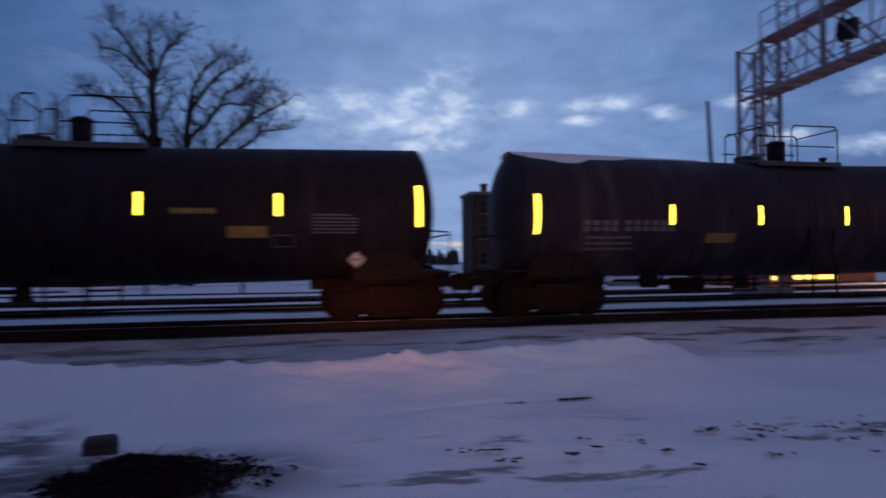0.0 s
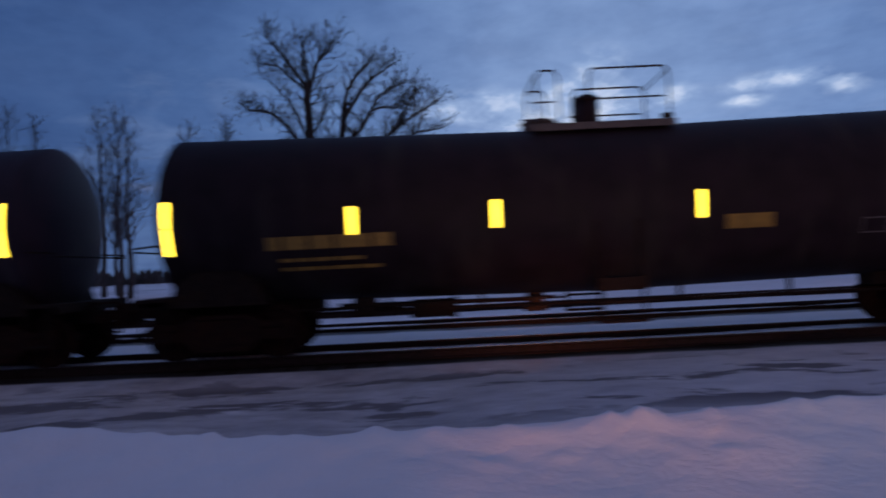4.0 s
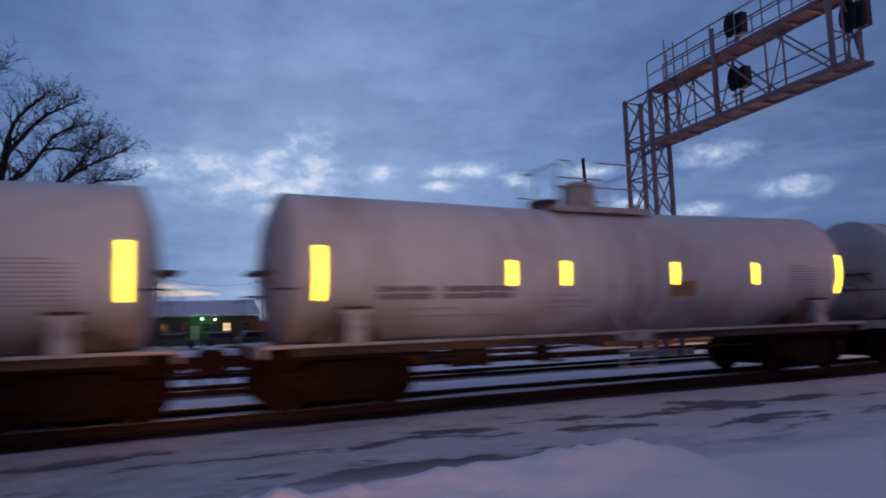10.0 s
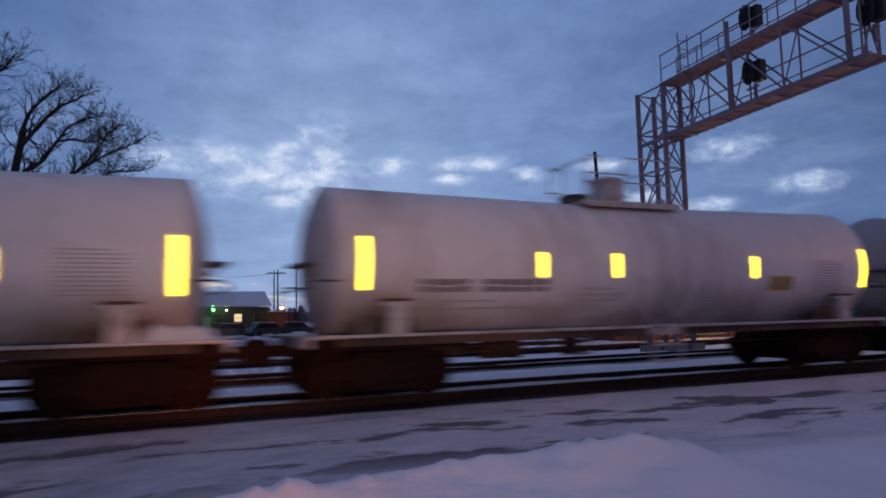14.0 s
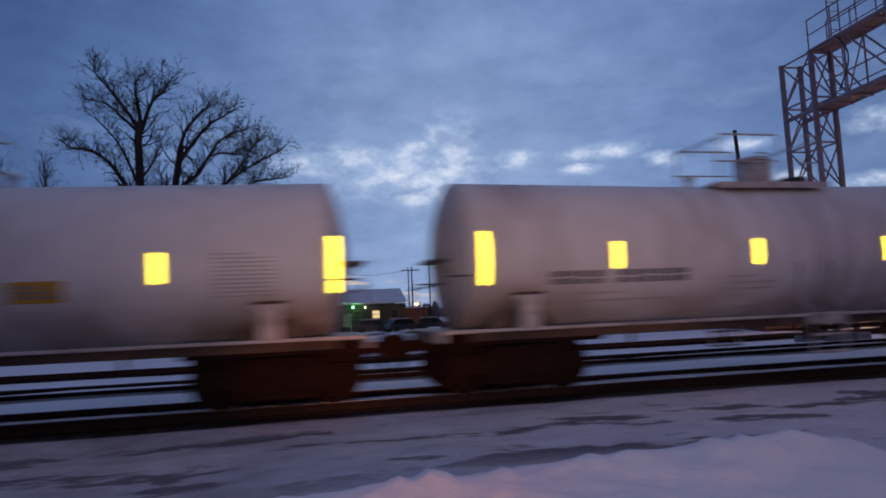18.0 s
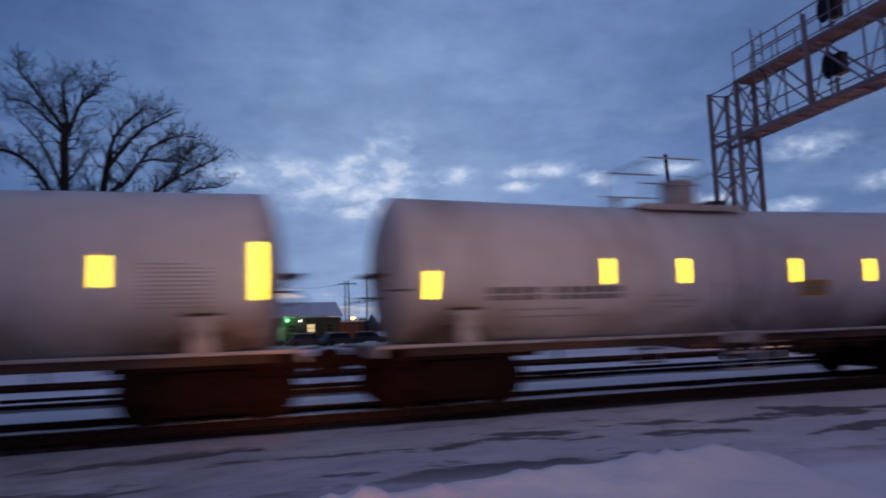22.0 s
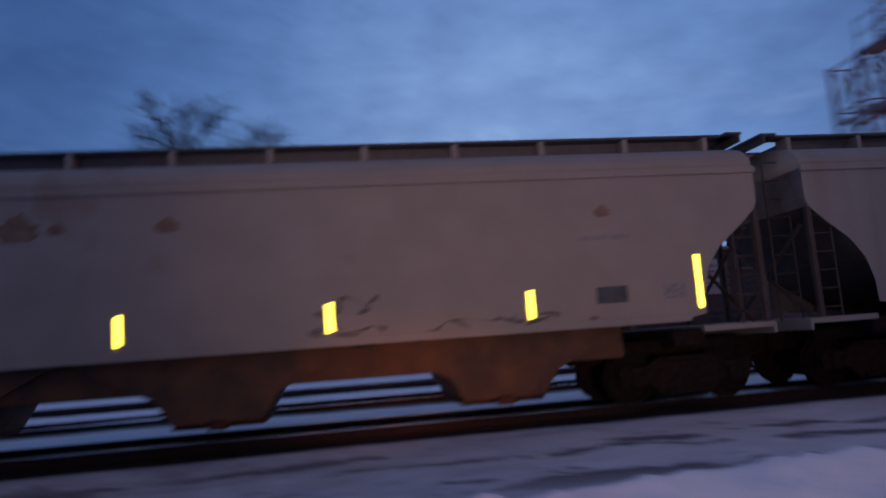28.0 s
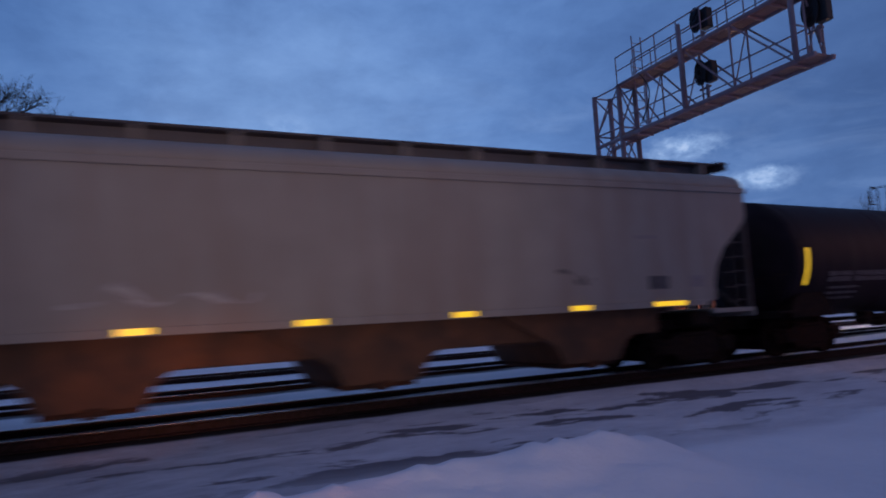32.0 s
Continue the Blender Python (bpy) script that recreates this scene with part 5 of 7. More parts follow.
def hopper_car(i, strip_z, length, strips, seed, paint, upright, words, art):
    half = length / 2
    car = thing("hopper_car", words, "hopper car", "cars of the train")
    L = half - 0.48                                     # end of the body
    cut = 1.75                                          # how far the lower corner is cut back
    # outline of the side from below, round the cut corners
    arc = [(L - 0.05, 3.30), (L - 0.35, 3.02), (L - 0.80, 2.66), (L - 1.06, 2.30), (L - 1.18, 1.90), (L - 1.20, 1.50), (L - cut, 1.40)]
    right = [(L, 4.0), (L, 3.45)] + arc
    low = [(L - cut, 1.42), (-L + cut, 1.42)]
    side = right + low[1:] + [(-x, z) for x, z in arc[::-1][1:]] + [(-L, 3.45), (-L, 4.0)]
    W = 1.54
    walk_z = 4.86 if upright else 4.82
    body = Kit()
    n = len(side)
    # a skin that leans in above and wraps over to the curved roof
    front, back = [(x, -W, z) for x, z in side], [(x, W, z) for x, z in side]
    body.add(front + back, [tuple(reversed(range(n))), tuple(range(n, 2 * n))])
    part("body", body, paint, car)
    for s in (-1, 1):
        ends, high = Kit(), Kit()
        for q in range(n - 1):
            if (side[q][0] + side[q + 1][0]) * s > 0 or abs(side[q][0] + side[q + 1][0]) < 1e-6:
                if abs(side[q][0] + side[q + 1][0]) < 1e-6 and s < 0:
                    continue
                if min(side[q][1], side[q + 1][1]) < 2.25 and abs(side[q][0] + side[q + 1][0]) > 1e-6:
                    continue                            # open under the slope sheet
                (high if min(side[q][1], side[q + 1][1]) > 3.2 else ends).add([front[q], front[q + 1], back[q + 1], back[q]], [(0, 1, 2, 3)])
        part("end_sheet", ends, END_DARK, car, "sooty end sheets darkened for shade")
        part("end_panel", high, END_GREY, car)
    roof_rows = []
    for x in (-L, -L + 0.02, L - 0.02, L):
        roof_rows.append([(x, -W, 4.0)] + [(x, -W * math.cos(a), 4.0 + (walk_z - 4.22) * math.sin(a) ** 0.75) for a in [math.pi * q / 14 for q in range(1, 14)]] + [(x, W, 4.0)])
    part("roof", Kit().rings(roof_rows[::-1], closed=True, caps=True), paint, car)
    for s in (-1, 1):
        part("roof_rail", Kit().box((0, s * (W + 0.02), 4.0), (2 * L + 0.06, 0.06, 0.12), 0.012), paint, car)
        part("side_sill", Kit().box((0, s * (W + 0.02), 1.45), (2 * (L - cut) + 0.5, 0.05, 0.13), 0.01), paint, car)
        for y in (-W + 0.05, W - 0.05):
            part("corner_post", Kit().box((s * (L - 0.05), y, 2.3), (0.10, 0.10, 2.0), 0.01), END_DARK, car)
        part("end_platform", Kit().box((s * (L - 0.55), 0, 1.24), (1.35, 2.9, 0.10), 0.01).box((s * (L + 0.12), 0, 1.18), (0.06, 2.9, 0.20), 0.01), paint, car)
        part("draft_sill", Kit().box((s * (half - 2.0), 0, 0.90), (3.4, 0.52, 0.40), 0.02), DARK_STEEL, car)
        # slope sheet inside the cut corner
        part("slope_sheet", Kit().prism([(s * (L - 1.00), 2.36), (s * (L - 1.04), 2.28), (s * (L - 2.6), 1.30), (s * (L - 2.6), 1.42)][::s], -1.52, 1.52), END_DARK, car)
        # bolster made bulky and black to hold the shadow under the sill too
        part("body_bolster", Kit().box((s * (half - 1.95), 0, 1.10), (0.60, 2.7, 0.30), 0.03).box((s * (half - 1.95), 0, 0.98), (2.3, 1.7, 0.22), 0.03), BLACK_GEAR, car)
        for y in (-W + 0.08, W - 0.08):
            ladder(car, s * (L - 0.30), y, 1.3, 3.3, END_DARK, 0.0, 0.40)
        ladder(car, s * (L + 0.10), -0.9, 1.25, 4.45, END_DARK, 0.0, 0.45)
        part("end_brace", Kit().pipe([(s * (L - 0.1), -1.2, 3.0), (s * (L - 0.1), 1.2, 1.3)], 0.04, 6).pipe([(s * (L - 0.1), 1.2, 3.0), (s * (L - 0.1), -1.2, 1.3)], 0.04, 6), END_DARK, car)
        for y in (-1, 1):
            if s < 0:
                continue
            part("roof_walk", Kit().box((0, y * 0.62, walk_z), (2 * L + 0.5, 0.34, 0.05), 0.008), GRATING, car, "long dark roof walkway")
            for q in range(12):
                part("walk_post", shared("walk_post" + paint.name, lambda: Kit().box((0, 0, 0), (0.10, 0.345, 0.26), 0.01).mesh("walk_post", paint)), paint, car, "", pose(-L + 0.4 + (2 * L - 0.8) * q / 11, y * 0.63, walk_z - 0.155))
            part("hatch_rim", Kit().box((0, y * 0.50, walk_z - 0.14), (2 * L - 0.9, 0.06, 0.26), 0.01), HATCH, car)
        part("end_walk", Kit().box((s * (L + 0.12), 0, walk_z), (0.34, 1.9, 0.05), 0.008).box((s * (L + 0.22), 0, walk_z - 0.1), (0.05, 1.9, 0.14)), GRATING, car)
    part("hatch_trough", Kit().box((0, 0, walk_z - 0.10), (2 * L - 1.0, 0.70, 0.14), 0.02), HATCH, car, "dark loading hatch covers")
    # bottom bays
    for c in (-4.6, -0.1, 4.5):
        k = Kit()
        k.prism([(c - 2.2, 1.41), (c + 2.2, 1.41), (c + 1.15, 0.86), (c + 0.92, 0.74), (c + 0.68, 0.36), (c - 0.68, 0.36), (c - 0.92, 0.74), (c - 1.15, 0.86)], -1.30, 1.30)
        bay = part("discharge_bay", k, HOPPER_LOW, car, "dirty rust-stained discharge bay")
        part("gate", Kit().box((c, 0, 0.31), (1.42, 2.2, 0.10), 0.015).box((c, -1.22, 0.33), (0.30, 0.16, 0.18), 0.02).rod((c - 0.8, -1.25, 0.46), (c + 0.8, -1.25, 0.46), 0.03, n=6), RUST_STEEL, bay)
    part("center_sill", Kit().box((0, 0, 1.10), (2 * L - 5.2, 2.3, 0.52), 0.03), HOPPER_LOW, car)
    part("brake_pipe", Kit().rod((-L + 2, -0.9, 1.05), (L - 2, -0.9, 1.05), 0.03, n=6), DARK_STEEL, car)
    wall = Wall(W)
    for q, sx in enumerate(strips):
        x = sx - half
        ends = q in (0, len(strips) - 1)
        for sd in (-1, 1):
            if upright:
                for z0, z1 in (((1.61, 2.06), (2.07, 2.52)) if ends else ((strip_z - 0.23, strip_z + 0.23),)):
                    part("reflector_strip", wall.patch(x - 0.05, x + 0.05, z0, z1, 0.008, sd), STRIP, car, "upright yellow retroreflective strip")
            else:
                w = 0.46 if ends else 0.23
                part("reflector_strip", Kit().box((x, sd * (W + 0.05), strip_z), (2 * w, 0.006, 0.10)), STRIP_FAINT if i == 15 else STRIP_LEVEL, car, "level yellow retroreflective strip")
    for sd in (-1, 1):
        letters(marks(wall, -L + 1.9, 4, 2.70, 2.92, seed, sd, None, 0.19, 0.035), HOPPER_INK, car, "dark lettering")
        letters(marks(wall, -L + 1.9, 6, 2.32, 2.54, seed + 1, sd, None, 0.16, 0.035), HOPPER_INK, car)
        letters(bars(wall, -L + 1.9, -L + 3.1, 1.88, 2.10, 2, seed + 2, None, 0.08, 0.5, sd), HOPPER_INK, car)
        letters(bars(wall, L - 3.4, L - 2.3, 2.85, 2.95, 1, seed + 4, None, 0.08, 0.2, sd), INK, car)
        part("dark_panel", wall.patch(L - 3.15, L - 2.60, 1.78, 2.06, 0.006, sd), SPRAY_BLACK, car, "dark data panel")
        part("dark_panel", wall.patch(L - 1.95, L - 1.55, 1.80, 2.05, 0.006, sd), INK, car)
    for mat, x0, x1, z0, z1, m2 in art:
        part("graffiti", blot(wall, x0, x1, z0, z1, seed + m2, -1, m2) if m2 else (spot if mat is RUST_SPOT else filled)(wall, x0, x1, z0, z1, seed), mat, car, "spray-painted scrawl")
    # car 14 keeps the headlit red gear tone, the other hoppers the unlit one
    add_truck(car, i, -half + 1.95, DARK_STEEL if i == 14 else BLACK_GEAR), add_truck(car, i, half - 1.95, DARK_STEEL if i == 14 else BLACK_GEAR)
    add_couplers(car, half)
    return car


# soot and the shade of ends turned away, put into one dark paint
END_DARK = material("shaded_sooty_end_paint", (0.075, 0.058, 0.058), 0.8, vary=0.25, scale=5, grime=(0.06, 0.04, 0.03), grime_at=0.5, grime_scale=2.0)
# upper end panels in a darker tone than the sides
END_GREY = material("darker_end_paint", (0.22, 0.195, 0.185), 0.75, vary=0.2, scale=4, grime=(0.09, 0.07, 0.06), grime_at=0.55, grime_scale=2.0)
HATCH = material("hatch_cover_grey", (0.13, 0.12, 0.13), 0.6, vary=0.2, scale=4)
HOPPER_INK = material("dark_hopper_lettering", (0.115, 0.10, 0.10), 0.65, vary=0.3, scale=15)
HOPPER_LOW = material("rust_stained_hopper_paint", (0.13, 0.060, 0.030), 0.88, vary=0.25, scale=3, grime=(0.07, 0.04, 0.026), grime_at=0.52, grime_scale=1.6, bump=0.2)

RUST_SPOT = material("rust_spot", (0.21, 0.13, 0.09), 0.8, vary=0.3, scale=6)

# the cars from the front of the train: kind, left coupler face at the start, length, height of the strips, strips from that face
TRAIN = [
    ("black", -13.45, 17.20, 2.57, (1.28, 4.29, 7.13, 10.03, 12.78, 15.81)),
    ("blue", 3.75, 18.04, 2.42, (1.39, 4.85, 7.32, 9.88, 13.00, 16.61)),
    ("black", 21.79, 17.67, 2.30, (1.34, 4.46, 6.89, 10.36, 13.72, 16.29)),
    ("black", 39.46, 19.05, 2.32, (1.52, 4.94, 7.96, 11.00, 14.17, 17.64)),
    ("white", 58.51, 15.60, 2.30, (1.60, 5.10, 6.41, 8.96, 11.23, 14.22)),
    ("white", 74.11, 15.72, 2.28, (1.56, 5.23, 6.45, 9.23, 11.61, 14.45)),
    ("white", 89.83, 15.68, 2.25, (1.40, 3.83, 6.70, 9.70, 11.83, 14.30)),
    ("white", 105.51, 15.56, 2.32, (1.59, 5.12, 6.87, 10.65, 14.28)),
    ("white", 121.07, 15.72, 2.27, (1.45, 3.99, 6.43, 9.31, 11.91, 14.60)),
    ("white", 136.79, 15.73, 2.31, (1.41, 3.87, 6.74, 9.67, 12.14, 14.48)),
    ("white", 152.52, 15.77, 2.36, (1.39, 3.62, 6.23, 9.28, 12.19, 14.46)),
    ("white", 168.29, 15.40, 2.32, (1.54, 4.98, 6.67, 9.40, 11.43, 14.20)),
    ("blue", 183.69, 19.39, 2.24, (1.47, 4.88, 8.14, 11.30, 14.73, 18.03)),
    ("tan", 203.08, 19.54, 1.84, (2.14, 5.08, 8.31, 11.46, 14.75, 17.78)),
    ("grey_blue", 222.62, 18.77, 1.46, (2.59, 5.99, 8.22, 12.92, 16.13)),
    ("grey", 241.39, 19.13, 1.46, (3.12, 5.54, 8.15, 11.00, 13.63, 16.02)),
    ("black", 260.52, 18.79, 2.20, (1.64, 5.09, 8.28, 11.37, 14.15, 17.39)),
]
NO_ART = ("", ())
WHITE_ART = {        # paint, place, seed and the kind of stroke (under 10: loops)
    6: (" and red scrawls", ((SPRAY_RED, -2.60, -1.65, 1.56, 2.14, 4), (SPRAY_BLACK, -1.25, -0.40, 1.38, 1.94, 4), (SPRAY_BLACK, -1.05, -0.20, 1.66, 1.88, 12), (SPRAY_BLACK, -1.0, -0.4, 1.30, 1.44, 11), (INK, 2.75, 3.6, 1.60, 1.92, 22))),
    9: (" and rusty plates", ()),
    10: (" and dark scrawls", ((SPRAY_BLACK, -1.9, -1.2, 1.88, 2.06, 2), (SPRAY_BLACK, -1.5, -0.7, 1.84, 1.94, 11), (SPRAY_BLACK, 0.55, 1.15, 2.40, 2.64, 2), (SPRAY_BLACK, 0.95, 1.40, 2.24, 2.66, 12), (SPRAY_BLACK, 1.15, 1.50, 1.98, 2.22, 2), (SPRAY_BLACK, 1.25, 1.45, 1.74, 1.84, 1))),
}
CARS = []
for index, (kind, left, length, strip_z, strips) in enumerate(TRAIN):
    if kind == "white":
        car = white_tank_car(index, strip_z, length, strips, 40 + index * 7, WHITE_ART.get(index, NO_ART))
    elif kind == "black":
        car = black_tank_car(index, strip_z, length, strips, 40 + index * 7, BLACK_PAINT, (index == 2, index in (1,), "dirty black tank car with " + ("yellow lettering" if index == 2 else "pale lettering") + " and yellow reflector strips"))
    elif kind == "blue":
        car = black_tank_car(index, strip_z, length, strips, 40 + index * 7, BLUE_BLACK, (False, True, "dark blue-black tank car with snow crust and yellow reflector strips"))
    elif kind == "tan":
        car = hopper_car(index, strip_z, length, strips, 40 + index * 7, TAN_HOPPER, True, "tan covered hopper car with rust spots and upright yellow strips",
                         ((RUST_SPOT, -5.8, -5.3, 3.30, 3.60, 0), (RUST_SPOT, -3.25, -2.5, 3.14, 3.74, 0), (RUST_SPOT, -2.5, -2.15, 3.30, 3.56, 0), (RUST_SPOT, -0.95, -0.50, 3.24, 3.60, 0), (HOPPER_INK, 1.45, 2.6, 1.90, 2.12, 12), (HOPPER_INK, 1.35, 2.6, 1.55, 1.68, 14),
                          (HOPPER_INK, 3.0, 5.6, 1.54, 1.68, 18), (RUST_SPOT, 6.2, 6.55, 3.2, 3.5, 0), (RUST_SPOT, 5.95, 6.15, 1.50, 1.60, 0)))
    else:
        art = ((SPRAY_BLUE, 0.3, 2.6, 1.42, 2.10, 0), (SPRAY_RED, -2.0, 0.3, 2.62, 2.68, 7)) if kind == "grey_blue" else ((SPRAY_PALE, -5.0, -2.2, 1.85, 2.15, 14), (HOPPER_INK, 3.6, 4.5, 1.95, 2.2, 10))
        car = hopper_car(index, strip_z, length, strips, 40 + index * 7, GREY_HOPPER, False, "grey covered hopper car with " + ("a blue scrawl" if kind == "grey_blue" else "pale scuffs") + " and level yellow strips", art)
    CARS.append((car, left + length / 2))

# ---------------------------------------------------------------- signal gantry
GX0, GX1 = 17.7, 18.5
GY0, GY1 = 20.85, 22.4
LOW_Z, HIGH_Z = 8.08, 10.22


def make_gantry():
    g = thing("signal_gantry", "galvanised steel cantilever signal gantry with two walkways", "signal gantry")

    def bar(name, a, b, r, n=6, mat=GALV):
        part(name, Kit().rod(a, b, r, n=n), mat, g)

    for x in (GX0, GX1):
        for y in (GY0, GY1):
            bar("leg", (x, y, -0.1), (x, y, 10.25), 0.10, 10)
            part("footing", Kit().box((x, y, -0.1), (0.6, 0.6, 0.5), 0.03), CONCRETE, g)
    levels = [0.3 + 1.65 * i for i in range(7)]
    for z0, z1 in zip(levels, levels[1:]):
        for x in (GX0, GX1):
            bar("brace", (x, GY0, z0), (x, GY1, z1), 0.032)
            if x == GX0:
                bar("brace", (x, GY1, z0), (x, GY0, z1), 0.032)
            bar("strut", (x, GY0, z1), (x, GY1, z1), 0.034)
        for y in (GY0, GY1):
            bar("brace", (GX0, y, z0), (GX1, y, z1), 0.032)
            if y == GY0:
                bar("brace", (GX1, y, z0), (GX0, y, z1), 0.032)
            bar("strut", (GX0, y, z1), (GX1, y, z1), 0.034)
    # the arm: chords, verticals and diagonals between the two decks
    tip = 12.5
    for x in (GX0, GX1):
        bar("chord", (x, GY1, LOW_Z), (x, tip, LOW_Z), 0.085, 8)
        bar("chord", (x, 20.9, HIGH_Z), (x, tip, HIGH_Z), 0.075, 8)
        bar("chord", (x, GY0, 10.2), (x, 20.9, HIGH_Z), 0.06, 8)
        st = [20.85, 19.3, 17.35, 15.3, 13.1]
        for a, b in zip(st, st[1:]):
            bar("diagonal", (x, a, HIGH_Z), (x, b, LOW_Z), 0.034)
        for y in st[1:]:
            bar("vertical", (x, y, LOW_Z), (x, y, HIGH_Z), 0.036)
        for z in ((LOW_Z, HIGH_Z) if x == GX1 else (HIGH_Z,)):
            y0 = 21.2 if z == LOW_Z else 20.9
            bar("top_rail", (x, y0, z + 1.16), (x, 13.1, z + 1.16), 0.028)
            bar("mid_rail", (x, y0, z + 0.60), (x, 13.1, z + 0.60), 0.022)
            n = 7
            for i in range(n + 1 if z == HIGH_Z else 0):
                y = y0 + (13.1 - y0) * i / n
                bar("rail_post", (x, y, z), (x, y, z + 1.16), 0.026)
    for z in (LOW_Z, HIGH_Z):
        y0 = GY0 if z == LOW_Z else 19.7
        part("walkway_deck", Kit().box((0.5 * (GX0 + GX1), 0.5 * (y0 + 12.5), z + 0.03), (GX1 - GX0 - 0.16, y0 - 12.5, 0.07), 0.01), DECK_STEEL, g, "rusty walkway grating")
        y = y0
        while y > 12.6:
            part("joist", Kit().box((0.5 * (GX0 + GX1), y, z - 0.05), (GX1 - GX0, 0.06, 0.08), 0.008), GALV, g)
            y -= 0.85
        bar("end_rail", (GX0, 13.1, z + 1.16), (GX1, 13.1, z + 1.16), 0.026)
        for x in (GX0, GX1):
            part("outrigger", Kit().box((x, 12.70, z), (0.14, 0.55, 0.14), 0.02), GALV, g)
    part("landing", Kit().box((0.5 * (GX0 + GX1), 20.4, HIGH_Z - 0.02), (1.0, 1.1, 0.05), 0.01), DECK_STEEL, g)
    # ladder with its loop of conduit
    for x in (GX0 + 0.15, GX0 + 0.60):
        bar("ladder_rail", (x, 20.05, LOW_Z), (x, 20.05, 11.95), 0.026)
    for i in range(11):
        bar("rung", (GX0 + 0.15, 20.05, LOW_Z + 0.3 + 0.33 * i), (GX0 + 0.60, 20.05, LOW_Z + 0.3 + 0.33 * i), 0.014)
    k = Kit().pipe([(GX0 - 0.05, 19.6 - 0.5 * math.sin(math.pi * i / 10), LOW_Z + 0.3 + 1.9 * i / 10) for i in range(11)], 0.028, 6)
    part("conduit_loop", k, SIGNAL_BLACK, g)
    # posts and heads
    for y, top in ((17.35, 0.92), (12.95, 0.6)):
        part("signal_mast", Kit().rod((GX0 - 0.12, y, LOW_Z), (GX0 - 0.12, y, HIGH_Z + top), 0.085, n=10), GALV, g)
    # the end frame of the arm
    bar("end_post", (GX1, 12.72, LOW_Z), (GX1, 12.72, HIGH_Z + 1.2), 0.045)
    bar("end_post", (GX0 + 0.1, 12.72, LOW_Z), (GX0 + 0.1, 12.72, HIGH_Z + 1.2), 0.035)
    bar("end_brace", (GX0 + 0.1, 12.72, HIGH_Z), (GX1, 12.72, LOW_Z), 0.030)
    bar("end_brace", (GX1, 12.72, HIGH_Z), (GX0 + 0.1, 12.72, LOW_Z), 0.030)
    for y in (19.3, 17.35, 15.3):
        bar("cross_brace", (GX0, y, LOW_Z), (GX1, y, HIGH_Z), 0.026)
    for y, z, big in ((16.84, HIGH_Z + 0.96, 0), (16.85, LOW_Z + 1.20, 0), (12.62, HIGH_Z + 1.12, 1), (12.60, LOW_Z + 1.42, 1)):
        s = 1.03 if big else 0.96
        x = 0.5 * (GX0 + GX1)
        k = Kit()
        n = 26
        k.rings([[(x + dx, y + 0.10 + 0.27 * s * math.cos(2 * math.pi * i / n), z + 0.47 * s * math.sin(2 * math.pi * i / n)) for i in range(n)] for dx in (-0.06, -0.10)], smooth=False)
        k.box((x + 0.16, y - 0.14 * s, z - 0.02), (0.30, 0.40 * s, 0.74 * s), 0.03)
        head = part("signal_head", k, SIGNAL_BLACK, g, "black round-faced signal head")
        for i, (dy, dz) in enumerate(((0, 0.28), (0, 0.0), (0, -0.28))):
            hood = Kit()
            n, rr = 12, 0.115 * s
            hood.rings([[(x - 0.10 - d, y + 0.10 + dy * s + q * math.cos(2 * math.pi * i2 / n), z + dz * s + q * math.sin(2 * math.pi * i2 / n)) for i2 in range(n)] for d, q in ((0.05, rr), (0.05, rr - 0.012), (0.0, rr - 0.012), (0.0, rr))], caps=False)
            part("hood", hood, SIGNAL_BLACK, head)
            part("lens", Kit().rod((x - 0.11, y + 0.10 + dy * s, z + dz * s), (x - 0.125, y + 0.10 + dy * s, z + dz * s), rr - 0.014, n=12), LENS, head)
        part("head_bracket", Kit().rod((x + 0.1, y, z - 0.45 * s), (x + 0.1, y, z - 0.95 * s), 0.06, n=8).box((x + 0.1, y + 0.1, z - 0.55 * s), (0.08, 0.5, 0.06), 0.01), GALV, head)
    # the arm is cambered: it rises a little towards its free end
    for ob in g.children_recursive:
        for v in ob.data.vertices:
            v.co.z += 0.026 * max(0.0, 20.8 - v.co.y)
    return g


make_gantry()

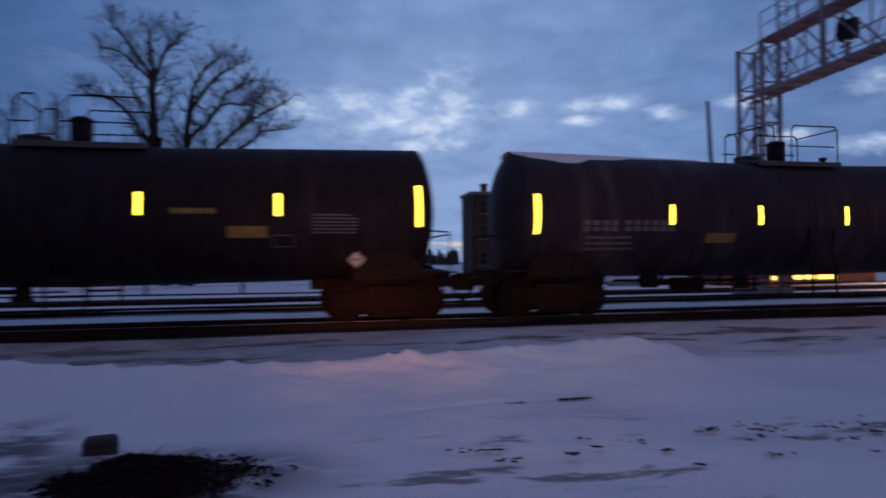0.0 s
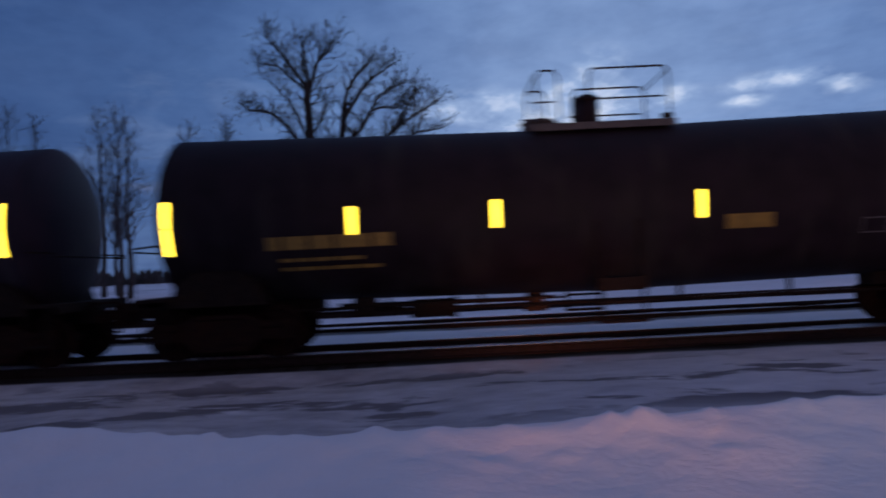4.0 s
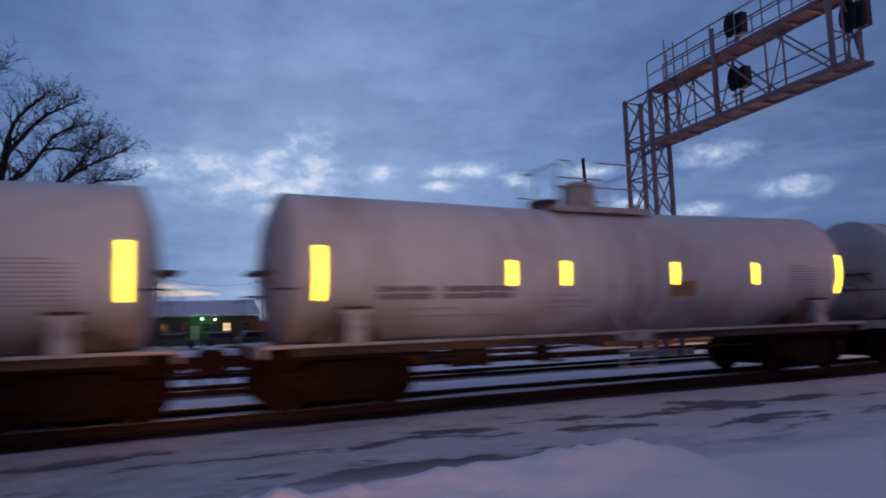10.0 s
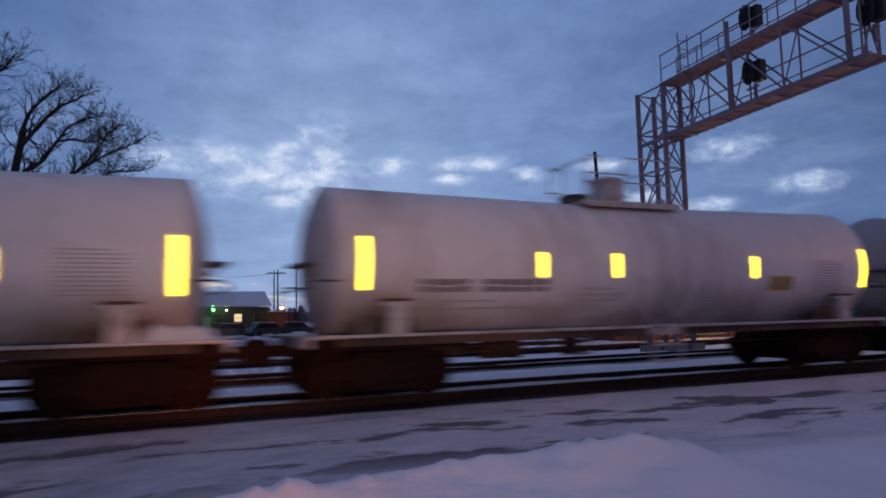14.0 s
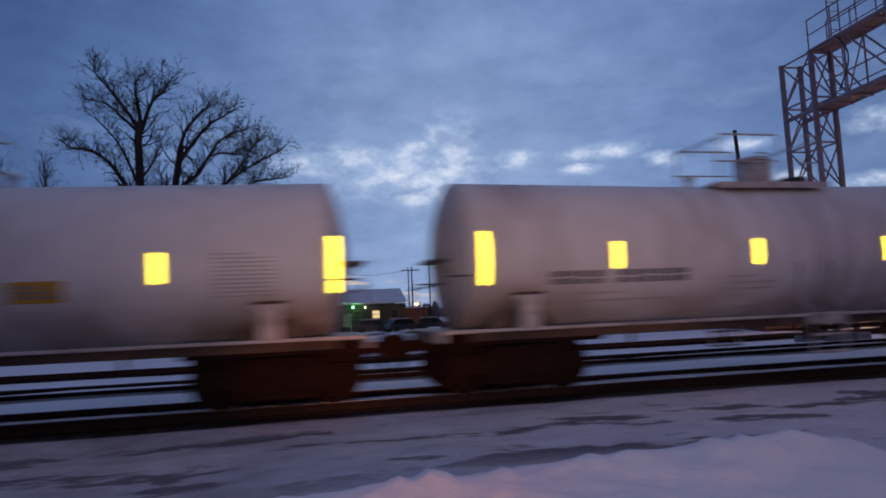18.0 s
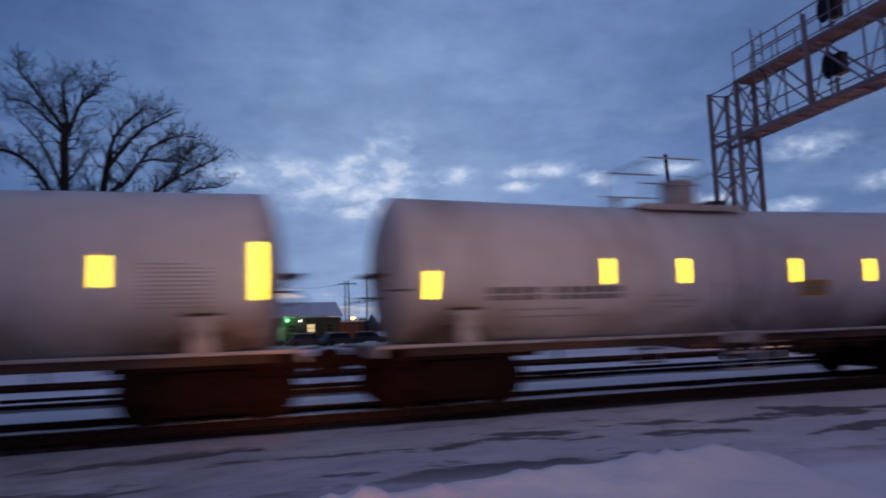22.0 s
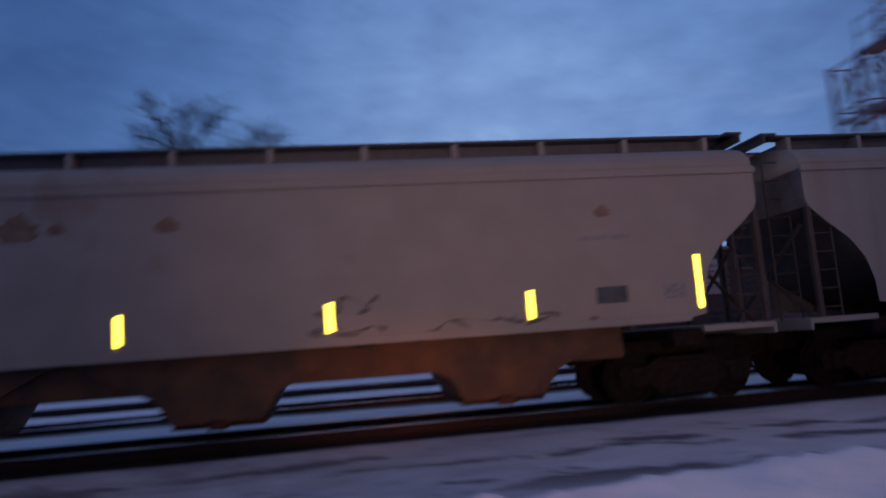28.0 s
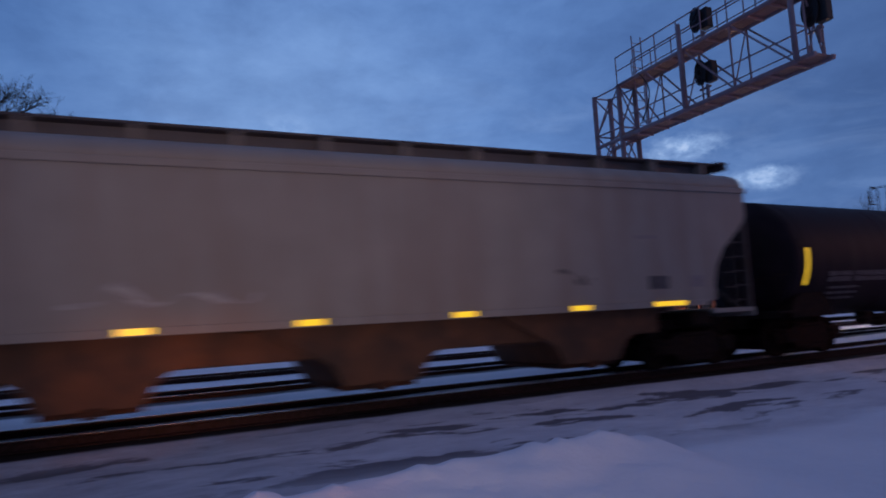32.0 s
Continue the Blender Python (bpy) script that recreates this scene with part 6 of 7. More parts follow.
# ---------------------------------------------------------------- trees
def grow(kit, rng, p, d, length, r, depth, spread, up, sides=6, kink=0.20):
    """One limb with its side shoots; kit collects the wood."""
    steps = max(2, int(length / (0.55 if depth > 1 else 0.35)))
    seg = length / steps
    pts = [p.copy()]
    dirs = [d.copy()]
    for i in range(steps):
        d = (d + Vector((rng.gauss(0, kink), rng.gauss(0, kink), rng.gauss(0, kink) + up * 0.06))).normalized()
        p = p + d * seg
        pts.append(p.copy())
        dirs.append(d.copy())
    n = sides if r > 0.05 else (4 if r > 0.018 else 3)
    end = max(0.007, r * (0.45 if depth else 0.30))
    rows = []
    for i, (q, e) in enumerate(zip(pts, dirs)):
        rr = r + (end - r) * i / steps
        u = e.cross(Vector((0.31, 0.52, 0.79))).normalized()
        w = e.cross(u)
        rows.append([q + (u * math.cos(2 * math.pi * j / n) + w * math.sin(2 * math.pi * j / n)) * rr for j in range(n)])
    kit.rings(rows, caps=False, smooth=n > 3)
    if depth <= 0:
        return
    shoots = rng.randint(2, 4) if depth > 1 else rng.randint(3, 5)
    for i in range(shoots):
        q = rng.uniform(0.32, 1.0) if i else 1.0
        at = min(steps, max(1, round(q * steps)))
        a = radians(rng.uniform(22, 58)) * spread
        axis = dirs[at].orthogonal().normalized()
        axis.rotate(Matrix.Rotation(rng.uniform(0, 6.28), 3, dirs[at]))
        nd = dirs[at].copy()
        nd.rotate(Matrix.Rotation(a, 3, axis))
        rr = max(0.011, (r + (end - r) * at / steps) * rng.uniform(0.5, 0.75))
        grow(kit, rng, pts[at], nd, length * rng.uniform(0.46, 0.74), rr, depth - 1, spread, up, sides, kink * 1.05)


def bent_limb(kit, rng, pts, r0, r1):
    """A stem through given points, with limbs along its upper part."""
    P = [Vector(p) for p in pts]
    fine = []
    for i in range(len(P) - 1):
        a, b, c, e = P[max(0, i - 1)], P[i], P[i + 1], P[min(len(P) - 1, i + 2)]
        for j in range(5):
            t = j / 5
            fine.append(0.5 * ((2 * b) + (c - a) * t + (2 * a - 5 * b + 4 * c - e) * t * t + (3 * b - a - 3 * c + e) * t ** 3))
    fine.append(P[-1])
    rows, n = [], 10
    dirs = []
    for i, q in enumerate(fine):
        e = (fine[min(len(fine) - 1, i + 1)] - fine[max(0, i - 1)]).normalized()
        u = e.cross(Vector((0.31, 0.92, 0.2))).normalized()
        w = e.cross(u)
        rr = r0 + (r1 - r0) * (i / (len(fine) - 1)) ** 0.8
        rows.append([q + (u * math.cos(2 * math.pi * j / n) + w * math.sin(2 * math.pi * j / n)) * rr * (1 + 0.06 * math.sin(j * 2 + i)) for j in range(n)])
        dirs.append((q, e, rr))
    kit.rings(rows, caps=False)
    return dirs


def big_tree():
    t = thing("tree", "large bare deciduous tree with three dark stems", "tree", m=pose(-9.6, 50, -0.25))
    rng = random.Random(11)
    stems = (
        (((-1.4, -0.2), (-1.5, 2.1), (-1.6, 4.8), (-1.8, 7.0), (-2.1, 9.6), (-2.2, 12.2), (-2.3, 14.4), (-2.2, 16.0)), 0.40, 0.24),
        (((-0.2, -0.2), (-0.2, 2.1), (-0.2, 4.7), (-0.1, 7.4), (0.0, 10.0), (0.1, 11.8), (0.5, 14.4)), 0.38, 0.21),
        (((0.5, -0.2), (0.4, 2.1), (0.4, 3.8), (0.5, 6.0), (1.1, 7.3), (2.0, 8.2), (2.9, 9.5)), 0.28, 0.14),
    )
    boughs = (
        (((-2.2, 16.0), (-1.5, 18.0), (-0.6, 18.9), (0.1, 19.8)), 0.17), (((-2.2, 16.0), (-2.4, 17.5), (-2.8, 19.3), (-2.6, 20.4)), 0.17), (((-2.2, 15.8), (-3.5, 17.8), (-4.7, 19.4), (-5.3, 20.1)), 0.15),
        (((-2.2, 15.4), (-2.8, 16.2), (-3.9, 17.3), (-4.9, 18.2), (-6.4, 18.6)), 0.14), (((-2.1, 8.7), (-2.5, 10.5), (-3.3, 11.8), (-4.4, 13.4), (-5.6, 14.3), (-6.9, 14.5), (-7.7, 15.1)), 0.22),
        (((-2.3, 12.2), (-1.6, 13.3), (-0.9, 14.9)), 0.12), (((-1.8, 7.0), (-2.7, 9.4), (-3.4, 9.8), (-4.0, 9.2)), 0.13), (((-1.6, 7.2), (-1.1, 8.3), (-0.6, 9.1), (-0.4, 10.5)), 0.14),
        (((-2.2, 11.0), (-3.0, 13.2), (-4.0, 15.2), (-5.4, 16.8)), 0.13),
        (((0.5, 14.4), (1.0, 16.2), (2.2, 17.8), (2.6, 18.3)), 0.16), (((0.1, 10.4), (0.7, 11.7), (1.8, 12.6), (2.7, 14.2), (3.6, 15.5), (5.4, 16.3)), 0.21), (((0.5, 13.6), (1.3, 14.9), (2.4, 16.6), (3.7, 17.6), (4.3, 18.2)), 0.18),
        (((0.3, 7.8), (0.7, 9.6), (2.0, 10.2), (3.3, 11.5), (4.0, 12.2), (4.7, 12.8), (5.6, 13.5), (6.9, 14.2), (7.8, 14.8)), 0.20), (((2.9, 9.5), (3.9, 10.3), (4.9, 10.9), (5.7, 11.7), (6.4, 12.1), (8.2, 12.3)), 0.15),
        (((2.7, 14.0), (3.6, 14.3), (4.6, 14.2), (5.6, 14.6)), 0.10), (((4.0, 12.0), (5.0, 13.4), (5.6, 14.6), (6.2, 15.4)), 0.09), (((0.2, 9.0), (-0.5, 11.0), (-0.9, 12.6)), 0.10),
        (((-1.7, 5.6), (-2.6, 7.0), (-3.6, 7.5)), 0.09), (((0.4, 4.6), (1.5, 5.8), (2.7, 6.3)), 0.10), (((-0.2, 6.0), (-0.9, 7.6), (-1.1, 9.4)), 0.09), (((0.2, 8.2), (1.2, 9.0), (2.3, 9.0)), 0.09), (((-1.9, 8.0), (-3.0, 8.6), (-4.1, 10.2)), 0.09),
    )
    crown = Kit()
    deep = [0.0, 0.4, -0.3]
    for (pts, r0, r1), y in zip(stems, deep):
        k = Kit()
        d = bent_limb(k, rng, [(x, y + rng.uniform(-0.15, 0.15), z) for x, z in pts], r0, r1)
        part("trunk", k, BARK, t)
        for i in range(int(len(d) * 0.26), len(d)):
            q, e, rr = d[i]
            for rep in range(2):
                if rng.random() < 0.55:
                    out = Vector((rng.uniform(-1, 1), rng.uniform(-1, 1), rng.uniform(-0.35, 0.5))).normalized()
                    grow(crown, rng, q, (e * 0.3 + out).normalized(), rng.uniform(0.9, 2.5), 0.06, 2, 1.0, 0.5)
    for pts, r in boughs:
        lean = rng.uniform(-0.55, 0.55)
        k = Kit()
        pts = [(0.93 * x - 0.05, z if z < 8 else 8 + 0.93 * (z - 8)) for x, z in pts]
        path = [(x, lean * j * 0.8 + rng.uniform(-0.1, 0.1), z) for j, (x, z) in enumerate(pts)]
        d = bent_limb(k, rng, path, r, 0.035)
        part("bough", k, BARK, t)
        for i in range(3, len(d)):
            q, e, rr = d[i]
            frac = i / len(d)
            for rep in range(3 if frac > 0.35 else 2):
                if rng.random() < 0.15:
                    continue
                out = Vector((rng.uniform(-1, 1), rng.uniform(-1, 1), rng.uniform(-0.15, 0.8))).normalized()
                grow(crown, rng, q, (e * 0.75 + out).normalized(), rng.uniform(0.7, 1.6) * (1.15 - 0.4 * frac), max(0.026, rr * 0.42), 2, 1.0, 0.9)
    part("crown", crown, BARK, t, "fine bare twigs")
    return t


big_tree()


def small_tree(seed, h):
    t = thing("tree", "distant slender bare tree", "tree", "distant trees")
    rng = random.Random(seed)
    k = Kit()
    d = bent_limb(k, rng, [(0, 0, -0.2), (0.2, 0, h * 0.25), (-0.1, 0.1, h * 0.5), (0.2, 0, h * 0.75), (0.1, 0, h)], h * 0.017, 0.03)
    part("trunk", k, FAR_BARK, t)
    c = Kit()
    for i in range(6, len(d)):
        q, e, rr = d[i]
        for rep in range(3):
            out = Vector((rng.uniform(-1, 1), rng.uniform(-1, 1), rng.uniform(0.2, 1.0))).normalized()
            grow(c, rng, q, (e * 0.7 + out).normalized(), h * rng.uniform(0.12, 0.26) * (1.25 - i / len(d)), max(0.03, rr * 0.4), 2, 1.0, 1.2, 4)
    part("crown", c, FAR_BARK, t)
    return t


kinds = [small_tree(21, 17.0), small_tree(22, 13.0)]
spots = [(-37, 70, 1.12), (-26, 72, 1.36), (-46, 66, 1.10), (-53, 64, 1.30), (-31.5, 76, 1.08), (-22.5, 78, 1.15), (-60, 70, 1.2), (-41, 74, 1.5), (-34, 66, 1.0), (-49, 75, 1.5), (-28.5, 80, 1.12), (-56, 74, 1.25), (-43.5, 82, 1.05), (-24.5, 84, 0.85), (-64, 66, 1.1), (-31, 88, 0.95), (68, 38, 0.72), (73, 40, 0.8), (63.5, 41, 0.62), (78, 36, 0.75)]
for i, (x, y, s) in enumerate(spots):
    src = kinds[i % 2]
    m = pose(x, y, -0.3, 0, 0, 47 * i) @ Matrix.Diagonal((s, s, s, 1))
    if i < 2:
        src.matrix_basis = m
    else:
        c = copy_thing(src, pose(x, y, -0.3, 0, 0, 47 * i))
        c.scale = (s, s, s)

# ---------------------------------------------------------------- places across the tracks
def window(b, x, y, z, w, h, pane, name="window"):
    """A window in a wall that faces the tracks (wall face at y)."""
    fr = Kit()
    for dx in (-w / 2, w / 2):
        fr.box((x + dx, y - 0.03, z), (0.08, 0.12, h + 0.08), 0.01)
    for dz in (-h / 2, 0, h / 2):
        fr.box((x, y - 0.03, z + dz), (w, 0.10, 0.07), 0.01)
    o = part(name, fr, WINDOW_FRAME, b)
    part("pane", Kit().box((x, y + 0.01, z), (w - 0.04, 0.03, h - 0.04)), pane, o)
    part("sill", Kit().box((x, y - 0.08, z - h / 2 - 0.07), (w + 0.25, 0.22, 0.09), 0.01), CONCRETE, o)


SIGN_PALE = material("weathered_white_sign", (0.42, 0.38, 0.38), 0.8, vary=0.2, scale=2, grime=(0.2, 0.15, 0.14), grime_at=0.58, grime_scale=1.2)
SIGN_RED = material("faded_red_sign", (0.34, 0.16, 0.13), 0.8, vary=0.2, scale=2, grime=(0.2, 0.12, 0.10), grime_at=0.58, grime_scale=1.2)
SIGN_ORANGE = material("faded_orange_sign", (0.42, 0.19, 0.09), 0.8, vary=0.2, scale=2, grime=(0.2, 0.12, 0.08), grime_at=0.58, grime_scale=1.2)
LIT_PALE = material("lit_pale_window", (1.0, 0.84, 0.72), 0.5, vary=0.15, scale=3, glow=0.9)


def factory():
    b = thing("factory", "three-storey sooty brick factory with roof stacks and weathered painted signs", "factory")
    x0, x1, y0, y1, h = 14.9, 39.0, 60.0, 64.5, 7.9
    part("wall", Kit().box((0.5 * (x0 + x1), 0.5 * (y0 + y1), h / 2 - 0.3), (x1 - x0, y1 - y0, h + 0.6), 0.04), DARK_BRICK, b)
    part("parapet", Kit().box((0.5 * (x0 + x1), y0 - 0.05, h + 0.05), (x1 - x0 + 0.3, 0.4, 0.3), 0.03).box((x0, 0.5 * (y0 + y1), h + 0.05), (0.4, y1 - y0, 0.3), 0.03), CONCRETE, b)
    part("roof", Kit().box((0.5 * (x0 + x1), 0.5 * (y0 + y1), h - 0.02), (x1 - x0 - 0.4, y1 - y0 - 0.4, 0.1)), SNOW_CAP, b)
    for x, w, hh in ((16.4, 0.55, 1.0), (18.4, 0.4, 0.7), (20.1, 0.9, 0.85), (22.1, 1.2, 0.55), (23.4, 0.7, 0.75), (25.4, 0.6, 1.1), (28.0, 0.5, 1.3), (30.4, 0.8, 0.5), (33.4, 0.75, 1.25), (36.5, 0.5, 0.9)):
        part("roof_stack", Kit().box((x, y0 + 1.2, h + hh / 2), (w, w, hh + 0.1), 0.03).box((x, y0 + 1.2, h + hh), (w + 0.16, w + 0.16, 0.14), 0.02), DARK_BRICK, b)
    # a row of painted signs, each in an upper and a lower board
    rng = random.Random(5)
    for xa, xb, high, low in ((20.6, 23.75, SIGN_PALE, SIGN_PALE), (25.7, 29.6, SIGN_RED, SIGN_ORANGE), (29.72, 33.5, SIGN_PALE, SIGN_PALE)):
        for za, zb, mat in ((5.3, 6.95, high), (3.7, 5.22, low)):
            sign = part("painted_sign", Kit().box((0.5 * (xa + xb), y0 - 0.03, 0.5 * (za + zb)), (xb - xa, 0.05, zb - za), 0.01), mat, b, "weathered painted sign board")
            k = Kit()
            for zm, zh in (((0.62, 0.30), (0.30, 0.12)) if za > 5 else ((0.70, 0.12), (0.42, 0.10))):
                x = xa + 0.35
                while x < xb - 0.8:
                    w = rng.uniform(0.25, 0.7)
                    k.box((x + w / 2, y0 - 0.065, za + zm * (zb - za)), (w, 0.02, zh))
                    x += w + 0.18
            part("sign_bars", k, BRICK_RED, sign)
    disc = Kit()
    disc.rod((31.4, y0 - 0.06, 6.05), (31.4, y0 - 0.09, 6.05), 0.62, n=24)
    part("sign_badge", disc, BRICK_RED, b, "faded dark red disc on the sign")
    for z in (1.6, 4.2, 6.6):
        for i in range(15):
            x = x0 + 1.1 + i * 1.5
            if 20.0 < x < 34.1 and z > 3.5 or (z < 2 and i % 3 == 1):
                continue
            window(b, x, y0 - 0.01, z, 0.85, 1.25, LIT_PALE if i == 10 and z < 2 else GLASS_DARK)


factory()


def shop():
    b = thing("shop", "low brick shop with lit yellow windows", "shop")
    x0, x1, y0, y1, h = 22.9, 33.5, 32.0, 35.4, 4.1
    part("wall", Kit().box((0.5 * (x0 + x1), 0.5 * (y0 + y1), h / 2 - 0.3), (x1 - x0, y1 - y0, h + 0.6), 0.03), BRICK_RED, b)
    part("roof", Kit().box((0.5 * (x0 + x1), 0.5 * (y0 + y1), h + 0.12), (x1 - x0 + 0.3, y1 - y0 + 0.3, 0.22), 0.03), SNOW_CAP, b)
    part("fascia", Kit().box((28.2, y0 - 0.10, 3.3), (10.2, 0.16, 0.6), 0.02), SIGN_PALE, b)
    for x, w in ((26.4, 0.5), (28.0, 0.72), (28.8, 0.8), (29.95, 1.35)):
        window(b, x, y0 - 0.01, 0.46, w, 0.80, LIT_YELLOW)
    for x in (31.4, 32.6):
        window(b, x, y0 - 0.01, 1.8, 0.8, 1.3, GLASS_DARK)
    d = part("door", Kit().box((25.0, y0 - 0.03, 0.8), (0.95, 0.06, 2.1), 0.01), DARK_BRICK, b)
    part("handle", Kit().rod((24.65, y0 - 0.1, 0.7), (24.65, y0 - 0.1, 1.0), 0.02, n=6), GALV, d)
    part("awning", Kit().prism([(25.8, 2.45), (31.0, 2.45), (31.0, 2.55), (25.8, 2.55)], y0 - 1.3, y0 - 0.02), LIT_YELLOW_TRIM, b, "yellow awning board")


LIT_YELLOW_TRIM = material("yellow_awning", (0.62, 0.40, 0.06), 0.6, vary=0.15, scale=3)
shop()


def long_shed():
    b = thing("warehouse", "long dark warehouse with a snow-covered roof and small lamps", "warehouse")
    x0, x1, y0, y1 = -9.5, 10.3, 80.0, 92.0
    part("wall", Kit().box((0.5 * (x0 + x1), 0.5 * (y0 + y1), 1.25), (x1 - x0, y1 - y0, 3.3), 0.02), SIDING, b)
    ridge = [(y0 - 0.5, 2.95), (y0 - 0.5, 3.10), (0.5 * (y0 + y1), 4.9), (y1 + 0.5, 3.10), (y1 + 0.5, 2.95), (0.5 * (y0 + y1), 4.7)]
    part("roof", Kit().rings([[(x, y, z) for y, z in ridge] for x in (x0 - 0.3, x1 + 0.3)][::-1], smooth=False), SNOW_CAP, b, "snow-covered gable roof")
    for i in range(9):
        window(b, x0 + 1.4 + i * 2.15, y0 - 0.01, 1.7, 0.9, 0.9, LIT_WARM if i in (7,) else GLASS_DARK)
    part("door", Kit().box((3.6, y0 - 0.04, 0.85), (1.0, 0.06, 2.1), 0.01), GALV, b)
    part("green_lamp", Kit().rod((4.3, y0 - 0.35, 2.72), (4.3, y0 - 0.35, 2.5), 0.16, 0.10, n=12), LAMP_GREEN, b, "glowing green wall lamp")
    part("lamp_arm", Kit().rod((4.3, y0, 2.75), (4.3, y0 - 0.4, 2.75), 0.03, n=6), GALV, b)
    part("yellow_lamp", Kit().rod((5.7, y0 - 0.3, 2.62), (5.7, y0 - 0.3, 2.45), 0.10, 0.07, n=12), LAMP_WHITE, b)
    part("annex", Kit().box((11.8, 84, 1.0), (2.8, 6, 2.6), 0.02), BRICK_RED, b)
    part("annex_roof", Kit().box((11.8, 84, 2.36), (3.1, 6.3, 0.14), 0.02), SNOW_CAP, b)


long_shed()


def low_house():
    b = thing("house", "low reddish house lit by a lamp, beyond the tree", "house")
    part("wall", Kit().box((-19.0, 74.0, 0.75), (11.0, 7.0, 2.2), 0.02), BRICK_RED, b)
    part("roof", Kit().prism([(-24.9, 1.8), (-13.1, 1.8), (-14.0, 2.5), (-24.0, 2.5)], 70.2, 77.8), SNOW_CAP, b)
    for x in (-22.5, -20.0, -17.2, -15.2):
        window(b, x, 70.49, 0.9, 0.9, 0.9, LIT_WARM if x == -17.2 else GLASS_DARK)


low_house()


def street_lamp(x, y, h, arm, glass, words):
    t = thing("street_lamp", words, "street lamp", "street lamps", m=pose(x, y, -0.3))
    part("pole", Kit().rod((0, 0, 0), (0, 0, h + 0.2), 0.10, 0.06, n=10), POLE_WOOD, t)
    part("arm", Kit().pipe([(0, 0, h - 0.2), (arm * 0.5, 0, h + 0.25), (arm, 0, h + 0.3)], 0.035, 6), GALV, t)
    part("lamp_head", Kit().box((arm, 0, h + 0.34), (0.55, 0.24, 0.12), 0.03), GALV, t)
    part("lamp_glass", Kit().rod((arm, 0, h + 0.28), (arm, 0, h + 0.06), 0.27, 0.15, n=14), glass, t, "glowing lamp glass")


street_lamp(51.3, 30.2, 8.2, -1.0, LAMP_ORANGE, "orange sodium street lamp across the tracks")
street_lamp(12.4, 78.8, 2.8, -0.8, LAMP_ORANGE, "orange lamp on a low yard post")
street_lamp(-20.9, 67.0, 3.4, 0.7, LAMP_WHITE, "pale lamp on a post in the lot")


def utility_pole(x, y, h, r, lean=0.0, arms=1, words="dark wooden utility pole"):
    t = thing("utility_pole", words, "utility pole", "utility poles", m=pose(x, y, -0.3))
    part("pole", Kit().rod((0, 0, 0), (lean, 0, h), r, r * 0.62, n=10), POLE_WOOD, t)
    for i in range(arms):
        z = h - 0.5 - 0.9 * i
        a = part("crossarm", Kit().box((lean * z / h, 0, z), (2.2, 0.1, 0.12), 0.01), POLE_WOOD, t)
        for dx in (-1.0, -0.5, 0.5, 1.0):
            part("insulator", Kit().rod((dx + lean, 0, z + 0.05), (dx + lean, 0, z + 0.22), 0.04, n=8), GALV, a)


utility_pole(24.9, 35.2, 11.65, 0.17, -0.55, 0, "tall dark leaning pole beyond the tracks")
utility_pole(-3.3, 70.0, 8.6, 0.13, 0.0, 1)
utility_pole(-0.6, 92.0, 8.9, 0.13, 0.1, 1)
utility_pole(13.6, 96.0, 8.6, 0.13, 0.0, 1)
utility_pole(15.0, 110.0, 9.5, 0.13, 0.0, 1)
utility_pole(16.8, 100.0, 10.0, 0.13, 0.0, 0)


def wire(a, b, sag):
    k = Kit()
    pts = [(a[0] + (b[0] - a[0]) * i / 16, a[1] + (b[1] - a[1]) * i / 16, a[2] + (b[2] - a[2]) * i / 16 - sag * math.sin(math.pi * i / 16)) for i in range(17)]
    k.pipe(pts, 0.03, 4)
    solid("overhead_wire", k, SIGNAL_BLACK, "dark overhead wire slung between poles", "wire", "wires")


wire((-3.3, 70, 7.9), (-0.6, 92, 8.2), 0.5)
wire((-0.6, 92, 8.2), (13.6, 96, 7.9), 0.9)
wire((13.6, 96, 7.9), (15.0, 110, 8.8), 0.3)


def parked_car():
    c = thing("parked_car", "dark parked car in the snowy lot", "car", "parked cars")
    low = [(-2.1, 0.35), (2.1, 0.35), (2.15, 0.72), (1.2, 0.86), (-2.0, 0.92), (-2.15, 0.6)]
    part("body", Kit().prism(low, -0.86, 0.86), CAR_PAINT, c)
    part("cabin", Kit().prism([(-1.75, 0.88), (1.0, 0.86), (0.45, 1.38), (-1.3, 1.42)], -0.74, 0.74), GLASS_DARK, c)
    part("roof", Kit().box((-0.45, 0, 1.42), (1.8, 1.4, 0.07), 0.02), SNOW_CAP, c, "snow on the roof")
    for x in (-1.35, 1.35):
        for y in (-0.80, 0.80):
            part("wheel", Kit().rod((x, y - 0.1, 0.33), (x, y + 0.1, 0.33), 0.33, n=16), SIGNAL_BLACK, c)
    return c


first = parked_car()
for i, (x, y, a) in enumerate(((-2.5, 74, 8), (1.6, 73.5, -6), (6.2, 74.5, 4), (9.2, 72, 20), (-6.4, 73, -10), (12.8, 75, 0))):
    m = pose(x, y, -0.3, 0, 0, a)
    if i:
        copy_thing(first, m)
    else:
        first.matrix_basis = m

# far line of woods and roofs that closes the view
def far_woods():
    rng = random.Random(3)
    k = Kit()
    for i in range(900):
        x = rng.uniform(-420, 420)
        y = rng.uniform(330, 420)
        h = rng.uniform(3.5, 9.0)
        w = rng.uniform(2.0, 6.0)
        k.rod((x, y, -0.5), (x + rng.uniform(-1, 1), y, h * 0.6), w * 0.5, w * 0.42, n=5, caps=False)
        k.rod((x, y, h * 0.6), (x + rng.uniform(-1, 1), y, h), w * 0.42, 0.1, n=5, caps=False)
    solid("far_woods", k, FAR_BARK, "low dark line of distant bare woods", "woods", kind="stuff")


far_woods()

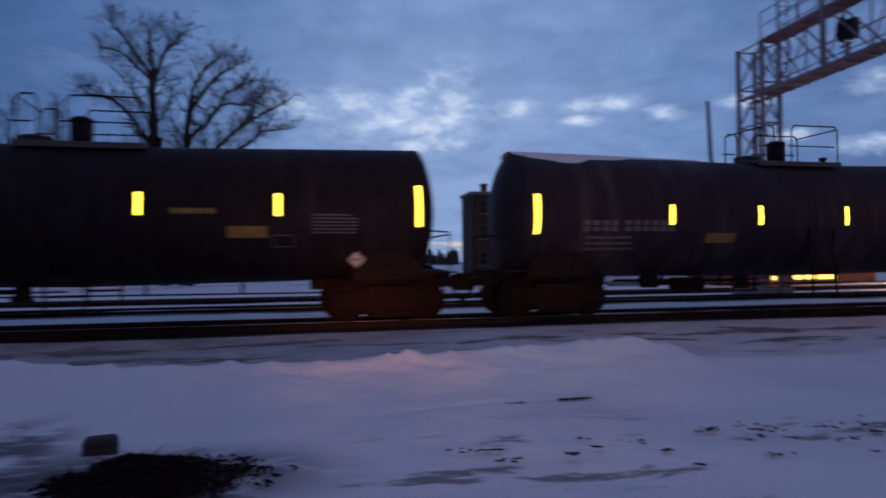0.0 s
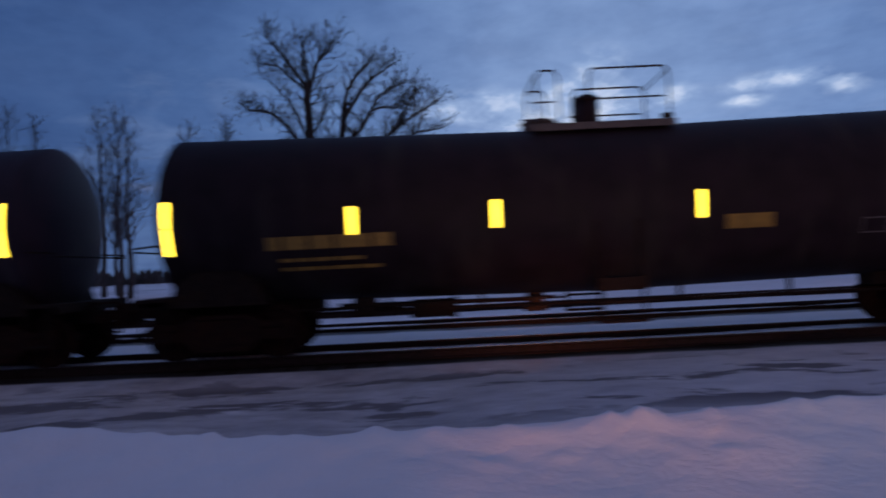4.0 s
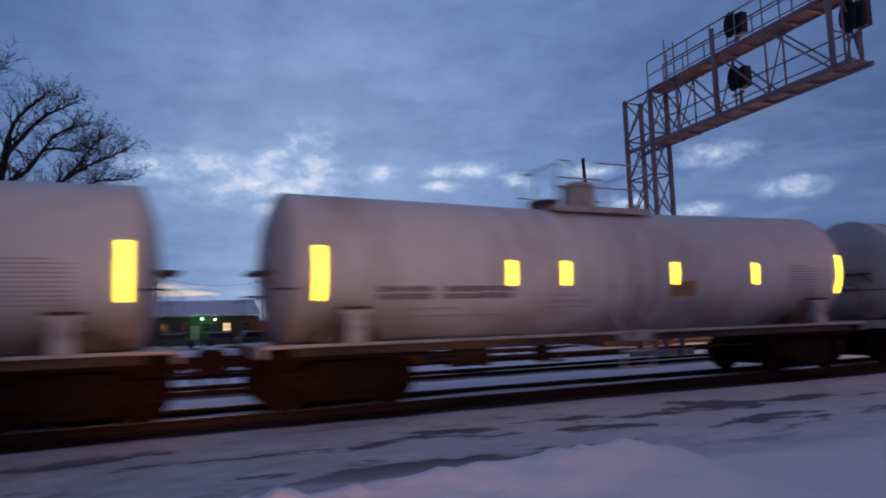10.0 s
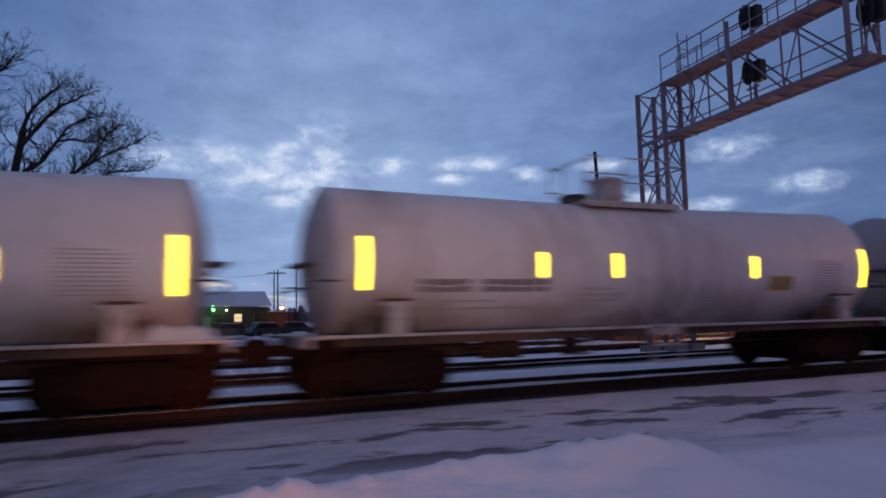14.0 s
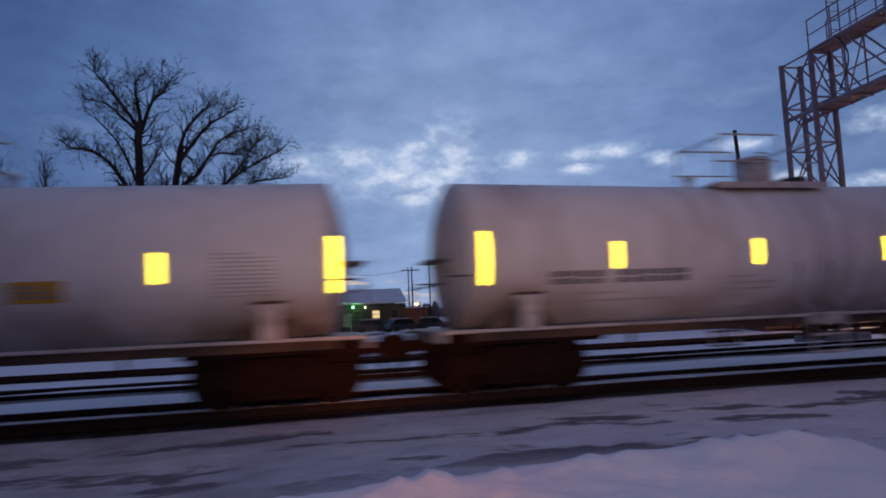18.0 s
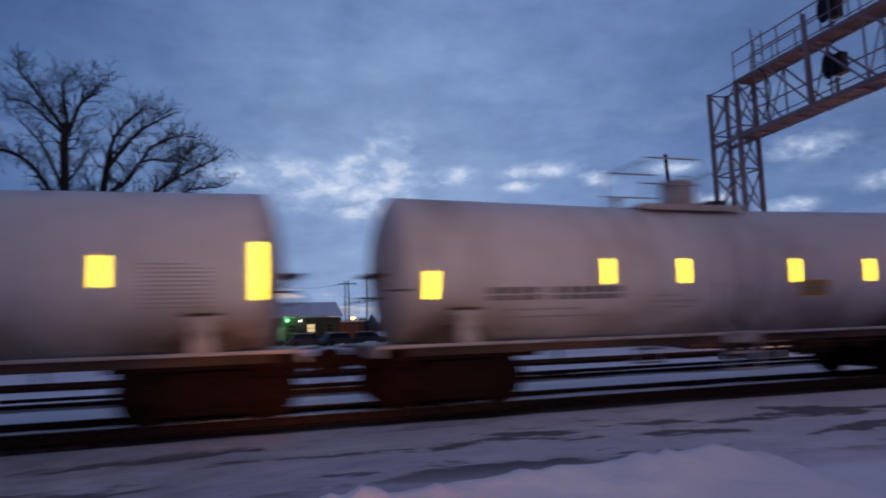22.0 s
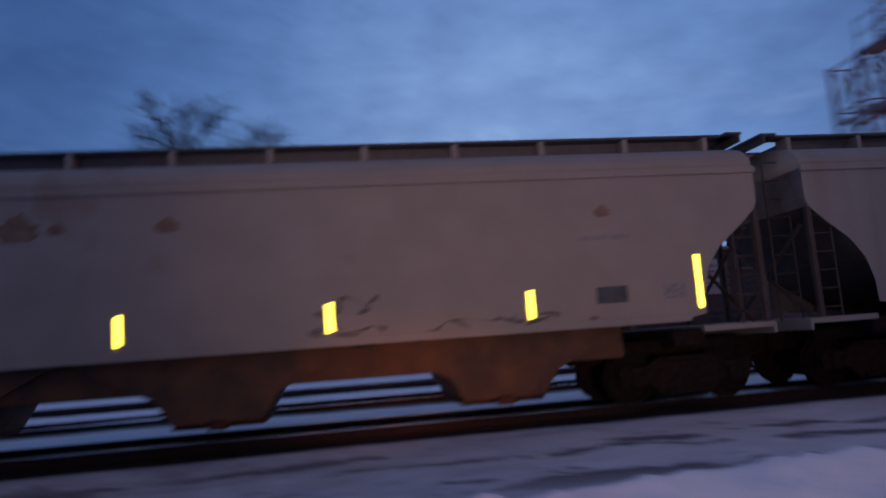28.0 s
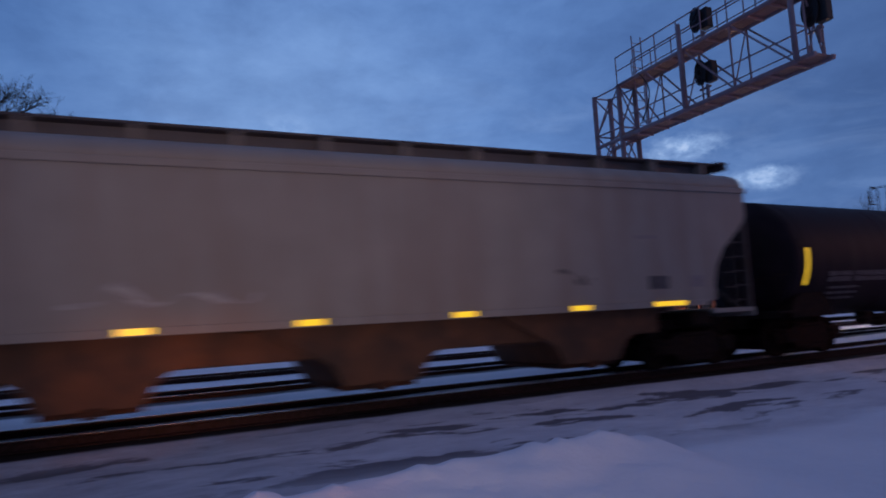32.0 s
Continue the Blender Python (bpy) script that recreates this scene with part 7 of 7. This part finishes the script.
# ---------------------------------------------------------------- beside the walker
def foreground():
    rng = random.Random(8)
    d = Kit()

    def leaf(x, y, z, s):
        turn = Euler((rng.uniform(-0.7, 0.7), rng.uniform(-0.7, 0.7), rng.uniform(0, 3.1))).to_matrix().to_4x4()
        d.box((x, y, z), (s * 1.6, s, 0.006), 0.0, turn)

    # the heap: lobes of leaves, thinning out to one side
    for cx, cy, w, h, n, high in ((-1.72, 1.62, 0.40, 0.46, 1100, 0.13), (-1.85, 2.05, 0.24, 0.22, 420, 0.08), (-1.40, 1.35, 0.36, 0.34, 700, 0.08), (-1.80, 1.15, 0.40, 0.34, 700, 0.08), (-1.20, 1.85, 0.36, 0.26, 160, 0.02), (-0.95, 1.55, 0.34, 0.34, 120, 0.02), (-2.15, 1.60, 0.26, 0.30, 320, 0.05), (-1.55, 2.0, 0.22, 0.18, 240, 0.06)):
        for i in range(n):
            a, r = rng.uniform(0, 6.28), rng.random() ** 0.6 * (1 + 0.25 * math.sin(i * 1.7))
            leaf(cx + w * r * math.cos(a), cy + h * r * math.sin(a), -0.275 + high * max(0, 1 - r) * rng.uniform(0.3, 1) + 0.015, rng.uniform(0.012, 0.034))
    # dirt thrown out along the wheel ruts
    for x0, y0, x1, y1, w, n in ((-3.0, 3.8, -2.75, 2.2, 0.10, 170), (-3.65, 4.1, -3.4, 3.5, 0.08, 70), (-2.7, 2.3, -3.0, 1.8, 0.16, 120), (1.72, 3.62, 1.95, 3.645, 0.008, 24), (2.38, 3.69, 2.80, 3.735, 0.010, 90)):
        for i in range(n):
            q = rng.random()
            leaf(x0 + (x1 - x0) * q + rng.gauss(0, w), y0 + (y1 - y0) * q + rng.gauss(0, w * 0.6), -0.279, rng.uniform(0.010, 0.028))
    for i in range(60):
        a = rng.uniform(0, 6.28)
        q = Vector((-1.7 + 0.5 * math.cos(a) * rng.random(), 1.8 + 0.45 * math.sin(a) * rng.random(), -0.25))
        d.rod(q, q + Vector((rng.uniform(-0.2, 0.2), rng.uniform(-0.2, 0.2), rng.uniform(0.02, 0.10))), 0.005, 0.002, n=4)
    solid("leaf_heap", d, DEBRIS, "heap of wet dead leaves and twigs on the snow", "leaf heap", kind="stuff")
    b = thing("kerb_block", "squat grey concrete block half sunk in snow", "concrete block", m=pose(-2.18, 2.45, -0.32, 0, 0, 12))
    part("block", Kit().box((0, 0, 0.08), (0.27, 0.22, 0.22), 0.03), DARK_CONCRETE, b)
    k = Kit()
    for i in range(28):
        cx, cy = rng.uniform(0.9, 4.9), 0
        cy = 2.05 - 0.28 * rng.random() * 5 * (0.35 + 0.65 * rng.random()) + 0.05 * (cx - 2.5)
        w, n = rng.uniform(0.02, 0.14), rng.randint(2, 12)
        for j in range(n):
            s = rng.uniform(0.008, 0.026)
            k.box((cx + rng.gauss(0, w), cy + rng.gauss(0, w * 0.45), -0.272), (s * rng.uniform(1.2, 3.4), s, s * 0.35), s * 0.1, Euler((0, 0, rng.uniform(-0.5, 0.9))).to_matrix().to_4x4())
    solid("gravel", k, DEBRIS, "scattered dark gravel and ice lumps on the snow", "gravel", kind="stuff")


foreground()


# ---------------------------------------------------------------- what moves
def motions():
    for car, x in CARS:
        walk(car, [(t, ALONG @ pose(x - travelled(t), 12.5, 0)) for t in [0.5 * q for q in range(65)]])
    for w, index, dx in WHEELS:
        x0 = CARS[index][1]
        rows, last = [], None
        for q in range(0, 32 * 15 + 1):
            t = q / 15
            near = abs(x0 - travelled(t)) < 34
            if near or q in (0, 480):
                rows.append((t, q))
        # the wheels roll while the car is near; far off they keep their turn
        keyed = []
        for t, q in rows:
            near = abs(x0 - travelled(t)) < 34
            if near:
                last = -math.degrees(travelled(t) / WHEEL_R)
            keyed.append((t, near, last))
        first_turn = next((a for t, n, a in keyed if a is not None), 0.0)
        walk(w, [(t, pose(dx, 0, WHEEL_R) @ Matrix.Rotation(radians(first_turn if a is None else a), 4, "Y")) for t, n, a in keyed])


motions()
